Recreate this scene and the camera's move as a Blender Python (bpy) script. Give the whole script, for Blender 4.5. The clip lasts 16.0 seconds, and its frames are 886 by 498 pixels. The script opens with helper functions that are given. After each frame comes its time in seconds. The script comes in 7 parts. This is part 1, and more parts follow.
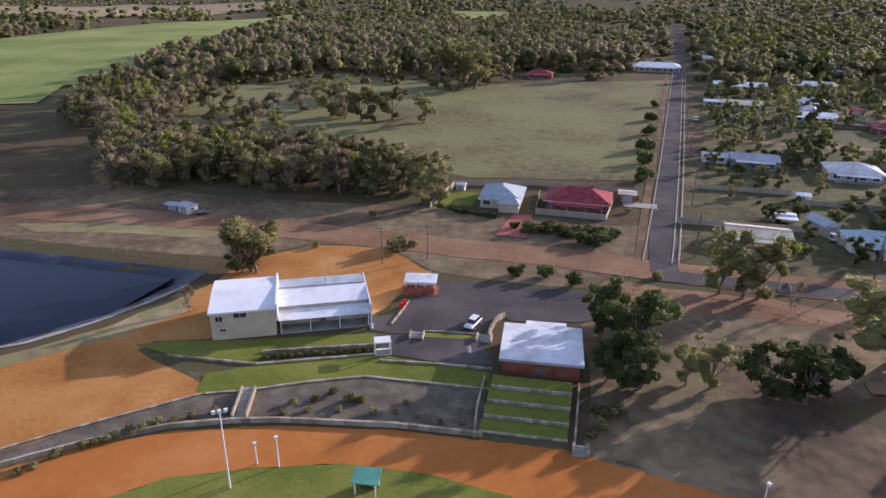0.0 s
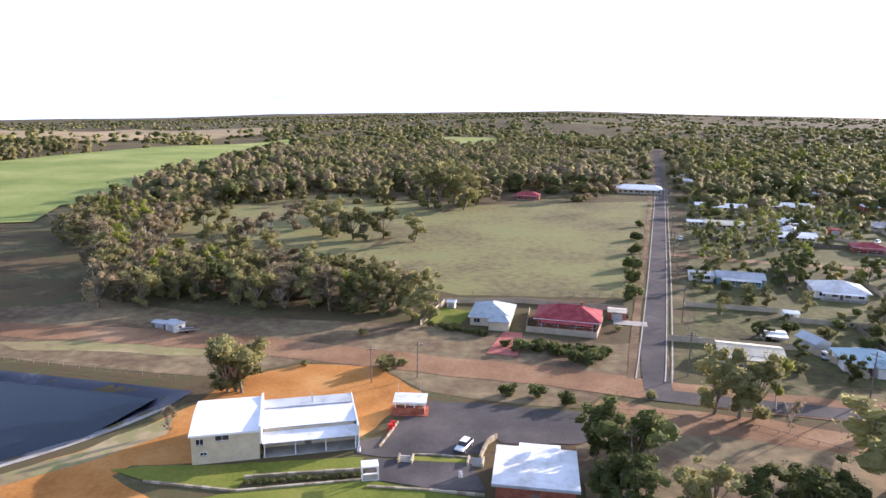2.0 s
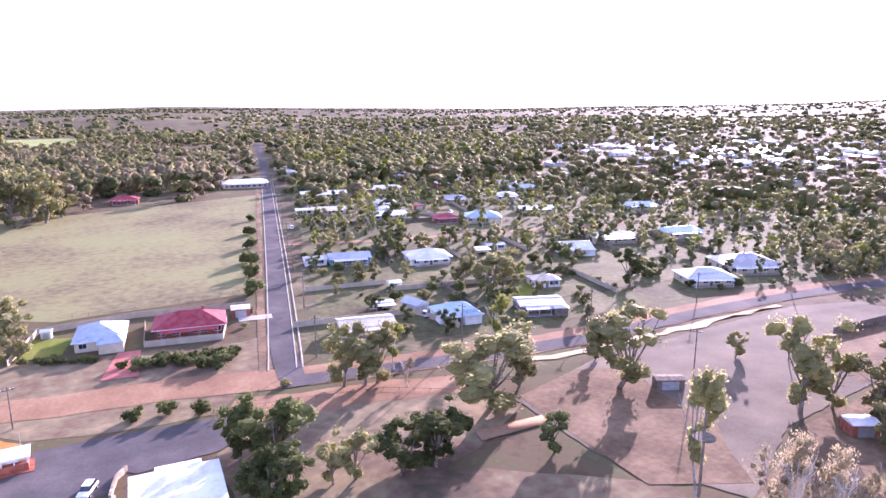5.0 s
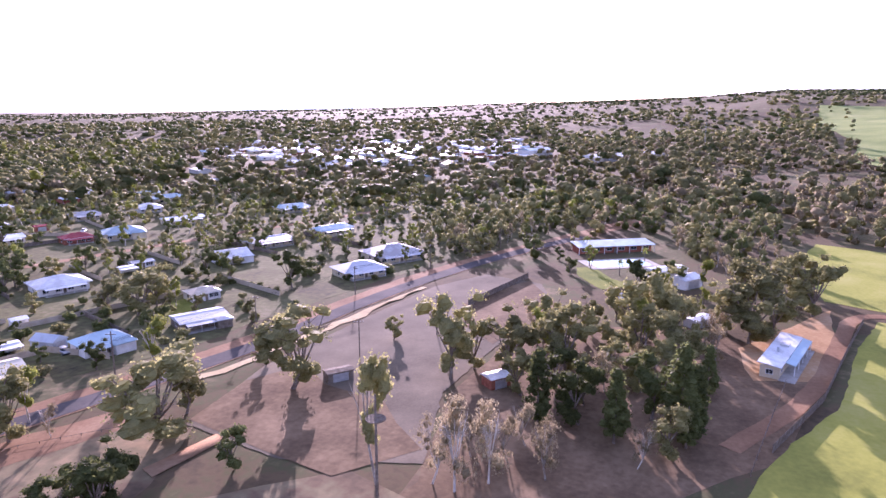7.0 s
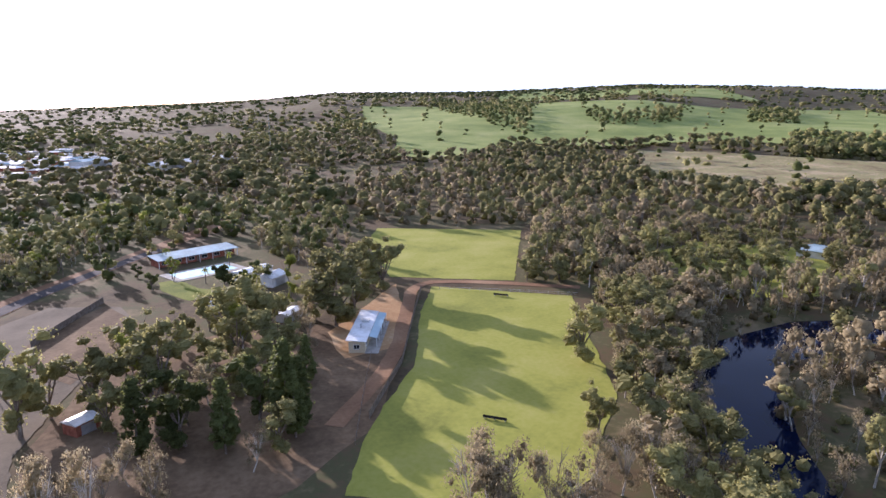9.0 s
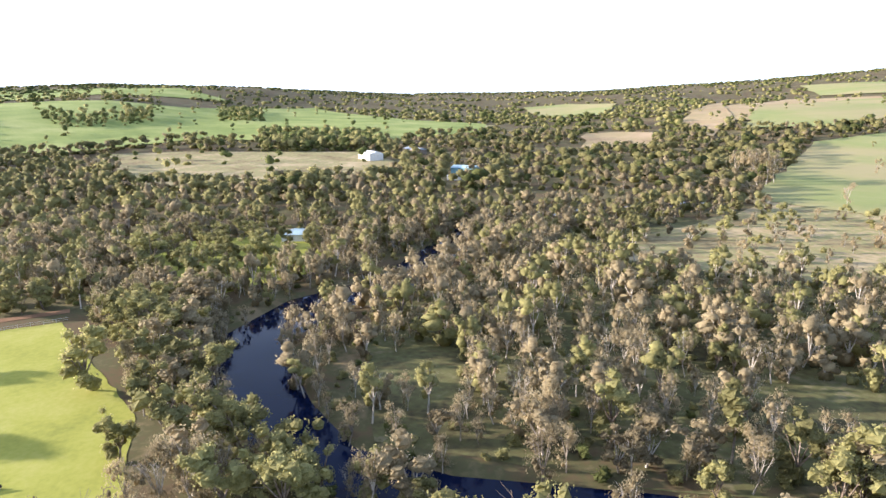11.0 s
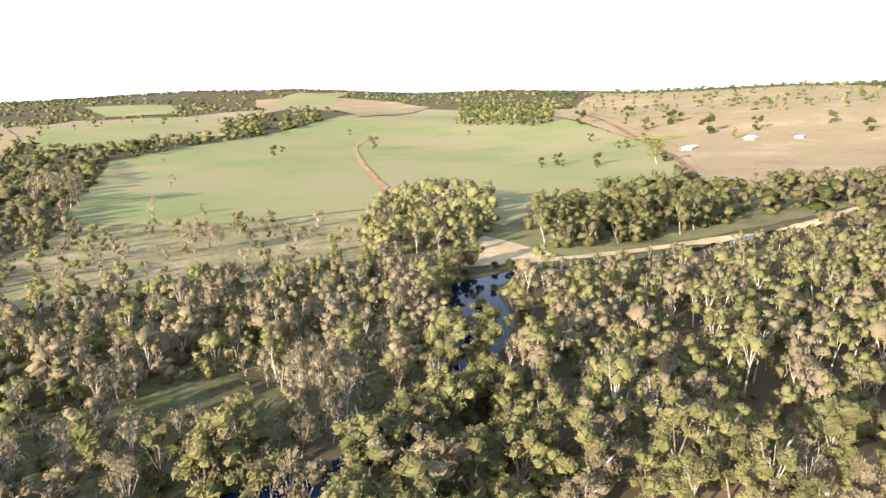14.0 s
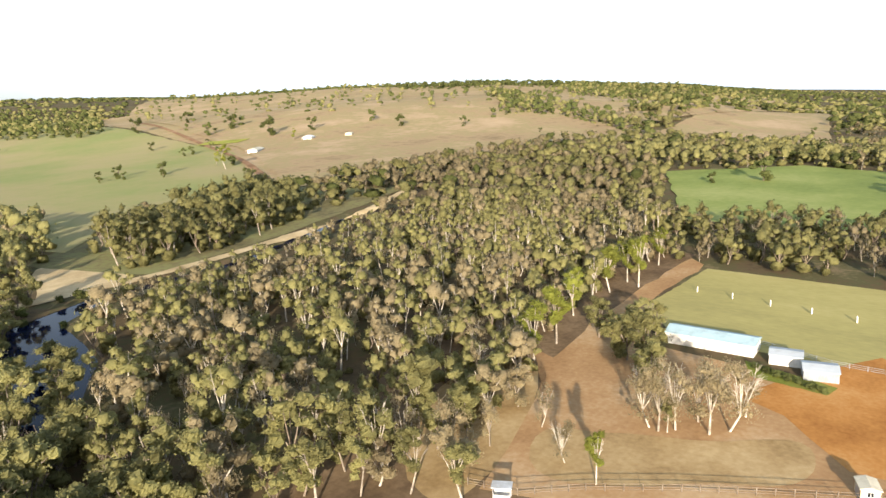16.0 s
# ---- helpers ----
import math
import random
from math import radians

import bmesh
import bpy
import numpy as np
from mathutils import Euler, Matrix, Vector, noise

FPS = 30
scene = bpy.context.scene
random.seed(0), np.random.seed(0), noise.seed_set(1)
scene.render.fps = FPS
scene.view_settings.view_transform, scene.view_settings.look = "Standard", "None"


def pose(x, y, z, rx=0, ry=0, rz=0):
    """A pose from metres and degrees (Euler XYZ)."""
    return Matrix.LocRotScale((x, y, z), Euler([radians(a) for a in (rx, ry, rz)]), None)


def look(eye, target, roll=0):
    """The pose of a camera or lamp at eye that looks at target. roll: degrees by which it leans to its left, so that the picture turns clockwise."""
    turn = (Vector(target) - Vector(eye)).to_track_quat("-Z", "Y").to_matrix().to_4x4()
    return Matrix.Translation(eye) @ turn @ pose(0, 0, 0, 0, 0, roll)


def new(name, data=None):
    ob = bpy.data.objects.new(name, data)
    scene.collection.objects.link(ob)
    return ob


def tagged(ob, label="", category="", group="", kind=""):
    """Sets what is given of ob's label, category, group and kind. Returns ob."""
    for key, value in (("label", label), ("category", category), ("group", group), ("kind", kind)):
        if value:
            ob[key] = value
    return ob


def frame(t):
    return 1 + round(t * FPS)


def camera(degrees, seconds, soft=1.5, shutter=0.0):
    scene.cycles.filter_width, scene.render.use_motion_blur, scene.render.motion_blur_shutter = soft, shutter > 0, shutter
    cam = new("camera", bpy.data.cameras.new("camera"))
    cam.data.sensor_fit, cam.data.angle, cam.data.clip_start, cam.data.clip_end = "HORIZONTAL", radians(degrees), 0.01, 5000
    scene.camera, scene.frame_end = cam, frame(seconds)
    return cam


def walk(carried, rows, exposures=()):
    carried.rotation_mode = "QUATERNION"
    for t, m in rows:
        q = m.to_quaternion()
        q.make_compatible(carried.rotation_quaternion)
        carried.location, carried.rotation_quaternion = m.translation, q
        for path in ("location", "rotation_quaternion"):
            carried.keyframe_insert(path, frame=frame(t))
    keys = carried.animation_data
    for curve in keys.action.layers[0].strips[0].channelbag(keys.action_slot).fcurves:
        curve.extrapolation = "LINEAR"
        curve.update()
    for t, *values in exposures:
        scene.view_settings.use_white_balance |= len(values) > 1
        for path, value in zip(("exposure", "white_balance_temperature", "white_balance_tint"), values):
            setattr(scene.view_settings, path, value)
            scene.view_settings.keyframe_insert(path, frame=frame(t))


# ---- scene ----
cam = camera(67.0, 16.0)
PATH = [
    (0.0, pose(0, 0, 60, 67.65, -0.48, 0.00)),
    (0.5, pose(0, 0, 60, 70.69, -0.49, -0.27)),
    (1.0, pose(0, 0, 60, 73.91, -0.50, -0.50)),
    (1.5, pose(0, 0, 60, 77.17, -0.60, -0.66)),
    (2.0, pose(0, 0, 60, 77.71, -0.73, -0.80)),
    (2.5, pose(0, 0, 60, 77.71, -0.69, -2.32)),
    (3.0, pose(0, 0, 60, 77.70, -0.59, -7.25)),
    (3.5, pose(0, 0, 60, 77.70, -0.23, -14.74)),
    (4.0, pose(0, 0, 60, 77.57, 0.29, -21.93)),
    (4.2, pose(0, 0, 60, 77.54, 0.37, -24.44)),
    (6.3, pose(0, 0, 60, 77.63, -0.55, -50.99)),
    (6.5, pose(0, 0, 60, 77.67, -0.39, -54.32)),
    (7.0, pose(0, 0, 60, 77.78, -0.02, -63.07)),
    (7.5, pose(0, 0, 60, 77.84, 0.23, -71.51)),
    (8.0, pose(0, 0, 60, 77.82, 0.25, -79.80)),
    (8.5, pose(0, 0, 60, 77.82, 0.63, -88.84)),
    (9.0, pose(0, 0, 60, 77.80, 0.83, -98.59)),
    (9.5, pose(0, 0, 60, 77.71, 1.12, -109.10)),
    (10.0, pose(0, 0, 60, 77.53, 1.61, -120.13)),
    (10.2, pose(0, 0, 60, 77.41, 1.83, -124.44)),
    (12.3, pose(0, 0, 60, 77.49, -1.05, -165.90)),
    (12.5, pose(0, 0, 60, 77.55, -0.99, -169.62)),
    (13.0, pose(0, 0, 60, 77.73, -0.42, -178.87)),
    (13.5, pose(0, 0, 60, 77.86, 0.22, -187.66)),
    (14.0, pose(0, 0, 60, 77.92, 0.56, -196.00)),
    (14.5, pose(0, 0, 60, 77.90, 0.85, -204.63)),
    (15.0, pose(0, 0, 60, 77.82, 1.33, -213.71)),
    (15.5, pose(0, 0, 60, 77.58, 1.83, -223.24)),
    (16.0, pose(0, 0, 60, 77.37, 2.33, -231.74)),
]
EXPO = [(0.0, 0.55, 5600, 30), (1.5, 1.1, 5850, 26), (3.0, 1.78, 5350, 25), (4.2, 2.12, 5350, 48), (6.3, 1.75, 5400, 54), (7.5, 1.4, 5400, 52), (8.5, 1.15, 5450, 44), (9.3, 1.05, 5600, 22), (10.2, 1.42, 5850, 18), (12.3, 1.97, 5650, 19), (14.0, 1.6, 6000, 15), (16.0, 1.17, 6450, 10)]
walk(cam, PATH, EXPO)

# ---- light ----
SUN_AZ, SUN_EL = 57.0, 13.5
world = bpy.data.worlds.new("world")
scene.world = world
world.use_nodes = True
wn, wl = world.node_tree.nodes, world.node_tree.links
wn.clear()
w_out, w_bg = wn.new("ShaderNodeOutputWorld"), wn.new("ShaderNodeBackground")
w_sky = wn.new("ShaderNodeTexSky")
w_sky.sky_type, w_sky.sun_disc = "NISHITA", False
w_sky.sun_elevation, w_sky.sun_rotation = radians(SUN_EL), radians(SUN_AZ)
w_sky.air_density, w_sky.dust_density, w_sky.ozone_density = 1.0, 2.0, 1.0
w_tc, w_map, w_noise = wn.new("ShaderNodeTexCoord"), wn.new("ShaderNodeMapping"), wn.new("ShaderNodeTexNoise")
w_map.inputs["Scale"].default_value = (1.5, 1.5, 9.0)
w_noise.inputs["Scale"].default_value, w_noise.inputs["Detail"].default_value = 1.6, 5.0
w_ramp, w_mix = wn.new("ShaderNodeValToRGB"), wn.new("ShaderNodeMix")
w_ramp.color_ramp.elements[0].position, w_ramp.color_ramp.elements[1].position = 0.34, 0.62
w_ramp.color_ramp.elements[0].color, w_ramp.color_ramp.elements[1].color = (0.4, 0.4, 0.4, 1), (1, 1, 1, 1)
w_mix.data_type = "RGBA"
w_mix.inputs["B"].default_value = (4.9, 5.7, 6.7, 1)
# thin cloud lies low over the horizon and thins out upwards
w_sep, w_low, w_mul = wn.new("ShaderNodeSeparateXYZ"), wn.new("ShaderNodeMapRange"), wn.new("ShaderNodeMath")
w_low.interpolation_type = "SMOOTHSTEP"
for k, v in (("From Min", 0.10), ("From Max", 0.42), ("To Min", 1.0), ("To Max", 0.28)):
    w_low.inputs[k].default_value = v
w_mul.operation = "MULTIPLY"
wl.new(w_tc.outputs["Generated"], w_map.inputs["Vector"])
wl.new(w_tc.outputs["Generated"], w_sep.inputs["Vector"])
wl.new(w_sep.outputs["Z"], w_low.inputs["Value"])
wl.new(w_map.outputs["Vector"], w_noise.inputs["Vector"])
wl.new(w_noise.outputs["Fac"], w_ramp.inputs["Fac"])
wl.new(w_ramp.outputs["Color"], w_mul.inputs[0])
wl.new(w_low.outputs["Result"], w_mul.inputs[1])
wl.new(w_mul.outputs["Value"], w_mix.inputs["Factor"])
wl.new(w_sky.outputs["Color"], w_mix.inputs["A"])
wl.new(w_mix.outputs["Result"], w_bg.inputs["Color"])
w_bg.inputs["Strength"].default_value = 0.12
wl.new(w_bg.outputs["Background"], w_out.inputs["Surface"])

sun_data = bpy.data.lights.new("sun", "SUN")
sun_data.energy, sun_data.angle, sun_data.color = 5.0, radians(0.6), (1.0, 0.87, 0.70)
sun = new("sun", sun_data)
sun_way = Vector((math.sin(radians(SUN_AZ)) * math.cos(radians(SUN_EL)), math.cos(radians(SUN_AZ)) * math.cos(radians(SUN_EL)), math.sin(radians(SUN_EL))))
sun.matrix_world = look(sun_way * 200, (0, 0, 0))


# ---- materials ----
def surface(name, stops, scale=0.5, detail=6.0, fine=0.0, fine_scale=6.0, rough=0.9, bump=0.0, metal=0.0, by_object=0.0, by_island=0.0, stretch=(1, 1, 1), translucent=0.0, spec=0.06, local=False):
    """A procedural material: stops of colour over two scales of noise in metres."""
    m = bpy.data.materials.new(name)
    m.use_nodes = True
    n, l = m.node_tree.nodes, m.node_tree.links
    b = n["Principled BSDF"]
    if local:
        src = n.new("ShaderNodeTexCoord").outputs["Object"]
    else:
        src = n.new("ShaderNodeNewGeometry").outputs["Position"]
    mp = n.new("ShaderNodeMapping")
    mp.inputs["Scale"].default_value = stretch
    l.new(src, mp.inputs["Vector"])
    a = n.new("ShaderNodeTexNoise")
    a.inputs["Scale"].default_value, a.inputs["Detail"].default_value, a.inputs["Roughness"].default_value = scale, detail, 0.62
    l.new(mp.outputs["Vector"], a.inputs["Vector"])
    fac = a.outputs["Fac"]

    def math_node(op, p, q):
        k = n.new("ShaderNodeMath")
        k.operation = op
        for i, v in enumerate((p, q)):
            if isinstance(v, (int, float)):
                k.inputs[i].default_value = v
            else:
                l.new(v, k.inputs[i])
        return k.outputs[0]

    g = n.new("ShaderNodeTexNoise")
    g.inputs["Scale"].default_value, g.inputs["Detail"].default_value = fine_scale, 4.0
    l.new(mp.outputs["Vector"], g.inputs["Vector"])
    if fine:
        fac = math_node("ADD", fac, math_node("MULTIPLY", math_node("SUBTRACT", g.outputs["Fac"], 0.5), fine))
    if by_object:
        fac = math_node("ADD", fac, math_node("MULTIPLY", math_node("SUBTRACT", n.new("ShaderNodeObjectInfo").outputs["Random"], 0.5), by_object))
    if by_island:
        fac = math_node("ADD", fac, math_node("MULTIPLY", math_node("SUBTRACT", n.new("ShaderNodeNewGeometry").outputs["Random Per Island"], 0.5), by_island))
    r = n.new("ShaderNodeValToRGB")
    e = r.color_ramp.elements
    while len(e) < len(stops):
        e.new(0.5)
    for el, (p, c) in zip(e, stops):
        el.position, el.color = p, (*c, 1)
    l.new(fac, r.inputs["Fac"])
    l.new(r.outputs["Color"], b.inputs["Base Color"])
    b.inputs["Roughness"].default_value, b.inputs["Metallic"].default_value = rough, metal
    b.inputs["Specular IOR Level"].default_value = spec
    if bump:
        k = n.new("ShaderNodeBump")
        k.inputs["Strength"].default_value, k.inputs["Distance"].default_value = 0.8, bump
        l.new(g.outputs["Fac"], k.inputs["Height"])
        l.new(k.outputs["Normal"], b.inputs["Normal"])
    if translucent:
        t, x = n.new("ShaderNodeBsdfTranslucent"), n.new("ShaderNodeMixShader")
        l.new(r.outputs["Color"], t.inputs["Color"])
        x.inputs["Fac"].default_value = translucent
        l.new(b.outputs["BSDF"], x.inputs[1])
        l.new(t.outputs["BSDF"], x.inputs[2])
        l.new(x.outputs["Shader"], n["Material Output"].inputs["Surface"])
    return m


def metal_sheet(name, colour, dirt, rough=0.45, pitch=0.45):
    """Painted corrugated sheeting: ribs across the local x axis, streaks of dirt down the slope."""
    m = surface(name, [(0.3, dirt), (0.55, colour), (0.75, tuple(min(1, c * 1.08) for c in colour))], 0.35, 5, 0.25, 5.0, rough, spec=0.3, stretch=(1, 1, 0.4), by_object=0.35, local=True)
    n, l = m.node_tree.nodes, m.node_tree.links
    w, k = n.new("ShaderNodeTexWave"), n.new("ShaderNodeBump")
    w.inputs["Scale"].default_value = 0.314 / pitch
    l.new(n.new("ShaderNodeTexCoord").outputs["Object"], w.inputs["Vector"])
    k.inputs["Strength"].default_value, k.inputs["Distance"].default_value = 0.25, 0.012
    l.new(w.outputs["Fac"], k.inputs["Height"])
    l.new(k.outputs["Normal"], n["Principled BSDF"].inputs["Normal"])
    return m


GROUND = surface("ground_litter", [(0.30, (0.058, 0.045, 0.028)), (0.45, (0.113, 0.082, 0.045)), (0.55, (0.090, 0.086, 0.039)), (0.68, (0.183, 0.140, 0.078))], 0.035, 9, 0.3, 0.6, 0.95, 0.08)
GLADE = surface("dim_winter_grass", [(0.3, (0.055, 0.048, 0.027)), (0.45, (0.098, 0.090, 0.041)), (0.55, (0.113, 0.113, 0.047)), (0.7, (0.176, 0.152, 0.086))], 0.05, 9, 0.6, 0.5, 0.95, 0.08)
FLAT_GRASS = surface("tawny_river_flat_grass", [(0.3, (0.15, 0.12, 0.06)), (0.42, (0.25, 0.20, 0.105)), (0.5, (0.23, 0.22, 0.095)), (0.58, (0.32, 0.255, 0.14)), (0.72, (0.40, 0.32, 0.19))], 0.028, 10, 0.5, 0.3, 0.95, 0.08)
DRY_GRASS = surface("dry_paddock_grass", [(0.28, (0.102, 0.089, 0.047)), (0.45, (0.170, 0.149, 0.072)), (0.55, (0.200, 0.191, 0.081)), (0.66, (0.187, 0.200, 0.081)), (0.8, (0.289, 0.246, 0.140))], 0.018, 10, 0.55, 0.35, 0.95, 0.15)
PASTURE = surface("green_pasture", [(0.3, (0.139, 0.181, 0.049)), (0.5, (0.221, 0.260, 0.075)), (0.7, (0.312, 0.326, 0.120))], 0.012, 9, 0.25, 0.3, 0.95, 0.05)
STRAW = surface("pale_hill_grass", [(0.28, (0.213, 0.158, 0.088)), (0.42, (0.320, 0.234, 0.135)), (0.5, (0.281, 0.230, 0.116)), (0.6, (0.359, 0.266, 0.158)), (0.74, (0.417, 0.310, 0.195))], 0.012, 10, 0.3, 0.12, 0.95, 0.05)
LAWN = surface("mown_lawn", [(0.3, (0.092, 0.118, 0.022)), (0.5, (0.158, 0.178, 0.032)), (0.7, (0.225, 0.219, 0.055))], 0.06, 8, 0.35, 1.5, 0.95, 0.03)
PITCH = surface("sports_field_grass", [(0.3, (0.185, 0.194, 0.041)), (0.5, (0.277, 0.280, 0.056)), (0.72, (0.344, 0.323, 0.095))], 0.04, 9, 0.3, 0.8, 0.95, 0.05)
TAN_PITCH = surface("worn_tan_turf", [(0.3, (0.27, 0.24, 0.095)), (0.5, (0.36, 0.315, 0.12)), (0.7, (0.44, 0.37, 0.17))], 0.03, 8, 0.3, 1.0, 0.95, 0.03, stretch=(1, 0.35, 1))
ORANGE = surface("orange_gravel_dirt", [(0.3, (0.285, 0.121, 0.032)), (0.5, (0.418, 0.194, 0.056)), (0.7, (0.494, 0.272, 0.099))], 0.06, 9, 0.3, 1.2, 0.95, 0.04)
TAN_DIRT = surface("tan_orange_dirt", [(0.3, (0.28, 0.16, 0.075)), (0.5, (0.38, 0.235, 0.115)), (0.7, (0.48, 0.345, 0.20))], 0.05, 9, 0.35, 0.9, 0.95, 0.05)
PARK_EARTH = surface("tan_park_earth", [(0.3, (0.095, 0.062, 0.037)), (0.5, (0.158, 0.108, 0.062)), (0.7, (0.237, 0.164, 0.097))], 0.08, 9, 0.4, 0.8, 0.95, 0.06)
HILL_GRASS = surface("tan_and_green_hill_grass", [(0.32, (0.310, 0.255, 0.140)), (0.45, (0.284, 0.255, 0.119)), (0.6, (0.215, 0.238, 0.085)), (0.75, (0.292, 0.272, 0.136))], 0.0045, 9, 0.12, 0.15, 0.95, 0.05)
DRY_TAN = surface("tan_dry_yard_grass", [(0.3, (0.25, 0.165, 0.075)), (0.5, (0.36, 0.25, 0.12)), (0.7, (0.46, 0.34, 0.18))], 0.09, 9, 0.35, 0.9, 0.95, 0.05)
TRACK = surface("raked_orange_speedway_clay", [(0.3, (0.33, 0.115, 0.025)), (0.5, (0.42, 0.155, 0.036)), (0.7, (0.50, 0.21, 0.065))], 0.05, 8, 0.2, 0.9, 0.95, 0.03)
RED_DIRT = surface("red_brown_dirt_road", [(0.3, (0.170, 0.097, 0.055)), (0.5, (0.245, 0.145, 0.081)), (0.7, (0.330, 0.218, 0.128))], 0.05, 9, 0.3, 1.2, 0.95, 0.04)
PALE_DIRT = surface("pale_sandy_track", [(0.3, (0.36, 0.27, 0.15)), (0.5, (0.47, 0.36, 0.20)), (0.7, (0.58, 0.46, 0.28))], 0.08, 8, 0.3, 1.2, 0.95, 0.05)
RED_EARTH = surface("red_brown_earth", [(0.3, (0.085, 0.066, 0.042)), (0.45, (0.155, 0.108, 0.066)), (0.55, (0.185, 0.150, 0.085)), (0.7, (0.290, 0.210, 0.120))], 0.045, 10, 0.45, 0.4, 0.95, 0.1)
ASPHALT = surface("worn_grey_asphalt", [(0.3, (0.063, 0.058, 0.055)), (0.5, (0.092, 0.083, 0.079)), (0.7, (0.139, 0.120, 0.109))], 0.08, 8, 0.25, 2.0, 0.92, 0.01, spec=0.03)
COURT = surface("pale_sealed_court", [(0.3, (0.102, 0.083, 0.059)), (0.45, (0.143, 0.118, 0.084)), (0.55, (0.168, 0.137, 0.097)), (0.7, (0.224, 0.181, 0.126))], 0.05, 8, 0.25, 2.0, 0.92, 0.01, spec=0.04)
CONCRETE = surface("weathered_concrete", [(0.3, (0.27, 0.25, 0.215)), (0.5, (0.36, 0.335, 0.29)), (0.7, (0.46, 0.43, 0.38))], 0.4, 8, 0.25, 5, 0.85, 0.01)
MULCH = surface("dark_mulch_bank", [(0.3, (0.081, 0.068, 0.053)), (0.5, (0.135, 0.113, 0.085)), (0.7, (0.207, 0.171, 0.128))], 0.3, 8, 0.3, 3, 0.95, 0.05)
RED_PAVING = surface("red_brick_paving", [(0.3, (0.30, 0.095, 0.075)), (0.5, (0.40, 0.14, 0.11)), (0.7, (0.46, 0.20, 0.16))], 0.4, 8, 0.3, 4, 0.85, 0.01)
# black plastic; its navy tint is sky reflection put into the colour
LINER = surface("black_pond_liner", [(0.3, (0.018, 0.022, 0.038)), (0.6, (0.03, 0.036, 0.058)), (0.75, (0.12, 0.115, 0.12))], 0.07, 8, 0.3, 0.8, 0.45, 0.02, spec=0.5)
# the blue of reflected sky is put into the base colour; specular stays low
WATER = surface("still_river_water", [(0.3, (0.003, 0.006, 0.021)), (0.7, (0.004, 0.008, 0.029))], 0.05, 3, rough=0.05, spec=0.05)
DAM_WATER = surface("murky_dam_water", [(0.3, (0.006, 0.013, 0.026)), (0.6, (0.011, 0.020, 0.036)), (0.75, (0.03, 0.04, 0.05))], 0.03, 5, rough=0.25, spec=0.1)
POOL_WATER = surface("pool_water", [(0.3, (0.25, 0.62, 0.72)), (0.7, (0.35, 0.72, 0.80))], 0.2, 3, rough=0.05, spec=0.5)
BARK = surface("grey_gum_bark", [(0.3, (0.10, 0.075, 0.055)), (0.5, (0.19, 0.15, 0.115)), (0.7, (0.33, 0.28, 0.22))], 0.8, 6, 0.4, 4, 0.9, 0.02)
PALE_BARK = surface("white_gum_bark", [(0.3, (0.202, 0.167, 0.130)), (0.5, (0.363, 0.318, 0.258)), (0.7, (0.554, 0.504, 0.428))], 0.8, 6, 0.4, 4, 0.85, 0.02, by_object=0.4)
LEAF_A = surface("olive_gum_leaves", [(0.2, (0.138, 0.129, 0.054)), (0.5, (0.276, 0.259, 0.107)), (0.82, (0.400, 0.376, 0.155))], 0.3, 4, 0.6, 3.2, 0.65, 0.16, by_object=0.4, by_island=0.16, translucent=0.55)
LEAF_B = surface("dark_green_leaves", [(0.2, (0.065, 0.073, 0.025)), (0.5, (0.131, 0.146, 0.050)), (0.82, (0.189, 0.212, 0.073))], 0.3, 4, 0.6, 3.2, 0.65, 0.16, by_object=0.4, by_island=0.16, translucent=0.55)
LEAF_C = surface("grey_brown_thin_leaves", [(0.2, (0.160, 0.132, 0.078)), (0.5, (0.319, 0.264, 0.156)), (0.82, (0.462, 0.383, 0.227))], 0.3, 4, 0.6, 3.2, 0.65, 0.16, by_object=0.4, by_island=0.16, translucent=0.55)
LEAF_D = surface("bright_green_leaves", [(0.2, (0.117, 0.125, 0.026)), (0.5, (0.235, 0.25, 0.052)), (0.82, (0.341, 0.362, 0.075))], 0.3, 4, 0.6, 3.2, 0.65, 0.16, by_object=0.4, by_island=0.16, translucent=0.55)
WHITE_ROOF = metal_sheet("white_roof_sheeting", (0.74, 0.75, 0.75), (0.50, 0.49, 0.46), 0.4)
ZINC_ROOF = metal_sheet("zinc_roof_sheeting", (0.40, 0.43, 0.45), (0.26, 0.26, 0.26), 0.45)
BLUE_ROOF = metal_sheet("pale_blue_roof_sheeting", (0.34, 0.46, 0.50), (0.26, 0.33, 0.35), 0.5)
RED_ROOF = surface("dark_red_roof_tiles", [(0.3, (0.20, 0.035, 0.04)), (0.5, (0.29, 0.055, 0.06)), (0.7, (0.36, 0.10, 0.09))], 0.5, 6, 0.3, 6, 0.6, 0.03)
GREY_ROOF = surface("blue_grey_roof_tiles", [(0.3, (0.27, 0.31, 0.33)), (0.5, (0.37, 0.42, 0.44)), (0.7, (0.45, 0.49, 0.50))], 0.5, 6, 0.3, 6, 0.6, 0.03)
CREAM_ROOF = metal_sheet("cream_roof_sheeting", (0.60, 0.54, 0.40), (0.42, 0.36, 0.26), 0.5)
GREEN_ROOF = metal_sheet("green_roof_sheeting", (0.10, 0.33, 0.24), (0.08, 0.22, 0.17), 0.45)
CREAM = surface("cream_painted_wall", [(0.3, (0.50, 0.42, 0.28)), (0.55, (0.60, 0.51, 0.35)), (0.7, (0.66, 0.58, 0.42))], 0.5, 7, 0.2, 4, 0.8, 0.01)
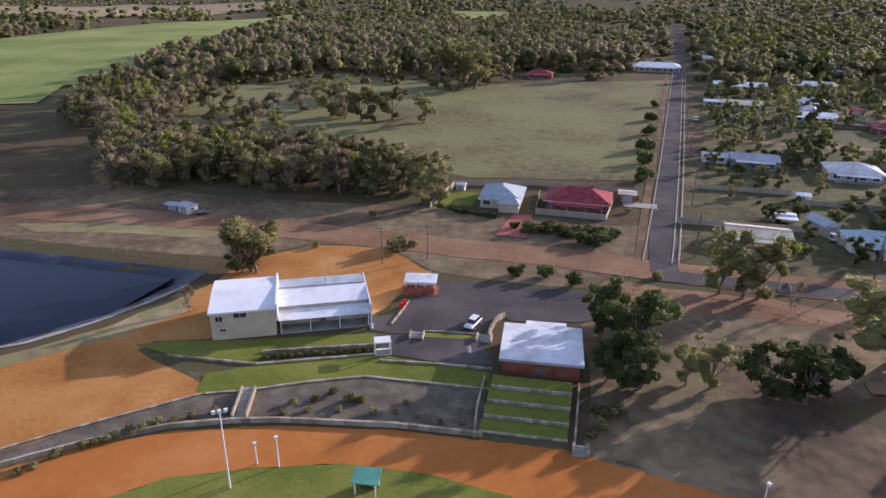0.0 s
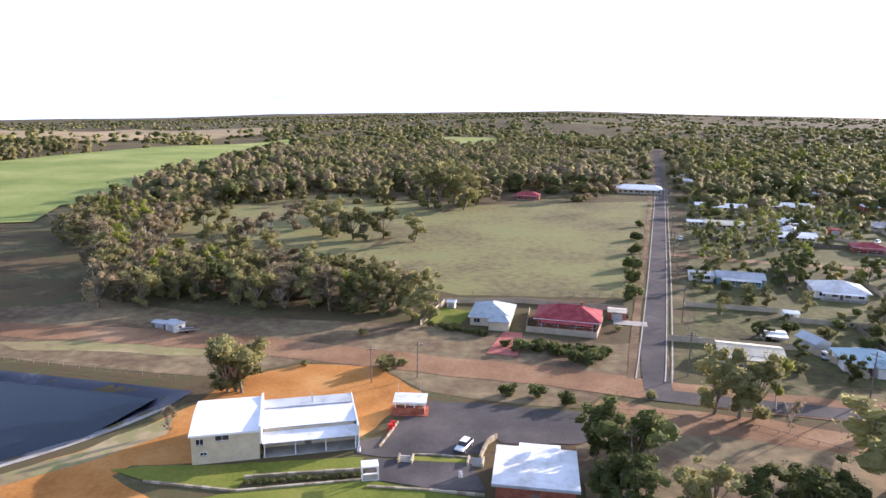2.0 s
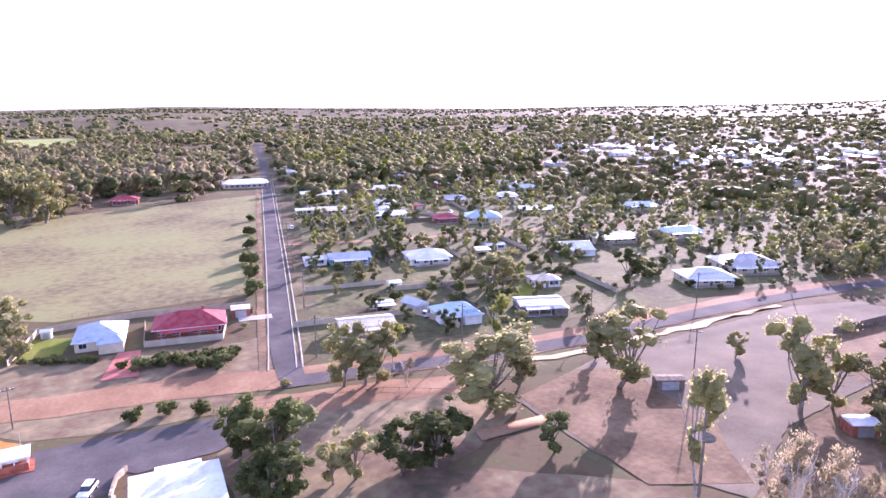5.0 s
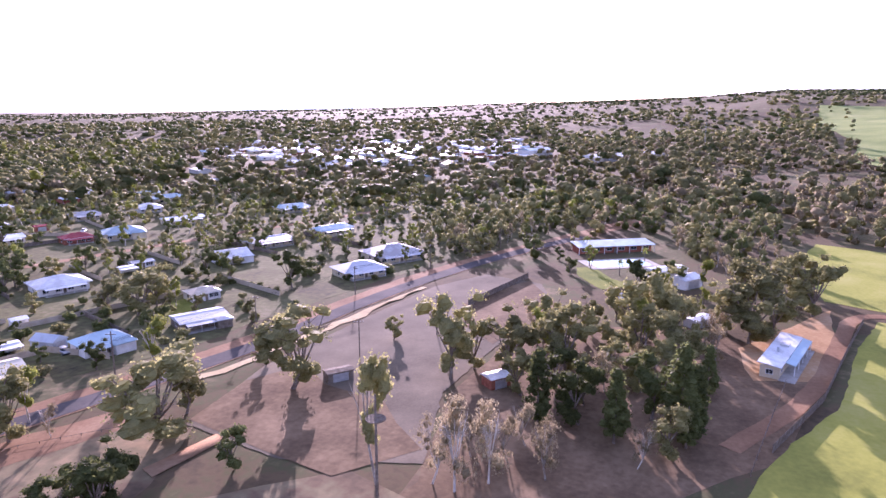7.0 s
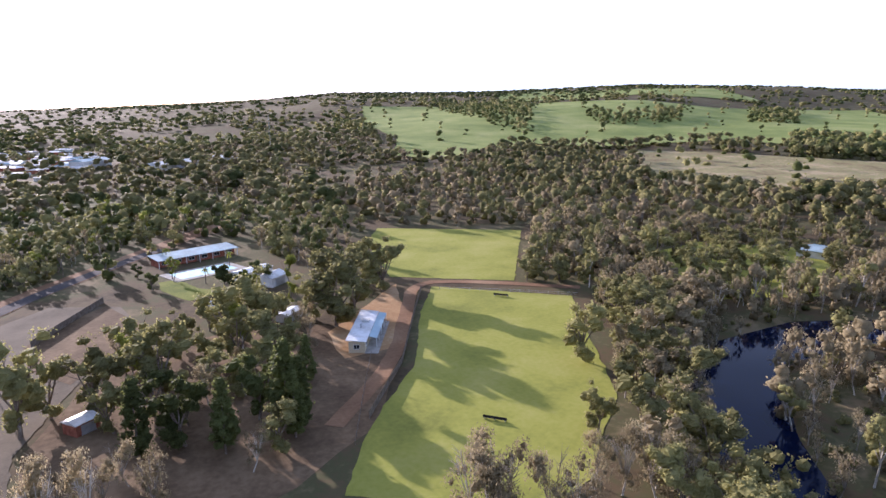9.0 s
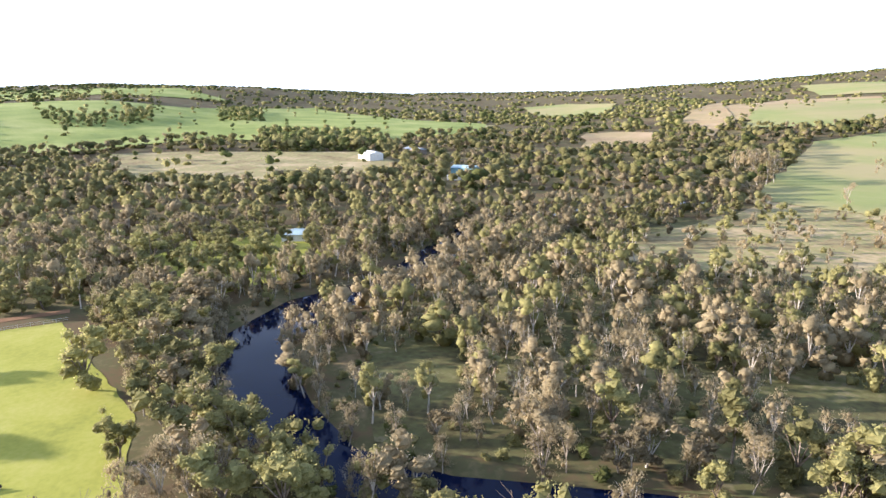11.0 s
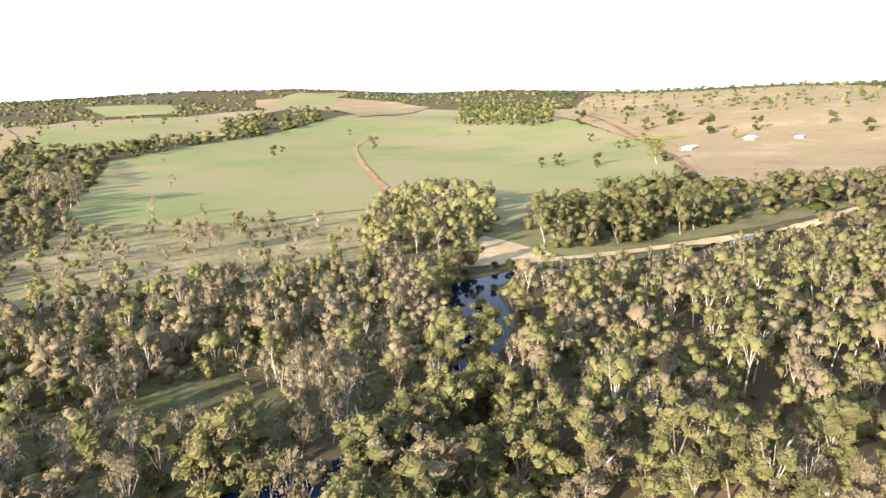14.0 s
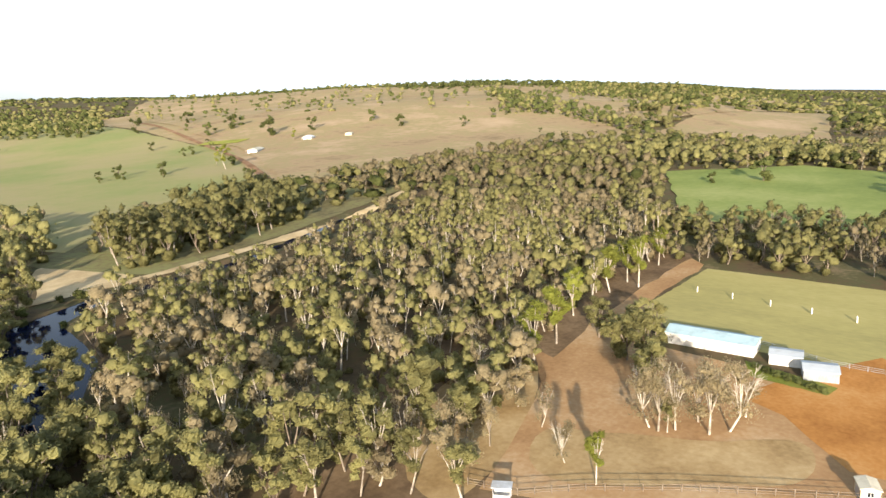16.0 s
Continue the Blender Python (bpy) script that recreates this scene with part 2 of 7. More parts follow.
WHITE_WALL = surface("white_weatherboard", [(0.3, (0.55, 0.53, 0.48)), (0.5, (0.68, 0.66, 0.61)), (0.7, (0.76, 0.74, 0.70))], 0.5, 7, 0.2, 4, 0.7, 0.01)
BRICK = surface("red_brick_wall", [(0.3, (0.20, 0.065, 0.04)), (0.5, (0.30, 0.105, 0.065)), (0.7, (0.37, 0.16, 0.10))], 0.8, 8, 0.4, 6, 0.9, 0.01)
TEAL_WALL = surface("teal_painted_wall", [(0.3, (0.10, 0.22, 0.25)), (0.7, (0.19, 0.33, 0.36))], 0.5, 7, 0.2, 4, 0.7, 0.01)
FENCE_TAN = surface("tan_fence_sheeting", [(0.3, (0.36, 0.30, 0.21)), (0.7, (0.48, 0.41, 0.31))], 0.5, 6, 0.2, 4, 0.6, 0.01)
TIMBER = surface("weathered_timber", [(0.3, (0.11, 0.085, 0.062)), (0.5, (0.18, 0.145, 0.11)), (0.7, (0.27, 0.225, 0.18))], 1.0, 6, 0.3, 6, 0.9, 0.01)
GALV = surface("galvanised_steel", [(0.3, (0.36, 0.37, 0.38)), (0.7, (0.55, 0.56, 0.57))], 1.0, 5, 0.2, 6, 0.45, metal=0.6, spec=0.5)
WHITE_PAINT = surface("white_paint", [(0.3, (0.68, 0.68, 0.66)), (0.7, (0.80, 0.80, 0.78))], 1.0, 5, 0.15, 6, 0.45, spec=0.5)
BLACK = surface("black_rubber_plastic", [(0.3, (0.012, 0.012, 0.013)), (0.7, (0.03, 0.03, 0.032))], 2.0, 4, rough=0.6)
RED_PAINT = surface("red_paint", [(0.3, (0.42, 0.02, 0.02)), (0.7, (0.55, 0.05, 0.04))], 2.0, 4, rough=0.45)
GLASS = surface("dark_window_glass", [(0.3, (0.015, 0.018, 0.022)), (0.7, (0.035, 0.04, 0.045))], 0.7, 3, rough=0.08, spec=0.6)
STONE = surface("limestone_blocks", [(0.3, (0.25, 0.205, 0.135)), (0.5, (0.35, 0.295, 0.205)), (0.7, (0.45, 0.39, 0.29))], 0.8, 6, 0.3, 5, 0.9, 0.02, by_object=0.5)

# ---- terrain ----
# the skyline seen from the town: bearing, height of the far ridge above sea of fields, distance at which it stands
SKY_AZ = np.array([-40, -32, -21, -13, 1, 11, 24, 38, 47, 61, 74, 84, 90, 103, 115, 126, 138, 152, 166, 173, 184, 193, 201, 211, 223, 237, 251, 259, 266, 320])
SKY_EL = np.array([-1.8, -1.8, -1.6, -1.3, -1.0, -0.7, -0.8, -0.8, -0.6, -0.3, 0.1, 0.5, 0.9, 0.9, 1.2, 0.7, 0.1, 0.0, 0.6, 1.0, 1.3, 1.0, 1.0, 0.8, 1.15, 0.9, 0.3, -0.7, -1.2, -1.8])
SKY_D = np.array([4200, 4200, 4200, 4000, 3600, 3600, 3800, 4000, 4000, 4000, 3600, 3000, 2600, 2400, 2600, 3200, 4000, 4200, 4000, 3800, 3800, 3600, 3000, 2200, 1900, 1900, 2200, 2600, 3000, 4000])
RIVER = np.array([(120, -380), (145, -335), (175, -300), (188, -255), (173, -215), (163, -193), (150, -155), (153, -124), (143, -97), (131, -86), (106, -73), (82, -66), (60, -71), (30, -87), (5, -99), (-12, -105), (-33, -119), (-43, -134), (-50, -150), (-60, -172), (-63, -187), (-70, -212), (-95, -226), (-155, -229), (-193, -243), (-240, -262), (-330, -270)], float)
RIVER_W = np.array([4, 5, 5, 5, 5, 6, 6.5, 7.5, 7.5, 7.5, 6.5, 5, 4, 4, 3.0, 2.0, 1.5, 1.5, 4, 7.5, 8, 5, 1.5, 0.5, 0.5, 0.4, 0.4], float)
DAM = [(-112, 146), (-50, 132), (-52, 126), (-61, 112), (-78, 97), (-150, 88), (-170, 120)]


def smooth(a, b, v):
    u = np.clip((v - a) / (b - a), 0, 1)
    return u * u * (3 - 2 * u)


def river_gap(x, y):
    """Distance to the river's line less its half width."""
    best = np.full(np.shape(x), 1e9)
    for (p, q, wp, wq) in zip(RIVER[:-1], RIVER[1:], RIVER_W[:-1], RIVER_W[1:]):
        d = q - p
        u = np.clip(((x - p[0]) * d[0] + (y - p[1]) * d[1]) / (d @ d), 0, 1)
        best = np.minimum(best, np.hypot(x - p[0] - u * d[0], y - p[1] - u * d[1]) - (wp + u * (wq - wp)))
    return best


def inside(poly, x, y):
    x, y = np.asarray(x, float), np.asarray(y, float)
    hit = np.zeros(x.shape, bool)
    for (ax, ay), (bx, by) in zip(poly, poly[1:] + poly[:1]):
        if ay != by:
            hit ^= ((ay > y) != (by > y)) & (x < (bx - ax) * (y - ay) / (by - ay) + ax)
    return hit


def edge_gap(poly, x, y):
    best = np.full(np.shape(x), 1e9)
    for (ax, ay), (bx, by) in zip(poly, poly[1:] + poly[:1]):
        dx, dy = bx - ax, by - ay
        u = np.clip(((x - ax) * dx + (y - ay) * dy) / (dx * dx + dy * dy), 0, 1)
        best = np.minimum(best, np.hypot(x - ax - u * dx, y - ay - u * dy))
    return best


def hills(x, y):
    r, az = np.hypot(x, y), np.degrees(np.arctan2(x, y))
    az = np.where(az < -40, az + 360, az)
    el, rd = np.interp(az, SKY_AZ, SKY_EL), np.interp(az, SKY_AZ, SKY_D)
    top = 60 + rd * np.tan(np.radians(el))
    start = 480.0 - 150.0 * smooth(196, 208, az) * (1 - smooth(248, 262, az))
    z = top * smooth(start, rd, r)
    roll = 9 * np.sin(x / 310 + 1.3) * np.sin(y / 270 + 0.4) + 4 * np.sin(x / 120 + y / 160)
    return z + roll * smooth(420, 1200, r) * np.clip(1.2 - smooth(0.7, 1.0, r / rd), 0, 1)


def height(x, y):
    """The ground: hills far off, the river's bed, the dam's basin."""
    x, y = np.asarray(x, float), np.asarray(y, float)
    z = hills(x, y)
    z = z - 2.4 * smooth(5.0, -1.5, river_gap(x, y))
    g = edge_gap(DAM, x, y)
    return z - np.where(inside(DAM, x, y), 3.0 * smooth(0.0, 9.0, g), 0)


def ground_z(x, y):
    return float(height(np.array([x]), np.array([y]))[0])


def mesh_from(name, verts, faces, mats, index=None, smooth_faces=False):
    me = bpy.data.meshes.new(name)
    me.from_pydata([tuple(v) for v in verts], [], [tuple(f) for f in faces])
    for m in mats:
        me.materials.append(m)
    if index is not None:
        me.polygons.foreach_set("material_index", np.asarray(index, np.int32))
    if smooth_faces:
        me.polygons.foreach_set("use_smooth", np.ones(len(me.polygons), bool))
    me.update()
    return me


def make_ground():
    rings = np.concatenate([[0.01, 20, 40], np.arange(55, 300, 2.2), 300 * 1.03 ** np.arange(0, 96)])
    rings = np.append(rings[rings < 4850], 4900)
    k = 576
    a = np.linspace(0, 2 * np.pi, k, endpoint=False)
    x, y = np.outer(rings, np.sin(a)), np.outer(rings, np.cos(a))
    z = height(x, y)
    v = np.stack([x, y, z], -1).reshape(-1, 3)
    i, j = np.meshgrid(np.arange(len(rings) - 1), np.arange(k), indexing="ij")
    f = np.stack([i * k + j, i * k + (j + 1) % k, (i + 1) * k + (j + 1) % k, (i + 1) * k + j], -1).reshape(-1, 4)
    me = bpy.data.meshes.new("ground")
    me.vertices.add(len(v))
    me.vertices.foreach_set("co", v.ravel())
    me.loops.add(len(f) * 4)
    me.loops.foreach_set("vertex_index", f.ravel().astype(np.int32))
    me.polygons.add(len(f))
    me.polygons.foreach_set("loop_start", np.arange(0, len(f) * 4, 4, dtype=np.int32))
    me.update(calc_edges=True)
    me.materials.append(GROUND)
    me.polygons.foreach_set("use_smooth", np.ones(len(f), bool))
    return tagged(new("ground", me), "brown leaf-littered earth with dry grass, rolling to far hills", "ground", kind="structure")


ground = make_ground()


def patch(name, poly, mat, lift=0.05, label="", category="ground", step=0, wobble=0.0, thick=0.0, z=None, round_off=0):
    """A sheet of ground cover draped on the terrain, with an uneven edge."""
    pts = [Vector((p[0], p[1])) for p in poly]
    for _ in range(round_off):
        pts = [q for a, b in zip(pts, pts[1:] + pts[:1]) for q in (a.lerp(b, 0.25), a.lerp(b, 0.75))]
    if wobble:
        fine = []
        for a, b in zip(pts, pts[1:] + pts[:1]):
            k = max(1, int((b - a).length / (wobble * 4)))
            fine += [a.lerp(b, i / k) for i in range(k)]
        pts = [p + Vector((noise.noise((p.x / wobble / 6, p.y / wobble / 6, 3)), noise.noise((p.x / wobble / 6, p.y / wobble / 6, 9)))) * wobble for p in fine]
    bm = bmesh.new()
    face = bm.faces.new([bm.verts.new((p.x, p.y, 0)) for p in pts])
    if sum(a.x * b.y - b.x * a.y for a, b in zip(pts, pts[1:] + pts[:1])) < 0:
        bmesh.ops.reverse_faces(bm, faces=bm.faces[:])
    bm.normal_update()
    bmesh.ops.triangulate(bm, faces=bm.faces[:])
    if step:
        for ax in (0, 1):
            lo, hi = min(p[ax] for p in pts), max(p[ax] for p in pts)
            c = lo + step
            while c < hi:
                bmesh.ops.bisect_plane(bm, geom=bm.verts[:] + bm.edges[:] + bm.faces[:], plane_co=(c, c, 0), plane_no=((1, 0, 0), (0, 1, 0))[ax])
                c += step
    if z is None:
        co = np.array([v.co[:] for v in bm.verts])
        zz = height(co[:, 0], co[:, 1])
        for v, h in zip(bm.verts, zz):
            v.co.z = h + lift
    else:
        for v in bm.verts:
            v.co.z = z
    if thick:
        r = bmesh.ops.extrude_face_region(bm, geom=bm.faces[:])
        for g in r["geom"]:
            if isinstance(g, bmesh.types.BMVert):
                g.co.z += thick
    me = bpy.data.meshes.new(name)
    bm.to_mesh(me)
    bm.free()
    me.materials.append(mat)
    me.polygons.foreach_set("use_smooth", np.ones(len(me.polygons), bool))
    return tagged(new(name, me), label, category, kind="structure")


def ribbon(name, line, width, mat, lift=0.06, label="", category="road", step=4.0, wobble=0.0):
    """A road or path of even width along a smoothed line."""
    pts = [Vector(p) for p in line]
    for _ in range(2):
        pts = [pts[0]] + [q for a, b in zip(pts, pts[1:]) for q in (a.lerp(b, 0.25), a.lerp(b, 0.75))] + [pts[-1]]
    fine = []
    for a, b in zip(pts, pts[1:]):
        k = max(1, int((b - a).length / step))
        fine += [a.lerp(b, i / k) for i in range(k)]
    fine.append(pts[-1])
    verts, faces = [], []
    for i, p in enumerate(fine):
        d = (fine[min(i + 1, len(fine) - 1)] - fine[max(i - 1, 0)]).normalized()
        side = Vector((d.y, -d.x))
        for k in range(5):
            s = (k - 2) / 4 * width
            if wobble and k in (0, 4):
                s += noise.noise((p.x / 6, p.y / 6, k)) * wobble
            q = p + side * s
            verts.append((q.x, q.y))
    xy = np.array(verts)
    zz = height(xy[:, 0], xy[:, 1]) + lift
    for i in range(len(fine) - 1):
        for k in range(4):
            a = i * 5 + k
            faces.append((a, a + 1, a + 6, a + 5)[::-1])
    return tagged(new(name, mesh_from(name, np.c_[xy, zz], faces, [mat])), label, category, kind="structure")

# ---- ground cover ----
# west: dam, orange yard, speedway
patch("paddock", [(5, 369), (22, 400), (142, 425), (66, 204), (9, 206), (-40, 243), (-20, 290)], DRY_GRASS, 0.05, "sparse olive-tan grass paddock beside the street", step=40, wobble=2.0)
patch("left_pasture", [(-520, 420), (-420, 640), (-380, 778), (-346, 975), (-270, 1272), (-224, 1069), (-190, 640), (-203, 568), (-205, 496), (-186, 410), (-212, 380), (-195, 326), (-330, 300)], PASTURE, 0.6, "pale green open pasture", step=40, wobble=4.0)
patch("far_pasture", [(-480, 960), (-900, 1000), (-1500, 1900), (-1000, 2300), (-400, 1700), (-345, 1480), (-420, 1200)], STRAW, 0.6, "pale straw-coloured far paddock", step=90, wobble=10.0)
patch("small_pasture", [(8, 1100), (93, 1028), (125, 1330), (20, 1300)], PASTURE, 0.9, "small pale pasture among trees", step=40, wobble=5)
patch("waste_ground", [(-240, 192), (-120, 190), (-100, 198), (-60, 183), (-2, 176), (8, 171), (30, 168), (46, 162), (60, 165), (57, 148), (44, 138), (36, 131), (31, 124), (10, 128), (-2, 133), (-12, 146), (-30, 149), (-46, 139), (-110, 152), (-240, 168)], RED_EARTH, 0.04, "patchy red-brown earth by the dirt road", step=25, wobble=2.5)
patch("dry_streak", [(-110, 160), (-70, 163), (-40, 157), (-52, 152), (-100, 155)], FLAT_GRASS, 0.06, "strip of dry tan grass behind the dam", step=25, wobble=2.5)
patch("park_verge", [(36, 116), (40, 118), (84, 106), (80, 98), (83, 96), (66, 86), (40, 80), (24, 72), (38, 64), (70, 48), (92, 50), (60, 30), (30, 50), (20, 73), (24, 90), (26, 110)], RED_EARTH, 0.035, "brown earth below the trees", step=20, wobble=1.5)
patch("park_floor", [(20, 74), (24, 90), (40, 92), (62, 80), (84, 60), (80, 44), (60, 40), (38, 58), (30, 68)], RED_EARTH, 0.045, "brown leaf-littered earth below the trees", step=20, wobble=1.5)
patch("orange_yard", [(-58, 68), (-39, 79), (-36, 88), (-52, 99), (-50, 103), (-40, 103), (-13, 112), (-9, 120), (-2, 132), (-12, 146), (-30, 148), (-44, 138), (-47, 126), (-58, 110), (-75, 95), (-140, 84), (-110, 60)], ORANGE, 0.05, "bare orange gravel yard round the hall", wobble=1.0)
patch("dam_verge", [(-50, 121), (-60.5, 107.5), (-79, 93), (-140, 83.5), (-140, 77), (-82, 87), (-62, 100), (-48, 113)], FLAT_GRASS, 0.075, "strip of dry tan grass below the dam", wobble=1.2)
patch("speedway_track", [(-62, 64), (-48, 74), (-38, 77.5), (-23, 79), (-6, 78), (6, 76), (17, 74), (37, 65), (50, 50), (30, 40), (9, 65), (-1, 69), (-13, 71), (-24, 70), (-35, 68), (-48, 60), (-60, 45), (-80, 50)], TRACK, 0.07, "raked orange clay speedway track", category="track", wobble=0.3)
patch("infield", [(9, 65), (-1, 69), (-13, 71), (-24, 70), (-35, 68), (-48, 60), (-58, 45), (-20, 30), (25, 40)], LAWN, 0.09, "green grass infield inside the track", wobble=0.4)
patch("upper_lawn", [(-53, 101), (-47, 102.4), (-38, 102.6), (-11.5, 105.6), (-11, 101.6), (-30, 98.6), (-30.5, 95.4), (-46, 98)], LAWN, 0.10, "mown green lawn strip below the hall", category="lawn", wobble=0.3)
patch("lower_lawn", [(-30, 95), (-11, 98.6), (8, 93), (8, 88.6), (-12, 92), (-30, 88), (-37.5, 87), (-38, 92)], LAWN, 0.08, "mown green lawn terrace", category="lawn", wobble=0.2)
patch("mulch_bank", [(-37, 86.4), (-29, 87.4), (-12, 91.4), (7, 88), (6, 77.4), (-6, 79.4), (-23, 80.2), (-38, 79), (-48, 75.4), (-58, 69.5), (-61, 71.5), (-48, 80)], MULCH, 0.09, "mulched bank planted with low shrubs", category="bank", wobble=0.3)
patch("car_park", [(-6, 119), (0, 128), (10, 127), (31, 123), (36, 116), (27, 110.5), (13, 110.5), (11.5, 113), (9.5, 107), (-8, 105.4), (-13, 107), (-14, 111), (-8, 113)], ASPHALT, 0.09, "worn grey asphalt car park", category="asphalt", wobble=0.4)
patch("forecourt", [(-11, 99), (-10, 105), (7, 104), (9, 95), (0, 96)], ASPHALT, 0.11, "grey asphalt forecourt below the car park", category="asphalt")
ribbon("dirt_road", [(-330, 205), (-230, 185), (-116, 170), (-72, 166), (-25, 155), (3, 147), (29, 141), (51, 133), (74, 127), (91, 123), (125, 116), (155, 115), (187, 112), (207, 109), (240, 102), (300, 82), (380, 60)], 11.0, RED_DIRT, 0.10, "wide red-brown gravel road", wobble=1.2)
ribbon("verge_road", [(46, 132), (74, 125), (91, 121), (125, 114), (155, 113), (187, 110), (240, 100), (300, 80)], 6.0, ASPHALT, 0.15, "grey sealed road running into town", wobble=0.2)
ribbon("street", [(49, 133), (53, 150), (72, 205), (90, 258), (168, 490), (230, 680), (330, 1000), (470, 1400)], 6.0, ASPHALT, 0.14, "narrow grey asphalt street climbing out of sight")
for side, w in ((-3.15, 0.3), (3.15, 0.3), (4.6, 0.35)):
    ribbon("kerb", [(49 + side * 0.95, 139 - side * 0.31), (53 + side * 0.95, 150 - side * 0.31), (72 + side * 0.95, 205 - side * 0.31), (90 + side * 0.95, 258 - side * 0.31), (168 + side * 0.95, 490 - side * 0.31)], w, CONCRETE, 0.24, "pale concrete kerb of the street", category="kerb")
ribbon("verge", [(45, 140), (66, 205), (84, 258), (161, 490)], 2.2, PARK_EARTH, 0.11, "bare brown roadside verge", category="verge", wobble=0.4)
patch("driveway", [(19.5, 171), (24.5, 170), (21, 153), (13.5, 155)], RED_PAVING, 0.16, "red brick-paved driveway", category="driveway")
patch("side_driveway", [(51, 178), (60, 176), (61, 180), (52, 182)], CONCRETE, 0.15, "pale concrete driveway", category="driveway")
patch("back_lawn", [(-2, 178), (8, 177), (12, 189), (2, 193)], LAWN, 0.12, "small bright green back lawn", category="lawn", wobble=0.3)
patch("dirt_strip", [(31, 123), (36, 129), (60, 122), (85, 113), (84, 104), (60, 112), (36, 116)], RED_DIRT, 0.06, "bare red-brown ground under trees", wobble=1.5)
patch("wood_clearing", [(-42, 236), (-100, 258), (-160, 300), (-175, 420), (-60, 440), (10, 395), (-6, 306), (-22, 296)], DRY_GRASS, 0.04, "dry olive grass clearing inside the wood", step=40, wobble=4)
patch("town_yards", [(62, 150), (84, 205), (170, 450), (330, 480), (520, 300), (470, 80), (300, 100), (190, 122), (110, 130)], GLADE, 0.05, "dark patchy yards and gardens of the town", step=30, wobble=3)
ribbon("lane", [(98, 268), (140, 252), (190, 240), (260, 222), (340, 200)], 5.0, RED_DIRT, 0.13, "narrow brown lane between gardens", wobble=0.6)
# east: park, courts, pool, ovals
patch("court", [(83, 97), (100, 101), (112, 104), (150, 103), (192, 101), (215, 92), (212, 70), (190, 58), (160, 61), (118, 60), (91, 50), (81, 73)], COURT, 0.10, "pale sealed parking ground in the park", category="asphalt", wobble=0.4)
patch("park_verge", [(80, 62), (86, 98), (103, 102), (118, 96), (112, 84), (108, 70), (96, 52)], PARK_EARTH, 0.13, "brown leaf-strewn earth beside the parking ground", step=20, wobble=2.5)
patch("park_verge", [(150, 62), (160, 76), (178, 84), (196, 82), (214, 74), (190, 57), (160, 60)], PARK_EARTH, 0.13, "brown leaf-strewn earth beside the parking ground", step=20, wobble=2.5)
ribbon("sandy_shoulder", [(95, 113), (112, 109.5), (150, 106.5), (190, 103.5)], 2.6, PALE_DIRT, 0.16, "pale sandy road shoulder", category="verge", wobble=2.6)
patch("slab", [(67, 87.5), (82, 86), (82.6, 89), (68, 91)], RED_DIRT, 0.18, "long brown sandy concrete slab", category="slab", thick=0.12)
patch("pool_lawn", [(214, 50), (228, 62), (240, 66), (243, 60), (230, 50), (224, 40)], LAWN, 0.08, "bright green pool lawn", category="lawn", wobble=0.8)
patch("park_dirt", [(85, 48), (118, 58), (160, 60), (190, 20), (170, -12), (120, -6), (100, 10), (70, 50)], PARK_EARTH, 0.04, "tan leaf-littered earth under park trees", step=20, wobble=2.5)
patch("oval", [(216, -28), (196, -70), (165, -63), (139, -58), (122, -54), (108, -45), (94, -38), (86, -26), (96, 2), (115, -2), (132, -8), (149, -15), (189, -21)], PITCH, 0.08, "sunlit yellow-green sports field", category="sports field", step=20, wobble=0.6)
patch("far_oval", [(330, -16), (309, -84), (218, -57), (232, -15), (294, -9)], PITCH, 0.08, "second yellow-green sports field", category="sports field", step=30, wobble=0.6)
ribbon("oval_path", [(120, 4), (150, -10), (190, -17), (222, -22), (221, -40), (205, -76)], 4.0, RED_DIRT, 0.12, "red-brown dirt path round the field", category="path", wobble=0.4)
patch("shed_yard", [(155, 2), (175, 6), (200, -6), (222, -16), (190, -16), (160, -10)], TAN_DIRT, 0.06, "bare orange-brown yard by the shed", wobble=0.8)
patch("green_clearing", [(200, -100), (250, -122), (264, -150), (242, -188), (200, -174), (180, -150), (184, -112)], PITCH, 0.06, "bright green clearing among trees", step=20, wobble=3)
patch("dry_field", [(710, -319), (672, -388), (607, -434), (520, -501), (432, -458), (351, -369), (381, -302), (431, -248), (479, -232)], FLAT_GRASS, 0.6, "dry tan paddock beyond the woods", step=40, wobble=4)
patch("hill_pasture", [(1599, -53), (1541, -342), (1278, -741), (1406, -1189), (867, -986), (734, -1028), (586, -816), (597, -671), (573, -570), (777, -463), (752, -307), (826, -233), (763, -164), (711, -98), (754, -57), (932, -75), (1229, -40)], PASTURE, 1.0, "bright green hillside pasture", step=40, wobble=8)
patch("hill_pasture", [(1700, -400), (2100, -500), (1900, -1100), (1500, -1000)], PASTURE, 1.4, "bright green hillside pasture", step=50, wobble=12)
patch("valley_field", [(681, -735), (750, -918), (688, -994), (600, -817), (593, -670)], HILL_GRASS, 0.9, "pale valley field between woods", step=40, wobble=6)
patch("valley_field", [(462, -1306), (390, -1768), (139, -1626), (-139, -1864), (5, -1448), (109, -1290), (229, -1039), (354, -1082)], STRAW, 1.2, "pale straw valley field between woods", step=50, wobble=10)
patch("valley_field", [(-26, -2452), (-275, -2467), (-435, -2071), (-279, -1841), (-48, -1746)], STRAW, 1.6, "far straw field on the hillside", step=60, wobble=14)
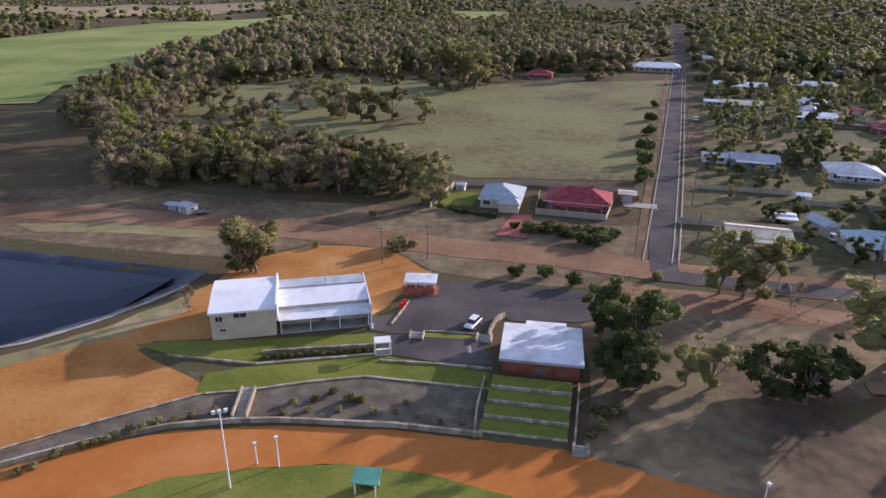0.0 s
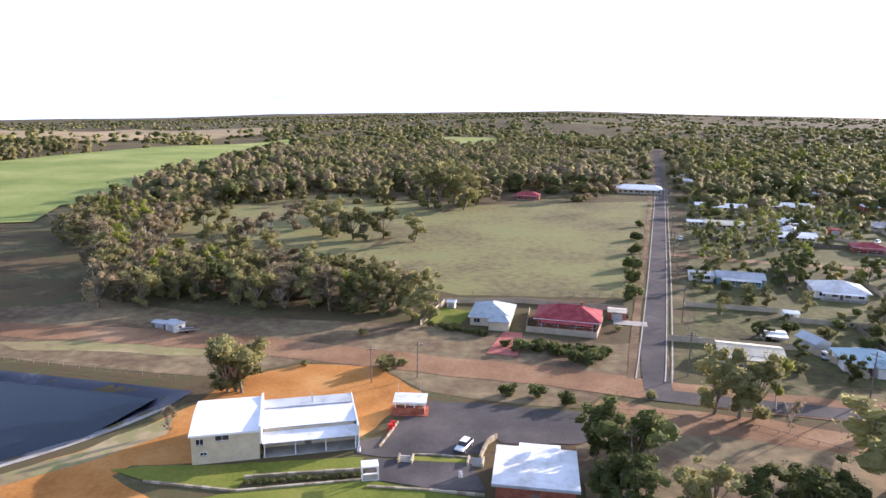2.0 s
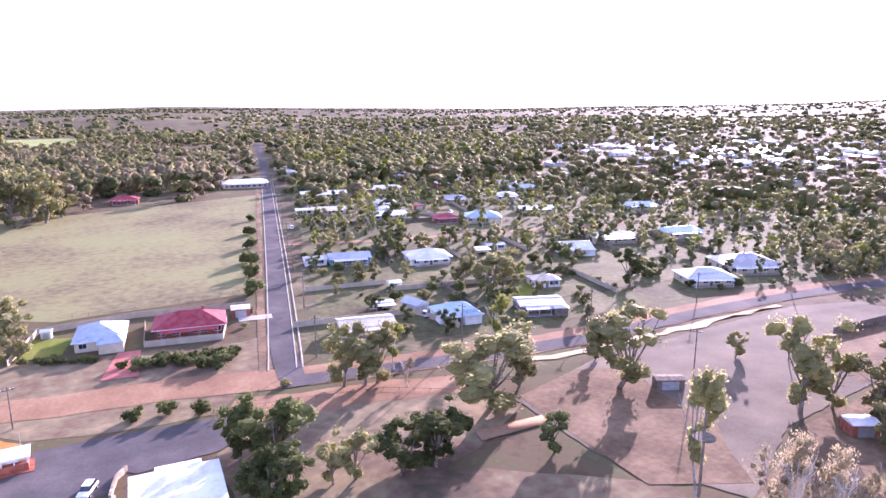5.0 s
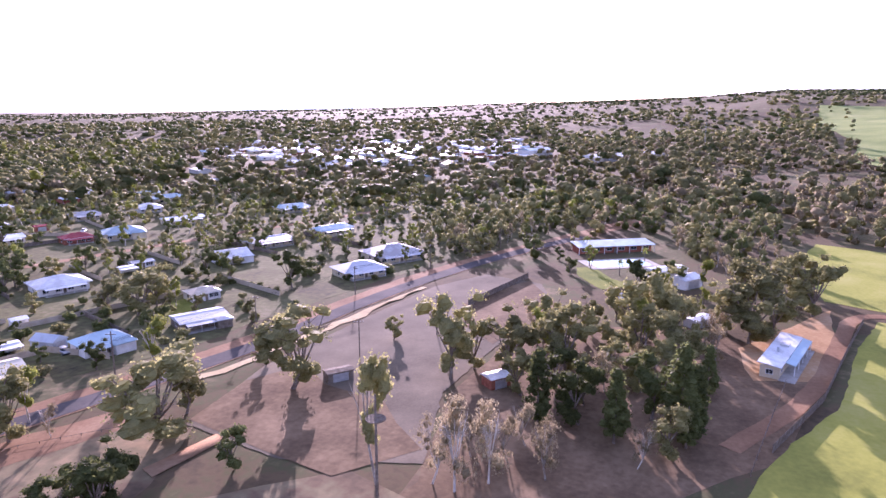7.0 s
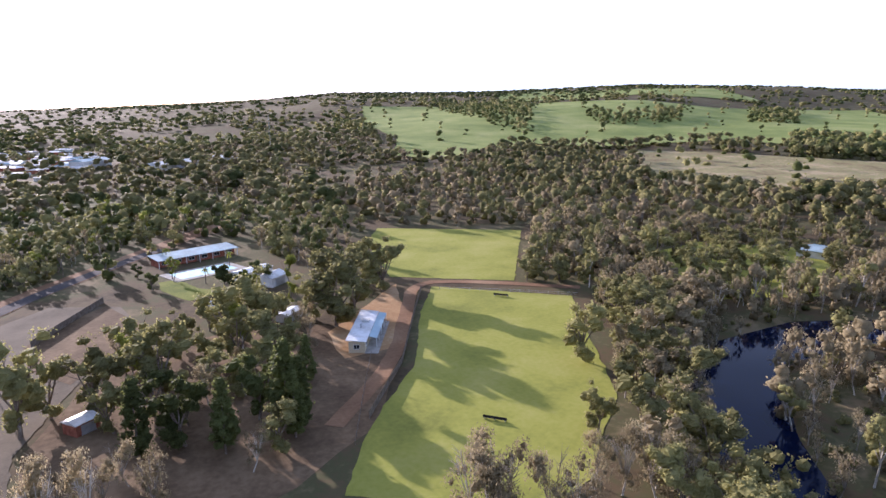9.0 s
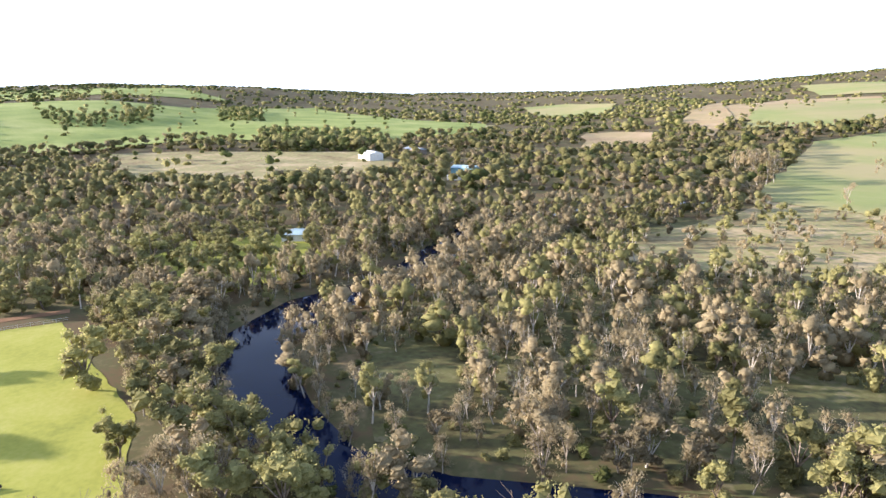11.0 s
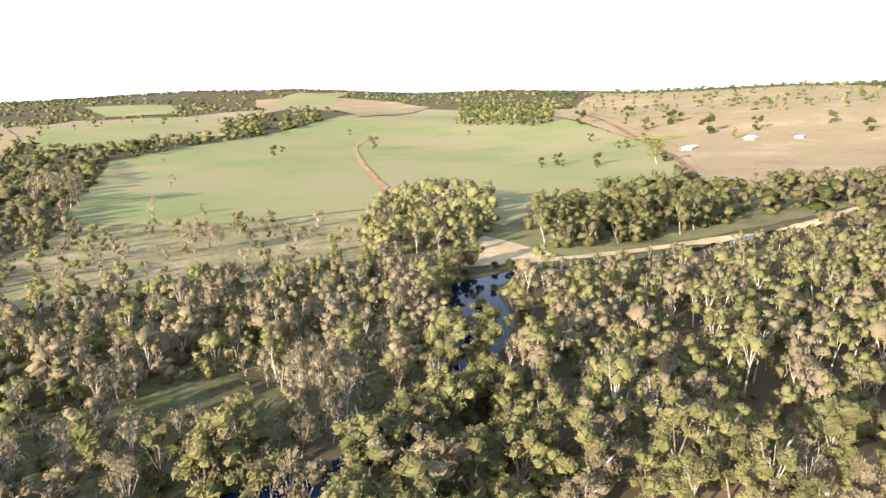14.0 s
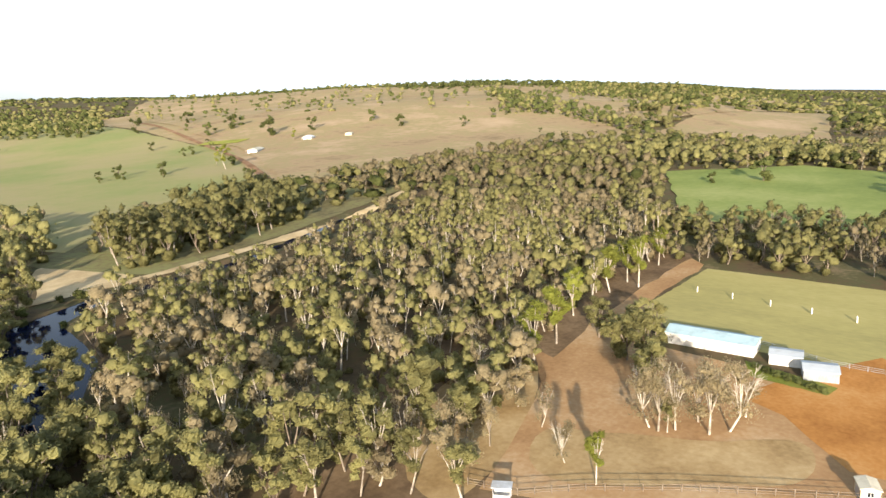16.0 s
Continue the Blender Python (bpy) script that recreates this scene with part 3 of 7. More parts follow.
VALLEY = [
    (HILL_GRASS, [(352, -1375), (219, -1572), (59, -1500), (35, -1111), (168, -967), (260, -947)]),
    (STRAW, [(463, -888), (424, -920), (366, -911), (288, -722), (352, -683)]),
    (HILL_GRASS, [(1086, -1709), (1004, -1824), (812, -1742), (647, -1360), (802, -1347)]),
    (STRAW, [(374, -1042), (459, -1349), (503, -1644), (304, -1060), (270, -850)]),
    (HILL_GRASS, [(-79, -2299), (-208, -2767), (-434, -2999), (-240, -2052)]),
    (STRAW, [(-230, -2120), (-435, -2105), (-484, -1829), (-226, -1424)]),
    (HILL_GRASS, [(476, -2318), (229, -2355), (155, -1733), (335, -1854)]),
]
for mat, poly in VALLEY:
    patch("valley_field", poly, mat, 2.2, "pale dry valley field between dark woods", step=50, wobble=12)
# south: river flats and the farm's hills
patch("river_flat", [(105, -226), (110, -275), (98, -325), (85, -428), (20, -380), (-51, -365), (-95, -340), (-60, -270), (-40, -240), (18, -236), (58, -227)], FLAT_GRASS, 0.07, "tawny dry grass flat beside the river", step=20, wobble=4)
patch("grass_glade", [(120, -110), (150, -160), (160, -230), (120, -320), (40, -310), (-50, -260), (-48, -200), (-30, -130), (5, -106), (40, -90), (80, -78)], GLADE, 0.05, "dim green winter grass among bare trees", step=20, wobble=4)
patch("green_hill", [(150, -820), (-60, -1200), (-420, -1900), (-620, -1500), (-430, -620), (-298, -394), (-186, -376), (-124, -313), (-92, -400), (20, -361), (101, -395)], HILL_GRASS, 0.45, "smooth pale green hill pasture", step=28, wobble=6)
patch("fence_strip", [(-282, -378), (-430, -630), (-640, -1520), (-730, -1420), (-455, -640), (-318, -378)], STRAW, 0.5, "dry tan grass along the farm fence", step=28, wobble=3)
patch("flat_edge", [(112, -385), (20, -345), (-60, -348), (-110, -315), (-105, -425), (20, -380), (104, -412)], FLAT_GRASS, 0.12, "tawny grass at the foot of the hill", step=20, wobble=3)
patch("straw_hill", [(-310, -390), (-450, -640), (-700, -1400), (-1200, -2100), (-1900, -1500), (-1500, -700), (-1000, -420), (-620, -330)], STRAW, 1.4, "dry tan farm hillside", step=28, wobble=8)
ribbon("hill_track", [(-175, -1050), (-136, -922), (-112, -705), (-99, -548), (-92, -439), (-100, -380)], 6.5, TAN_DIRT, 1.0, "orange dirt track up the hill", category="track", wobble=3.5)
patch("farm_paddock", [(-474, -742), (-506, -702), (-478, -690), (-446, -728)], PITCH, 1.9, "small yellow-green farm paddock", step=20, wobble=3)
ribbon("farm_track", [(-250, -330), (-330, -440), (-430, -640), (-600, -1150)], 6.0, RED_DIRT, 1.7, "brown farm track and fence line", category="track", wobble=1.0)
ribbon("causeway", [(-60, -236), (-92, -238), (-117, -236), (-153, -239), (-196, -250), (-227, -256), (-270, -268), (-340, -300)], 6.0, PALE_DIRT, 0.35, "pale sandy track beside the stream", category="track", wobble=1.2)
patch("track_paddock", [(-100, -300), (-122, -238), (-200, -256), (-345, -306), (-300, -400), (-190, -385), (-130, -330)], DRY_GRASS, 0.22, "olive grass under the trackside trees", step=20, wobble=3)
patch("sand_bank", [(-80, -234), (-115, -234), (-125, -300), (-100, -290)], PALE_DIRT, 0.2, "pale sandy bank", wobble=2.0, step=20)
patch("green_field", [(-480, -175), (-558, -101), (-520, -30), (-315, -22), (-310, -105)], PASTURE, 0.6, "bright green paddock behind trees", step=40, wobble=3)
patch("pony_ground", [(-177, -70), (-228, -68), (-226, 10), (-160, 12), (-158, -36), (-163, -58)], TAN_PITCH, 0.08, "flat tan turf ground", category="sports field", step=30, wobble=0.6)
patch("dirt_yard", [(-77, -56), (-100, -62), (-125, -72), (-165, -77), (-240, -78), (-232, -70), (-177, -71), (-150, -58), (-146, -20), (-158, 10), (-120, 20), (-95, 5), (-84, -30)], TAN_DIRT, 0.06, "bare orange dirt yard and track", step=25, wobble=2.0)
patch("wood_floor", [(-48, -62), (-74, -46), (-100, -50), (-160, -68), (-246, -78), (-250, -104), (-160, -106), (-100, -104), (-58, -88)], PARK_EARTH, 0.03, "brown leaf litter under the gums", wobble=2.5, step=20)
patch("wood_edge", [(-64, -60), (-78, -56), (-90, -54), (-104, -62), (-130, -76), (-136, -86), (-112, -88), (-84, -78)], DRY_TAN, 0.055, "dry tan litter at the wood's edge", wobble=2.5, step=20, round_off=2)
patch("straw_strip", [(-83, -48), (-99, -61), (-104, -46), (-114, -28), (-120, -17), (-109, -13), (-98, -24), (-89, -38)], DRY_TAN, 0.1, "dry straw grass strip", wobble=2.5, step=20, round_off=2)

patch("orange_patch", [(-132, -32), (-144, -27), (-168, -12), (-150, 10), (-115, 6), (-113, -11), (-122, -18), (-127, -23)], ORANGE, 0.12, "wheel-worn orange gravel of the yard", step=20, wobble=1.5)
patch("orange_path", [(-134, -82), (-129, -70), (-120, -56), (-112, -42), (-105, -46), (-109, -58), (-117, -70)], TAN_DIRT, 0.12, "bare orange earth path between trees", category="path", wobble=2.2, round_off=2)

patch("ridge_slope", [(-583, -358), (-690, -264), (-705, -183), (-676, -101), (-1327, -205), (-1089, -286), (-1001, -314), (-767, -287), (-761, -366), (-768, -472)], STRAW, 1.0, "dry olive-tan slope below the ridge", step=28, wobble=5)
patch("ridge_paddock", [(-1500, -700), (-1950, -1150), (-2050, -500), (-1500, -200), (-1000, -300), (-700, -335)], STRAW, 1.6, "dry olive paddock on the ridge", step=50, wobble=10)

# water


def make_river():
    v, f = [], []
    for i, p in enumerate(RIVER):
        d = RIVER[min(i + 1, len(RIVER) - 1)] - RIVER[max(i - 1, 0)]
        d = d / np.hypot(*d)
        for s in (-1, 1):
            v.append((p[0] + s * d[1] * (RIVER_W[i] + 3), p[1] - s * d[0] * (RIVER_W[i] + 3), -1.0))
        if i:
            k = 2 * i
            f.append((k - 2, k - 1, k + 1, k))
    return tagged(new("river_water", mesh_from("river_water", v, f, [WATER])), "dark still river water with the sky's blue in its colour", "water", kind="structure")


make_river()
patch("dam_lining", DAM, LINER, 0.12, "black plastic-lined dam with sloping sides", "dam", step=4)
patch("dam_water", [(-112, 143), (-57, 130.5), (-63, 114), (-79, 100), (-146, 91), (-164, 119)], DAM_WATER, 0, "murky blue dam water", "water", z=-0.75)
ribbon("dam_edge", [(-52.5, 125), (-61.5, 111), (-78.5, 96), (-150, 87)], 1.1, CONCRETE, 0.1, "pale worn lip of the dam lining", category="dam", wobble=0.4)

# ---- trees ----
rng = np.random.default_rng(7)


def limb(verts, faces, a, b, ra, rb, sides=5):
    a, b = np.array(a, float), np.array(b, float)
    d = (b - a) / max(1e-6, np.linalg.norm(b - a))
    s = np.cross(d, (0.3, 0.9, 0.1))
    s /= np.linalg.norm(s)
    t = np.cross(d, s)
    base = len(verts)
    for c, r in ((a, ra), (b, rb)):
        for k in range(sides):
            q = 2 * math.pi * k / sides
            verts.append(c + r * (math.cos(q) * s + math.sin(q) * t))
    for k in range(sides):
        faces.append((base + k, base + (k + 1) % sides, base + sides + (k + 1) % sides, base + sides + k))


def skeleton_tree(g, h, spread, forks, lean=0.06, bole=0.35, r0=0.32, twigs=3, sides=5):
    """Trunk and limbs of a tree h high; returns the mesh data and the limb ends."""
    v, f, ends = [], [], []
    p = np.zeros(3)
    q = np.array([g.normal(0, lean) * h, g.normal(0, lean) * h, h * bole])
    limb(v, f, p - (0, 0, 0.3), q, r0 * h / 12, r0 * 0.7 * h / 12, sides + 1)
    a0 = g.uniform(0, 6.28)
    for i in range(forks):
        a = a0 + i * 6.28 / forks + g.normal(0, 0.3)
        out = spread * g.uniform(0.35, 0.75)
        up = h * g.uniform(0.62, 0.85)
        m = q + np.array([math.cos(a) * out * 0.55, math.sin(a) * out * 0.55, (up - q[2]) * 0.5])
        e = np.array([q[0] + math.cos(a) * out, q[1] + math.sin(a) * out, up])
        limb(v, f, q, m, r0 * 0.5 * h / 12, r0 * 0.33 * h / 12, sides)
        limb(v, f, m, e, r0 * 0.33 * h / 12, r0 * 0.14 * h / 12, sides)
        ends += [m * 0.4 + e * 0.6, e]
        for _ in range(twigs):
            b = a + g.normal(0, 0.8)
            w = m + (e - m) * g.uniform(0.1, 0.9)
            t = w + np.array([math.cos(b) * spread * g.uniform(0.2, 0.5), math.sin(b) * spread * g.uniform(0.2, 0.5), h * g.uniform(0.02, 0.16)])
            limb(v, f, w, t, r0 * 0.18 * h / 12, r0 * 0.06 * h / 12, 4)
            ends.append(t)
    if sides < 4:
        return v, f, [q + np.array([0, 0, h * 0.5])]
    top = q + np.array([g.normal(0, 0.1) * spread, g.normal(0, 0.1) * spread, h * 0.5])
    limb(v, f, q, top, r0 * 0.5 * h / 12, r0 * 0.12 * h / 12, sides)
    ends.append(top)
    return v, f, ends


def sprays(g, centres, radii, count, size, flat=0.85, slim=0.6, upright=0.0, mid=None):
    """Rhombic leaf sprays standing off the shells of clumps round the given centres."""
    v, f, soft = [], [], []
    for c, rr in zip(centres, radii):
        for _ in range(count):
            d = g.normal(size=3)
            d /= np.linalg.norm(d)
            if d[2] < -0.5:
                d[2] *= -0.6
            p = np.asarray(c) + d * np.array([rr, rr, rr * flat]) * g.uniform(0.82, 1.3)
            p[2] = max(p[2], 0.3)
            nrm = d * 0.7 + g.normal(0, 0.55, 3)
            nrm /= np.linalg.norm(nrm)
            s = np.cross(nrm, g.normal(size=3) * (1 - upright) + np.cross(nrm, (0, 0, 1)) * upright)
            s /= max(1e-6, np.linalg.norm(s))
            t = np.cross(nrm, s)
            w = size * g.uniform(0.6, 1.3)
            k = len(v)
            v += [p - s * w, p - t * w * slim + nrm * w * 0.12, p + s * w, p + t * w * slim + nrm * w * 0.12]
            f.append((k, k + 1, k + 2, k + 3))
            away = (p - mid) / max(0.1, np.linalg.norm(p - mid))
            q = d * 0.8 + away * 0.4 + g.normal(0, 0.25, 3)
            soft += [q / np.linalg.norm(q)] * 4
    return v, f, soft


def dome(sides=6):
    """A coarse dome, open below, for clumps far off."""
    pts = [(math.cos(6.283 * (k + 0.5 * r) / sides) * w, math.sin(6.283 * (k + 0.5 * r) / sides) * w, z) for r, (w, z) in enumerate(((0.72, -0.62), (1.0, 0.05), (0.6, 0.78))) for k in range(sides)]
    faces = [(r * sides + k, r * sides + (k + 1) % sides, (r + 1) * sides + (k + 1) % sides, (r + 1) * sides + k) for r in range(2) for k in range(sides)]
    faces += [(2 * sides, 2 * sides + 1, 2 * sides + 2, 2 * sides + 3), (2 * sides, 2 * sides + 3, 2 * sides + 4, 2 * sides + 5)]
    return np.array(pts), np.array(faces)


BALL, BALL_FACES = dome()


def clumps(g, centres, radii, flat=0.85, mid=None):
    """Leaf masses: uneven lumps with ragged surfaces, the body of each bough."""
    vs, fs, ns, base = [], [], [], 0
    for c, rr in zip(centres, radii):
        a, b, e = g.normal(size=3), g.normal(size=3), g.normal(size=3)
        turn = g.uniform(0, 6.28)
        ca, sa = math.cos(turn), math.sin(turn)
        ball = BALL @ np.array([[ca, sa, 0], [-sa, ca, 0], [0, 0, 1]])
        k = 1 + 0.18 * np.sin(ball @ a * 2.2 + g.uniform(0, 6)) + 0.14 * np.sin(ball @ b * 4.0 + g.uniform(0, 6)) + g.normal(0, 0.08, len(ball))
        v = np.asarray(c) + ball * k[:, None] * np.array([rr, rr, rr * flat]) * (1 + 0.12 * np.sign(e))
        v[:, 2] = np.maximum(v[:, 2], 0.15)
        out = v - np.asarray(c)
        out /= np.maximum(1e-6, np.linalg.norm(out, axis=1))[:, None]
        away = v - mid
        away /= np.maximum(1e-6, np.linalg.norm(away, axis=1))[:, None]
        n = face_normals(v, BALL_FACES) * 0.3 + out * 0.35 + away * 0.5
        vs.append(v)
        fs.append(BALL_FACES + base)
        ns.append(n / np.linalg.norm(n, axis=1)[:, None])
        base += len(v)
    return np.concatenate(vs), np.concatenate(fs), np.concatenate(ns)


def crown(g, centres, radius, count, size, flat=0.85, slim=0.6, upright=0.0, body=0.8):
    """Lumps of foliage with loose sprays round them."""
    mid = np.mean(np.asarray(centres, float), axis=0) * (1, 1, 0.75)
    radii = [radius * g.uniform(0.65, 1.25) for _ in centres]
    cv, cf, cn = clumps(g, centres, [r * body for r in radii], flat, mid)
    if not count:
        return cv, cf, cn
    sv, sf, sn = sprays(g, centres, radii, count, size, flat, slim, upright, mid)
    return np.concatenate([cv, np.array(sv)]), np.concatenate([cf, np.array(sf) + len(cv)]), np.concatenate([cn, np.array(sn)])


def crown_centres(g, ends, h, spread, n, low=0.14, mid=0.54, half=0.46):
    """Clump centres: some limb ends and a fill of the crown's uneven outline, low boughs included."""
    c = [np.array(e) for e in ends[::2][:n // 3]]
    lobes = g.uniform(0.72, 1.15, 6)
    k = 0
    while len(c) < n:
        a, u = k * 2.4 + g.normal(0, 0.3), low + (0.97 - low) * ((k * 0.618) % 1)
        k += 1
        r = spread * lobes[int(a / 1.05) % 6] * math.sqrt(max(0.04, 1 - ((u - mid) / half) ** 2)) * g.uniform(0.4, 0.95)
        c.append(np.array([math.cos(a) * r, math.sin(a) * r, h * u * 0.93]))
    return c


def face_normals(v, f):
    """Averaged normals at the points of a mesh."""
    n = np.zeros_like(v)
    q = np.cross(v[f[:, 2]] - v[f[:, 0]], v[f[:, 3]] - v[f[:, 1]])
    for k in range(4):
        np.add.at(n, f[:, k], q)
    return n / np.maximum(1e-9, np.linalg.norm(n, axis=1))[:, None]


def set_normals(me, n):
    """Soft shading: leaves take the normals of the clump that they sit on."""
    at = me.attributes.new("custom_normal", "FLOAT_VECTOR", "POINT")
    at.data.foreach_set("vector", np.asarray(n, np.float32).ravel())


def template(kind, seed, lod=1):
    """Arrays for one tree, from finest (0) to far (5): (bark verts, faces), (leaf verts, faces)."""
    g = np.random.default_rng(seed)
    soft = []
    sides = (6, 5, 4, 3, 3, 3)[lod]
    forks, twigs = (6, 5, 3, 0, 0, 0)[lod], (4, 2, 0, 0, 0, 0)[lod]
    if kind == "gum":
        h, sp = 12.0, g.uniform(3.5, 4.5)
        v, f, e = skeleton_tree(g, h, sp, forks, sides=sides, twigs=twigs, bole=0.22, lean=0.04)
        c = crown_centres(g, e, h, sp, (46, 24, 9, 3, 2, 1)[lod], 0.12, 0.54, 0.46)
        lv, lf, soft = crown(g, c, (1.15, 1.4, 1.9, 2.9, 3.3, 4.2)[lod], (36, 26, 18, 9, 3, 0)[lod], (0.2, 0.27, 0.4, 0.7, 1.1, 2)[lod])
    elif kind == "tall":
        h, sp = 16.0, g.uniform(2.8, 3.6)
        v, f, e = skeleton_tree(g, h, sp, forks, bole=0.34, r0=0.2, sides=sides, twigs=twigs)
        c = crown_centres(g, e, h, sp, (28, 18, 8, 3, 2, 1)[lod], 0.36, 0.68, 0.36)
        lv, lf, soft = crown(g, c, (1.15, 1.35, 1.75, 2.5, 2.9, 3.6)[lod], (42, 26, 20, 9, 3, 0)[lod], (0.2, 0.27, 0.4, 0.7, 1.1, 2)[lod])
    elif kind == "bare":
        h, sp = 11.0, g.uniform(2.1, 2.8)
        v, f, e = skeleton_tree(g, h, sp, (8, 7, 4, 2, 0, 0)[lod], bole=0.24, r0=0.17, twigs=(7, 4, 2, 0, 0, 0)[lod], sides=sides)
        c = crown_centres(g, e, h, sp, (22, 14, 7, 3, 2, 1)[lod], 0.2, 0.55, 0.46)
        lv, lf, soft = crown(g, c, (1.0, 1.15, 1.55, 2.1, 2.5, 3.4)[lod], (64, 44, 26, 10, 4, 0)[lod], (0.17, 0.22, 0.36, 0.65, 1.1, 2)[lod], 1.15, (0.36, 0.38, 0.42, 0.5, 0.6, 1)[lod], 0.75, (0.36, 0.4, 0.5, 0.72, 0.86, 1)[lod])
    elif kind == "cone":
        h, n = 13.0, (44, 30, 14, 7, 4, 2)[lod]
        v, f = [], []
        limb(v, f, (0, 0, -0.3), (0, 0, h * 0.96), 0.24, 0.04, 6)
        c = []
        for i in range(n):
            u = (i + 0.5) / n
            a = i * 2.4
            r = 2.5 * (1 - u) ** 0.7 * min(1, 0.45 + u * 2.5) * g.uniform(0.6, 1.0)
            c.append((math.cos(a) * r, math.sin(a) * r, h * (0.1 + 0.84 * u)))
        lv, lf, soft = crown(g, c, (0.9, 1.05, 1.3, 1.6, 2.0, 2.6)[lod], (20, 16, 8, 4, 3, 0)[lod], (0.22, 0.3, 0.55, 0.9, 1.4, 2)[lod], 0.9)
    elif kind == "shrub":
        v, f = [], []
        for i in range(3):
            limb(v, f, (0, 0, -0.1), (math.cos(i * 2.1) * 0.5, math.sin(i * 2.1) * 0.5, 1.0), 0.05, 0.02, 3)
        n = (14, 9, 4, 3, 2, 1)[lod]
        c = [(math.cos(a) * r, math.sin(a) * r, z) for a, r, z in zip(g.uniform(0, 6.28, n), g.uniform(0.1, 0.9, n), g.uniform(0.3, 1.3, n))]
        lv, lf, soft = crown(g, c, (0.55, 0.65, 0.85, 0.9, 0.9, 1.2)[lod], (20, 16, 8, 4, 3, 0)[lod], (0.12, 0.16, 0.3, 0.5, 0.8, 1)[lod], 0.9)
    elif kind == "palm":
        v, f = [], []
        limb(v, f, (0, 0, -0.2), (0.1, 0, 3.4), 0.24, 0.17, 7)
        limb(v, f, (0.1, 0, 3.4), (0.15, 0.05, 6.6), 0.17, 0.14, 7)
        lv, lf = [], []
        for i in range(26):
            a, lift = i * 2.4, g.uniform(-0.5, 1.2)
            p0, dr = np.array([0.15, 0.05, 6.6]), np.array([math.cos(a), math.sin(a), 0])
            side = np.array([-math.sin(a), math.cos(a), 0])
            for k in range(4):
                u0, u1 = k / 4, (k + 1) / 4
                q = [p0 + dr * 2.3 * u + np.array([0, 0, lift * u * 1.6 - 1.7 * u * u]) for u in (u0, u1)]
                w0, w1 = 0.30 * (1 - u0 * 0.8), 0.30 * (1 - u1 * 0.8)
                n = len(lv)
                lv += [q[0] - side * w0, q[0] + side * w0, q[1] + side * w1, q[1] - side * w1]
                lf.append((n, n + 1, n + 2, n + 3))
    bark, leaf = (np.array(v), np.array(f)), (np.array(lv), np.array(lf))
    return (*bark, face_normals(*bark)), (*leaf, np.array(soft) if len(soft) else face_normals(*leaf))


KINDS = {
    "gum": ("eucalyptus_tree", BARK, LEAF_A, "broad olive-green gum tree with an uneven crown", "tree"),
    "dark": ("shade_tree", BARK, LEAF_B, "dense dark green shade tree", "tree"),
    "bright": ("white_gum_tree", PALE_BARK, LEAF_D, "bright yellow-green gum tree with a pale trunk", "tree"),
    "tall": ("white_gum_tree", PALE_BARK, LEAF_A, "tall thin gum tree with a pale trunk", "tree"),
    "bare": ("thin_gum_tree", PALE_BARK, LEAF_C, "thin grey-brown gum tree with bare white limbs", "tree"),
    "brown": ("brown_gum_tree", PALE_BARK, LEAF_C, "full grey-brown gum tree with pale limbs", "tree"),
    "cone": ("pine_tree", BARK, LEAF_B, "tall dark green conical pine tree", "tree"),
    "palm": ("palm_tree", BARK, LEAF_D, "palm tree with arching yellow-green fronds", "tree"),
    "shrub": ("shrub", BARK, LEAF_B, "low rounded dark green shrub", "shrub"),
    "pale_shrub": ("shrub", BARK, LEAF_A, "low straggly olive shrub", "shrub"),
}
SHAPE = {"dark": "gum", "brown": "gum", "bright": "tall", "pale_shrub": "shrub"}
tree_meshes, tree_arrays = {}, {}


def tree_mesh(kind, variant, lod):
    key = (kind, variant, lod)
    if key not in tree_meshes:
        shape = SHAPE.get(kind, kind)
        (bv, bf, _), (lv, lf, ln) = template(shape, 11 + variant * 7 + len(shape), lod)
        _, bark, leaf, _, _ = KINDS[kind]
        crown = mesh_from(kind + "_crown", lv, lf, [leaf])
        set_normals(crown, ln)
        tree_meshes[key] = (mesh_from(kind + "_trunk", bv, bf, [bark], smooth_faces=True), crown)
    return tree_meshes[key]


planted = []


def tree(kind, x, y, size=1.0, group="", turn=None, wide=1.0, lod=0):
    """One tree as a thing: an empty at its foot, trunk and crown under it."""
    name, _, _, label, category = KINDS[kind]
    variant = int(rng.integers(0, 3))
    t, c = tree_mesh(kind, variant, lod)
    ob = new(name)
    ob.empty_display_size = 0.5
    a = rng.uniform(0, 6.28) if turn is None else turn
    ob.matrix_world = Matrix.LocRotScale((x, y, ground_z(x, y)), Euler((0, 0, a)), (size * wide, size * wide, size))
    for nm, me in (("trunk", t), ("crown", c)):
        o = new(nm, me)
        o.parent = ob
    planted.append((x, y))
    return tagged(ob, label, category, group or category + "s")


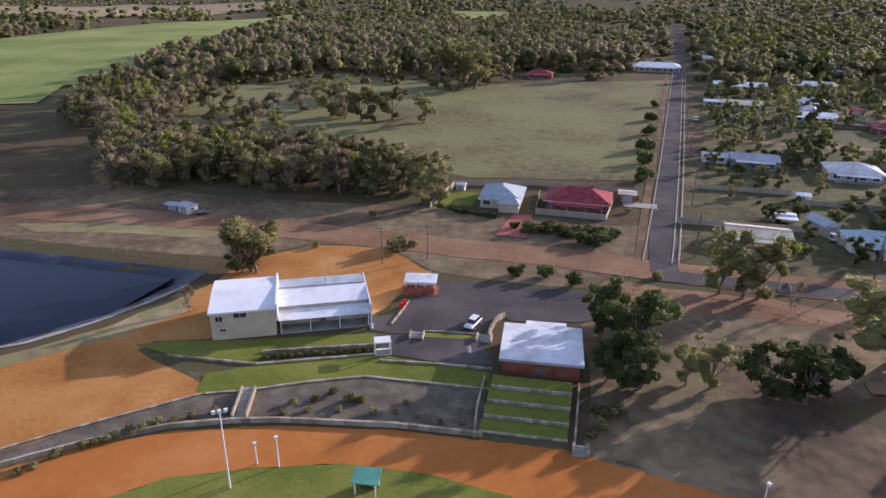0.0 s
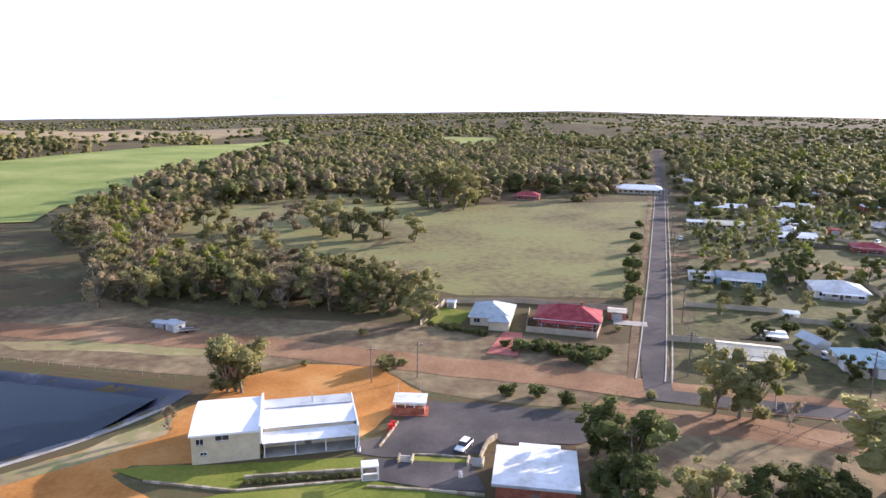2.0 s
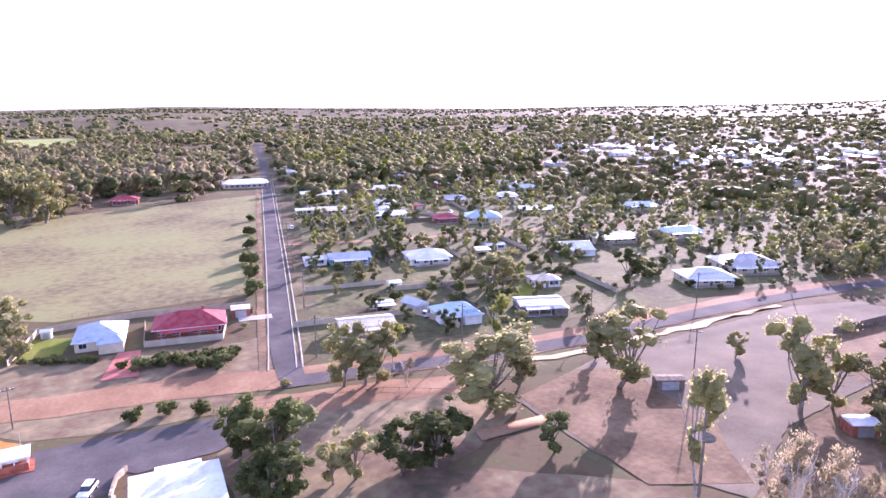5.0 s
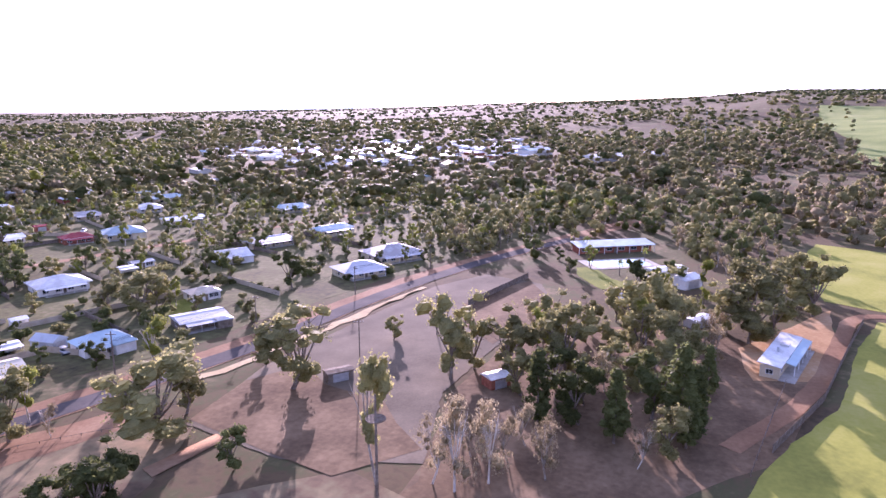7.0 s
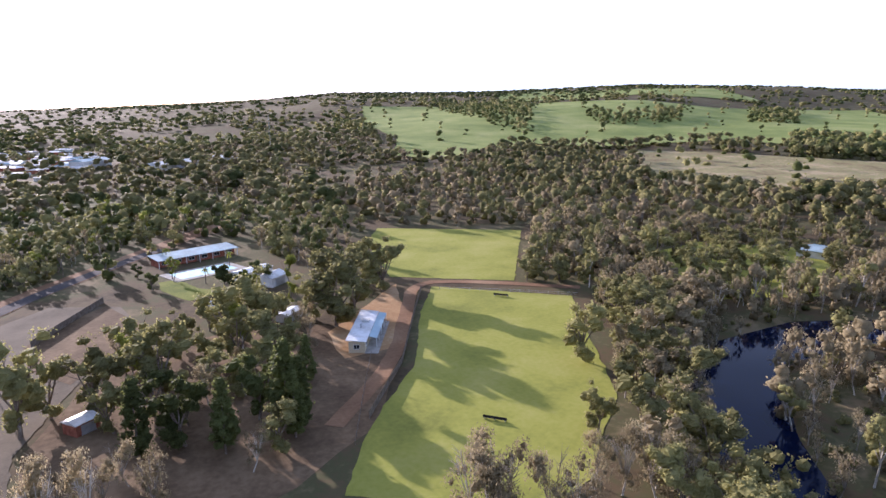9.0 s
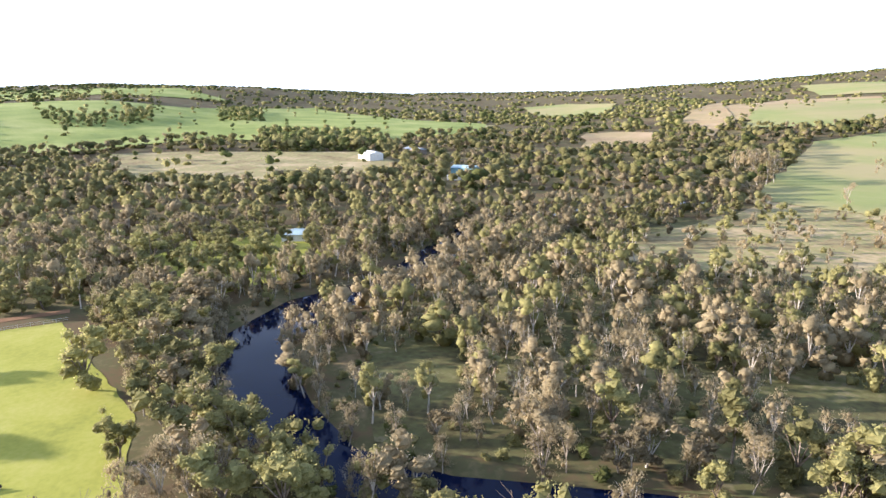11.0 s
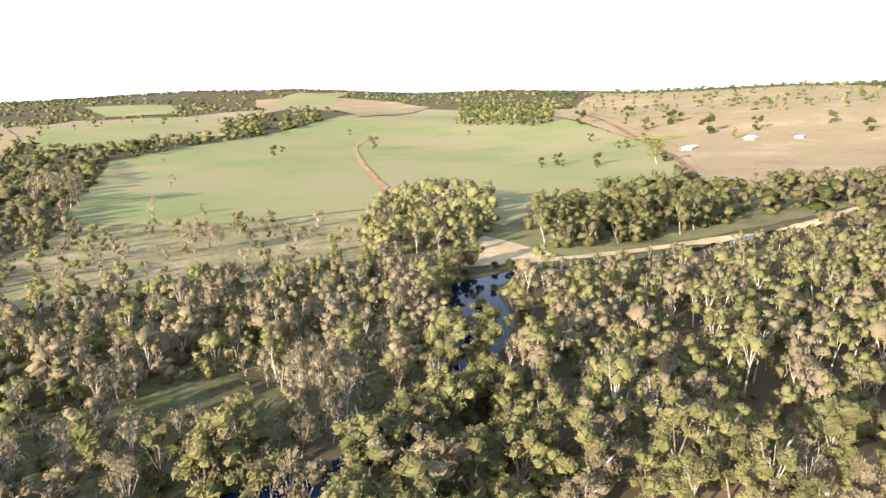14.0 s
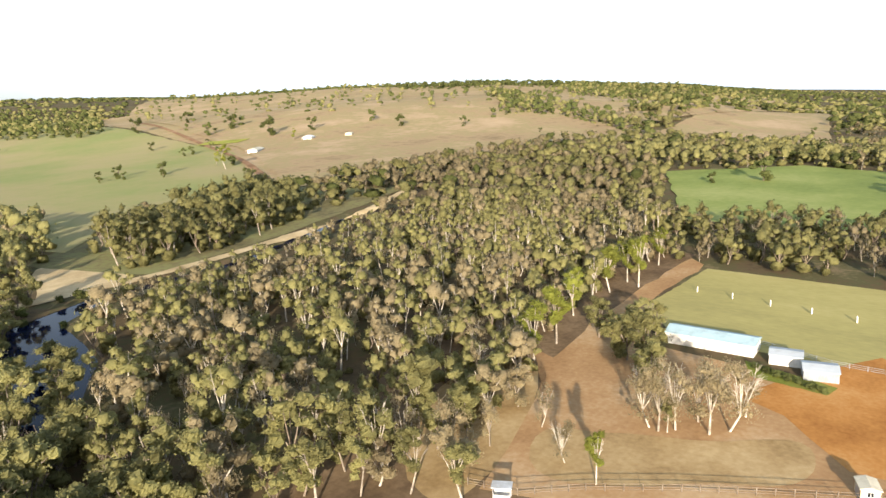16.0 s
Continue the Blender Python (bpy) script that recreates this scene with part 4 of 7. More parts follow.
def wood(name, label, spots, kinds, lod, wide=1.0):
    """Many trees past counting as one mesh: spots of (x, y, size)."""
    chunks_v, chunks_n, chunks_f, mats, idx = [], [], [], [], []
    mat_of = {}
    base = 0
    names = [k for k, _ in kinds]
    share = np.cumsum([w for _, w in kinds])
    zs = height(np.array([s[0] for s in spots]), np.array([s[1] for s in spots]))
    for (x, y, s), z in zip(spots, zs):
        kind = names[int(np.searchsorted(share, rng.random() * share[-1]))]
        var = int(rng.integers(0, 3))
        fine = 1 if lod == 2 and math.hypot(x, y) < 150 else 3 if lod == 2 and math.hypot(x, y) > 340 else 5 if lod == 4 and math.hypot(x, y) > 1700 else lod
        key = (kind, var, fine)
        if key not in tree_arrays:
            shape = SHAPE.get(kind, kind)
            tree_arrays[key] = template(shape, 31 + var * 5 + len(shape), fine)
        a = rng.uniform(0, 6.28)
        k = wide * rng.uniform(0.78, 1.12)
        ca, sa = math.cos(a) * s * k, math.sin(a) * s * k
        for (v, f, nv), m in zip(tree_arrays[key], KINDS[kind][1:3]):
            if m.name not in mat_of:
                mat_of[m.name] = len(mats)
                mats.append(m)
            w = np.empty_like(v)
            w[:, 0], w[:, 1], w[:, 2] = v[:, 0] * ca - v[:, 1] * sa + x, v[:, 0] * sa + v[:, 1] * ca + y, v[:, 2] * s + z
            t = np.empty_like(v)
            t[:, 0], t[:, 1], t[:, 2] = (nv[:, 0] * ca - nv[:, 1] * sa) / s, (nv[:, 0] * sa + nv[:, 1] * ca) / s, nv[:, 2]
            chunks_n.append(t)
            chunks_v.append(w)
            chunks_f.append(f + base)
            idx.append(np.full(len(f), mat_of[m.name], np.int32))
            base += len(v)
    v, f, idx = np.concatenate(chunks_v), np.concatenate(chunks_f), np.concatenate(idx)
    me = bpy.data.meshes.new(name)
    me.vertices.add(len(v))
    me.vertices.foreach_set("co", v.astype(np.float32).ravel())
    me.loops.add(len(f) * 4)
    me.loops.foreach_set("vertex_index", f.ravel().astype(np.int32))
    me.polygons.add(len(f))
    me.polygons.foreach_set("loop_start", np.arange(0, len(f) * 4, 4, dtype=np.int32))
    for m in mats:
        me.materials.append(m)
    me.polygons.foreach_set("material_index", idx)
    me.update(calc_edges=True)
    set_normals(me, np.concatenate(chunks_n))
    return tagged(new(name, me), label, "woodland", kind="stuff")


def scatter(poly, gap, avoid=(), jitter=0.45, thin=0.0, overhang=0.6):
    """Spots inside a polygon on a jittered grid, clear of the polygons to avoid and of the river."""
    xs, ys = [p[0] for p in poly], [p[1] for p in poly]
    gx, gy = np.meshgrid(np.arange(min(xs), max(xs), gap), np.arange(min(ys), max(ys), gap))
    x = gx.ravel() + rng.uniform(-jitter, jitter, gx.size) * gap
    y = gy.ravel() + rng.uniform(-jitter, jitter, gx.size) * gap
    ok = inside(poly, x, y) & (river_gap(x, y) > overhang)
    for p in avoid:
        ok &= ~inside(p, x, y)
    if thin:
        ok &= np.array([noise.noise((a / 38, b / 38, 5)) for a, b in zip(x, y)]) > -thin
    return list(zip(x[ok], y[ok]))


def pick(mix):
    r = rng.random() * sum(w for _, w in mix)
    for k, w in mix:
        r -= w
        if r <= 0:
            return k
    return mix[-1][0]


# ---- building blocks ----
def box(bm, x0, y0, z0, x1, y1, z1):
    c = [bm.verts.new(p) for p in ((x0, y0, z0), (x1, y0, z0), (x1, y1, z0), (x0, y1, z0), (x0, y0, z1), (x1, y0, z1), (x1, y1, z1), (x0, y1, z1))]
    for f in ((3, 2, 1, 0), (4, 5, 6, 7), (0, 1, 5, 4), (1, 2, 6, 5), (2, 3, 7, 6), (3, 0, 4, 7)):
        bm.faces.new([c[i] for i in f])


def boxes(*dims):
    bm = bmesh.new()
    for d in dims:
        box(bm, *d)
    return bm


def tube(bm, a, b, ra, rb=None, sides=8):
    v, f = [], []
    limb(v, f, a, b, ra, ra if rb is None else rb, sides)
    k = [bm.verts.new(p) for p in v]
    for q in f:
        bm.faces.new([k[i] for i in q])
    bm.faces.new(k[:sides][::-1])
    bm.faces.new(k[sides:])


def part(name, bm, material, parent, label="", at=None, bevel=0.0):
    """One mesh under a thing or a part."""
    if bevel:
        bmesh.ops.bevel(bm, geom=bm.edges[:], offset=bevel, segments=1, affect="EDGES")
    me = bpy.data.meshes.new(name)
    bm.to_mesh(me)
    bm.free()
    me.materials.append(material)
    o = new(name, me)
    o.parent = parent
    if at is not None:
        o.matrix_local = at
    return tagged(o, label)


def thing(name, x, y, rot, label, category, group="", z=None):
    ob = new(name)
    ob.empty_display_size = 0.5
    ob.matrix_world = pose(x, y, ground_z(x, y) if z is None else z, 0, 0, rot)
    return tagged(ob, label, category, group)


def hip_roof(w, d, h, rise, eave, hip=1.0, thick=0.16):
    """A hipped (hip=1) or gabled (hip=0) roof with the ridge along the longer side."""
    bm = bmesh.new()
    a, b = w / 2 + eave, d / 2 + eave
    z0, z1 = h - 0.02, h + rise
    if w >= d:
        r = max(0.2, a - b * hip) if hip else a
        ridge = [(-r, 0, z1), (r, 0, z1)]
    else:
        r = max(0.2, b - a * hip) if hip else b
        ridge = [(0, -r, z1), (0, r, z1)]
    eaves = [(-a, -b, z0), (a, -b, z0), (a, b, z0), (-a, b, z0)]
    lo = [(p[0], p[1], p[2] - thick) for p in eaves]
    e, q, k = [bm.verts.new(p) for p in eaves], [bm.verts.new(p) for p in ridge], [bm.verts.new(p) for p in lo]
    if w >= d:
        bm.faces.new((e[0], e[1], q[1], q[0]))
        bm.faces.new((e[1], e[2], q[1]))
        bm.faces.new((e[2], e[3], q[0], q[1]))
        bm.faces.new((e[3], e[0], q[0]))
    else:
        bm.faces.new((e[0], e[1], q[0]))
        bm.faces.new((e[1], e[2], q[1], q[0]))
        bm.faces.new((e[2], e[3], q[1]))
        bm.faces.new((e[3], e[0], q[0], q[1]))
    for i in range(4):
        j = (i + 1) % 4
        bm.faces.new((k[i], k[j], e[j], e[i]))
    bm.faces.new(k[::-1])
    return bm


def slope_roof(x0, x1, y0, y1, z0, z1, thick=0.14):
    """A single-pitch roof: z0 high at y0, z1 at y1."""
    bm = bmesh.new()
    up = [bm.verts.new(p) for p in ((x0, y0, z0), (x1, y0, z0), (x1, y1, z1), (x0, y1, z1))]
    lo = [bm.verts.new((v.co.x, v.co.y, v.co.z - thick)) for v in up]
    bm.faces.new(up)
    bm.faces.new(lo[::-1])
    for i in range(4):
        j = (i + 1) % 4
        bm.faces.new((lo[i], lo[j], up[j], up[i]))
    return bm


def window(parent, x, y, z, w, h, side="front", frame_mat=None):
    """A window set on a wall: a frame that stands proud, a sill and a dark pane."""
    turn = {"front": 0, "right": 90, "back": 180, "left": -90}[side]
    m = pose(x, y, z, 0, 0, turn)
    t = 0.07
    fr = part("window", boxes((-w / 2 - t, -0.05, -h / 2 - t, w / 2 + t, 0.02, -h / 2), (-w / 2 - t, -0.05, h / 2, w / 2 + t, 0.02, h / 2 + t), (-w / 2 - t, -0.05, -h / 2, -w / 2, 0.02, h / 2), (w / 2, -0.05, -h / 2, w / 2 + t, 0.02, h / 2), (-0.03, -0.045, -h / 2, 0.03, 0.02, h / 2)), frame_mat or WHITE_PAINT, parent, at=m)
    part("pane", boxes((-w / 2, -0.02, -h / 2, w / 2, 0.01, h / 2)), GLASS, fr)
    part("sill", boxes((-w / 2 - 0.1, -0.14, -h / 2 - t - 0.07, w / 2 + 0.1, 0.0, -h / 2 - t - 0.005)), CONCRETE, fr)


def house(x, y, w, d, rot, label, wall=None, roof=None, h=2.7, rise=1.9, eave=0.6, hip=1.0, porch=True, windows=3, chimney=False, wing=0.0, group="town houses", simple=False):
    """A single-storey house: walls, roof, windows, door, and a front porch on posts."""
    ob = thing("house", x, y, rot, label, "house", group)
    wall, roof = wall or WHITE_WALL, roof or WHITE_ROOF
    part("wall", boxes((-w / 2, -d / 2, -0.3, w / 2, d / 2, h)), wall, ob)
    r = part("roof", hip_roof(w, d, h, rise, eave, hip), roof, ob)
    if w >= d:
        part("ridge_cap", boxes((-(w / 2 + eave - (d / 2 + eave) * hip), -0.14, h + rise - 0.03, w / 2 + eave - (d / 2 + eave) * hip, 0.14, h + rise + 0.06)), roof, r)
    if hip == 0:
        for s in (-1, 1):
            bm = bmesh.new()
            q = [bm.verts.new(p) for p in ((s * (w / 2 - 0.01), -d / 2, h - 0.1), (s * (w / 2 - 0.01), d / 2, h - 0.1), (s * (w / 2 - 0.01), 0, h + rise * 0.88))]
            bm.faces.new(q)
            k = bmesh.ops.extrude_face_region(bm, geom=bm.faces[:])
            for g in k["geom"]:
                if isinstance(g, bmesh.types.BMVert):
                    g.co.x -= s * 0.15
            part("gable", bm, wall, ob)
    if simple:
        part("door", boxes((-0.5, -d / 2 - 0.06, 0, 0.5, -d / 2 + 0.02, 2.05)), TIMBER, ob)
        for u in (-w / 3.2, w / 3.2):
            part("window", boxes((u - 1.1, -d / 2 - 0.05, 0.9, u + 1.1, -d / 2 + 0.02, 2.2)), GLASS, ob)
        return ob
    part("gutter", boxes((-w / 2 - eave, -d / 2 - eave - 0.1, h - 0.2, w / 2 + eave, -d / 2 - eave - 0.005, h - 0.06)), WHITE_PAINT, ob)
    dr = part("door", boxes((-0.45, -d / 2 - 0.06, 0, 0.45, -d / 2 + 0.02, 2.05)), TIMBER, ob)
    part("handle", boxes((0.32, -d / 2 - 0.12, 0.98, 0.38, -d / 2 - 0.061, 1.1)), GALV, dr)
    for i in range(windows):
        u = -w / 2 + (i + 0.5) * w / windows
        if abs(u) < 1.2:
            u = 1.7
        window(ob, u, -d / 2, 1.5, min(1.7, w / windows * 0.55), 1.2)
    for s, nm in ((-1, "left"), (1, "right")):
        window(ob, s * w / 2, 0, 1.5, 1.5, 1.1, nm)
    window(ob, -w / 4, d / 2, 1.5, 1.4, 1.1, "back")
    window(ob, w / 4, d / 2, 1.5, 1.4, 1.1, "back")
    if porch:
        p = part("porch_roof", slope_roof(-w * 0.42, w * 0.42, -d / 2 - eave + 0.3, -d / 2 - 2.6, h - 0.08, h - 0.5, 0.08), roof, ob)
        for i in range(4):
            u = -w * 0.4 + i * w * 0.8 / 3
            part("post", boxes((u - 0.05, -d / 2 - 2.5, -0.1, u + 0.05, -d / 2 - 2.4, h - 0.55)), WHITE_PAINT, ob)
        part("porch_floor", boxes((-w * 0.42, -d / 2 - 2.6, -0.1, w * 0.42, -d / 2 - 0.002, 0.12)), CONCRETE, ob)
    if chimney:
        part("chimney", boxes((w * 0.18, 0.2, h + rise * 0.4, w * 0.18 + 0.7, 0.9, h + rise + 0.9)), BRICK, r)
    if wing:
        part("wing_wall", boxes((w / 2 - wing, -d / 2 - 3.2, -0.2, w / 2 - 0.004, -d / 2 - 0.004, h - 0.03)), wall, ob)
        part("wing_roof", hip_roof(wing + 0.0, 3.4, h - 0.02, rise * 0.55, eave * 0.6, 0.8), roof, ob, at=pose(w / 2 - wing / 2, -d / 2 - 1.7, 0))
    return ob


def shed(x, y, w, d, rot, label, wall=None, roof=None, h=2.6, rise=0.5, group="sheds", name="shed", z=None):
    """A small gabled shed with a roller door."""
    ob = thing(name, x, y, rot, label, "shed", group, z)
    wall, roof = wall or ZINC_ROOF, roof or WHITE_ROOF
    part("wall", boxes((-w / 2, -d / 2, -0.3, w / 2, d / 2, h)), wall, ob)
    part("roof", hip_roof(w, d, h, rise, 0.2, 0), roof, ob)
    part("door", boxes((-w * 0.3, -d / 2 - 0.05, 0, w * 0.3, -d / 2 + 0.02, h * 0.82)), GALV, ob)
    window(ob, w / 2, 0, h * 0.6, min(1.2, d * 0.3), 0.7, "right")
    return ob


def power_pole(x, y, rot, h=10.5, lamp=False):
    ob = thing("power_pole", x, y, rot, "weathered timber power pole with a cross-arm and insulators", "pole", "street poles")
    bm = bmesh.new()
    tube(bm, (0, 0, -0.5), (0, 0, h), 0.17, 0.12)
    part("pole", bm, TIMBER, ob)
    part("cross_arm", boxes((-1.15, -0.2, h - 0.75, 1.15, -0.09, h - 0.6)), TIMBER, ob)
    for u in (-1.05, -0.4, 0.4, 1.05):
        bm = bmesh.new()
        tube(bm, (u, -0.145, h - 0.6), (u, -0.145, h - 0.38), 0.06, 0.04, 6)
        part("insulator", bm, WHITE_PAINT, ob)
    if lamp:
        bm = bmesh.new()
        tube(bm, (0, 0, h - 1.6), (1.6, 0, h - 1.1), 0.04)
        a = part("lamp_arm", bm, GALV, ob)
        part("lamp_head", boxes((1.5, -0.12, h - 1.2, 2.1, 0.12, h - 1.06)), GALV, a)
    return ob


def wires(points, h=10.05, sag=0.9, offs=(-1.05, -0.4, 0.4, 1.05), rot=0):
    """The bundle of wires between two poles, each a thin sagging tube."""
    (ax, ay), (bx, by) = points
    az, bz = ground_z(ax, ay), ground_z(bx, by)
    ob = thing("power_line", ax, ay, 0, "dark overhead wires strung between timber poles", "cable", "power lines")
    d = Vector((bx - ax, by - ay)).normalized()
    s = Vector((d.y, -d.x))
    for o in offs:
        bm = bmesh.new()
        last = None
        for i in range(11):
            u = i / 10
            p = (s.x * o + (bx - ax) * u, s.y * o + (by - ay) * u, h + (bz - az) * u - sag * 4 * u * (1 - u))
            if last:
                tube(bm, last, p, 0.02, sides=4)
            last = p
        bmesh.ops.remove_doubles(bm, verts=bm.verts[:], dist=0.006)
        part("wire", bm, BLACK, ob)


def fence(line, h=1.2, gap=3.0, mat=None, rails=3, panel=False, label="wire and post paddock fence", post=0.06):
    """Posts with rails, or with solid sheets between them."""
    ob = thing("fence", line[0][0], line[0][1], 0, label, "fence", "fences")
    mat = mat or TIMBER
    x0, y0 = line[0]
    z0 = ground_z(x0, y0)
    for (ax, ay), (bx, by) in zip(line, line[1:]):
        n = max(1, int(math.hypot(bx - ax, by - ay) / gap))
        rot = math.degrees(math.atan2(by - ay, bx - ax))
        step = math.hypot(bx - ax, by - ay) / n
        for i in range(n):
            px, py = ax + (bx - ax) * i / n, ay + (by - ay) * i / n
            m = pose(px - x0, py - y0, ground_z(px, py) - z0, 0, 0, rot)
            part("post", boxes((-post, -post, -0.3, post, post, h + 0.1)), mat, ob, at=m)
            if panel:
                part("panel", boxes((post, -0.025, 0.03, step - post, 0.025, h)), mat, ob, at=m)
            else:
                for k in range(rails):
                    zz = h * (k + 1) / rails
                    part("rail", boxes((post, -0.02, zz - 0.03, step - post, 0.02, zz + 0.03)), mat, ob, at=m)
    return ob


# ---- west side: hall, pavilion, kiosk, speedway ----
def make_hall():
    ob = thing("hall", -27.5, 112.5, 12.0, "cream two-storey hall with a white metal roof and verandah", "building")
    # tall block
    part("wall", boxes((-14.2, -7.0, -0.4, -3.2, 5.6, 5.4)), CREAM, ob)
    bm = bmesh.new()
    for (y0, y1, z0, z1) in ((-7.3, 0.8, 5.5, 6.1), (0.8, 6.0, 6.1, 5.7)):
        t = slope_roof(-14.5, -2.9, y0, y1, z0, z1)
        me = bpy.data.meshes.new("tmp")
        t.to_mesh(me)
        t.free()
        bm.from_mesh(me)
    part("roof", bm, WHITE_ROOF, ob)
    part("fascia", boxes((-14.5, -7.42, 5.15, -2.9, -7.31, 5.52)), WHITE_PAINT, ob)
    part("parapet", boxes((-3.1, -7.4, 3.0, -2.75, 6.1, 6.25)), WHITE_PAINT, ob)
    for u, z, w, h in ((-12.8, 4.1, 1.2, 1.0), (-9.2, 4.6, 2.2, 1.0), (-12.3, 1.9, 1.0, 0.5)):
        window(ob, u, -7.0, z, w, h)
    window(ob, -14.2, 0, 3.6, 1.8, 1.0, "left")
    # low wing
    part("wing_wall", boxes((-2.74, -3.6, -0.4, 13.2, 6.9, 3.6)), CREAM, ob)
    part("wing_roof", slope_roof(-2.74, 13.6, 2.4, 7.2, 4.8, 4.3), ZINC_ROOF, ob, "grey corrugated wing roof")
    part("wing_roof", slope_roof(-2.74, 13.6, -3.7, 2.4, 3.9, 4.6), WHITE_ROOF, ob)
    part("clerestory", boxes((-2.7, -3.5, 3.0, 13.2, -3.3, 3.75)), GLASS, ob, "dark strip of high windows")
    part("verandah_roof", slope_roof(-2.74, 13.6, -7.0, -3.75, 2.7, 3.25, 0.1), WHITE_ROOF, ob)
    for u in (-2.4, 2.8, 8.0, 13.2):
        part("post", boxes((u - 0.09, -6.9, -0.3, u + 0.09, -6.72, 2.62)), WHITE_PAINT, ob)
    part("verandah_floor", boxes((-2.7, -7.0, -0.3, 13.6, -3.61, 0.14)), CONCRETE, ob)
    for u in (-1.0, 3.0, 7.0, 11.0):
        window(ob, u, -3.6, 1.4, 2.2, 1.3)
    part("end_fin", boxes((13.62, -7.0, -0.3, 13.85, 7.2, 4.5)), WHITE_PAINT, ob)
    dr = part("door", boxes((4.4, -3.68, 0.14, 5.6, -3.58, 2.2)), TIMBER, ob)
    part("handle", boxes((5.4, -3.74, 1.1, 5.46, -3.69, 1.25)), GALV, dr)
    part("flue", boxes((6.0, 4.0, 4.6, 6.25, 4.25, 6.2)), GALV, ob)


make_hall()


def make_pavilion():
    ob = thing("pavilion", 16.9, 97.2, -9.0, "red brick pavilion under a flat white metal roof", "building")
    part("wall", boxes((-6.0, -5.6, -2.0, 6.2, 5.2, 3.3)), BRICK, ob)
    part("roof", slope_roof(-6.6, 6.8, -6.6, 6.0, 3.6, 3.35, 0.22), WHITE_ROOF, ob)
    part("rear_block", boxes((-2.6, 5.2, -0.3, 4.0, 7.4, 3.1)), CREAM, ob)
    part("rear_roof", slope_roof(-2.8, 4.2, 5.9, 7.6, 3.3, 3.2, 0.1), WHITE_ROOF, ob)
    part("fascia", boxes((-6.6, -6.75, 3.2, 6.8, -6.61, 3.62)), ZINC_ROOF, ob)
    part("door", boxes((-0.4, -5.66, -0.1, 0.6, -5.58, 2.0)), TIMBER, ob)
    window(ob, 6.2, 0, 1.7, 1.6, 0.9, "right")


make_pavilion()

for i in range(4):
    # stepped grass terraces below the pavilion, each held by a low limestone edge
    y = 88.5 - i * 3.2
    w = pose(14.2 + i * 0.0 - i * 0.75, y - 0.6, 0, 0, 0, -10)
    ob = new("seating_terrace")
    ob.matrix_world = w
    tagged(ob, "shaded grass terrace with a pale limestone edge", "terrace", "pavilion terraces")
    top = 1.45 - i * 0.4
    part("turf", boxes((-6.2, -1.35, -0.5, 6.2, 1.45, top)), LAWN, ob)
    for k in range(12):
        u = -6.2 + k * 12.4 / 12
        part("edge_block", boxes((u + 0.02, -1.66, -0.5, u + 1.0, -1.37, top + 0.06)), STONE, ob)


def make_kiosk():
    ob = thing("ticket_kiosk", -4.0, 123.5, -4.0, "small red brick kiosk with a white roof on a raised kerb", "kiosk")
    part("plinth", boxes((-3.6, -2.4, -0.2, 3.6, 2.2, 0.2)), BRICK, ob)
    part("wall", boxes((-2.9, -1.6, 0.2, 2.9, 1.6, 1.4)), BRICK, ob)
    for u in (-2.8, -0.9, 0.9, 2.8):
        part("post", boxes((u - 0.1, -1.55, 1.4, u + 0.1, -1.35, 2.7)), WHITE_PAINT, ob)
    part("inner_wall", boxes((-2.7, -0.6, 1.4, 2.7, 1.5, 2.7)), CREAM, ob)
    part("shutter", boxes((-0.2, -0.66, 1.45, 1.4, -0.6, 2.5)), WHITE_PAINT, ob)
    part("roof", slope_roof(-3.3, 3.3, -2.0, 2.0, 2.75, 3.0, 0.16), WHITE_ROOF, ob)
    part("fascia", boxes((-3.3, -2.1, 2.5, 3.3, -2.01, 2.85)), WHITE_PAINT, ob)
    for u in (-2.6, 1.9):
        bm = bmesh.new()
        tube(bm, (u, 1.8, 0), (u, 1.8, 5.4), 0.05, 0.04)
        part("mast", bm, GALV, ob)


make_kiosk()


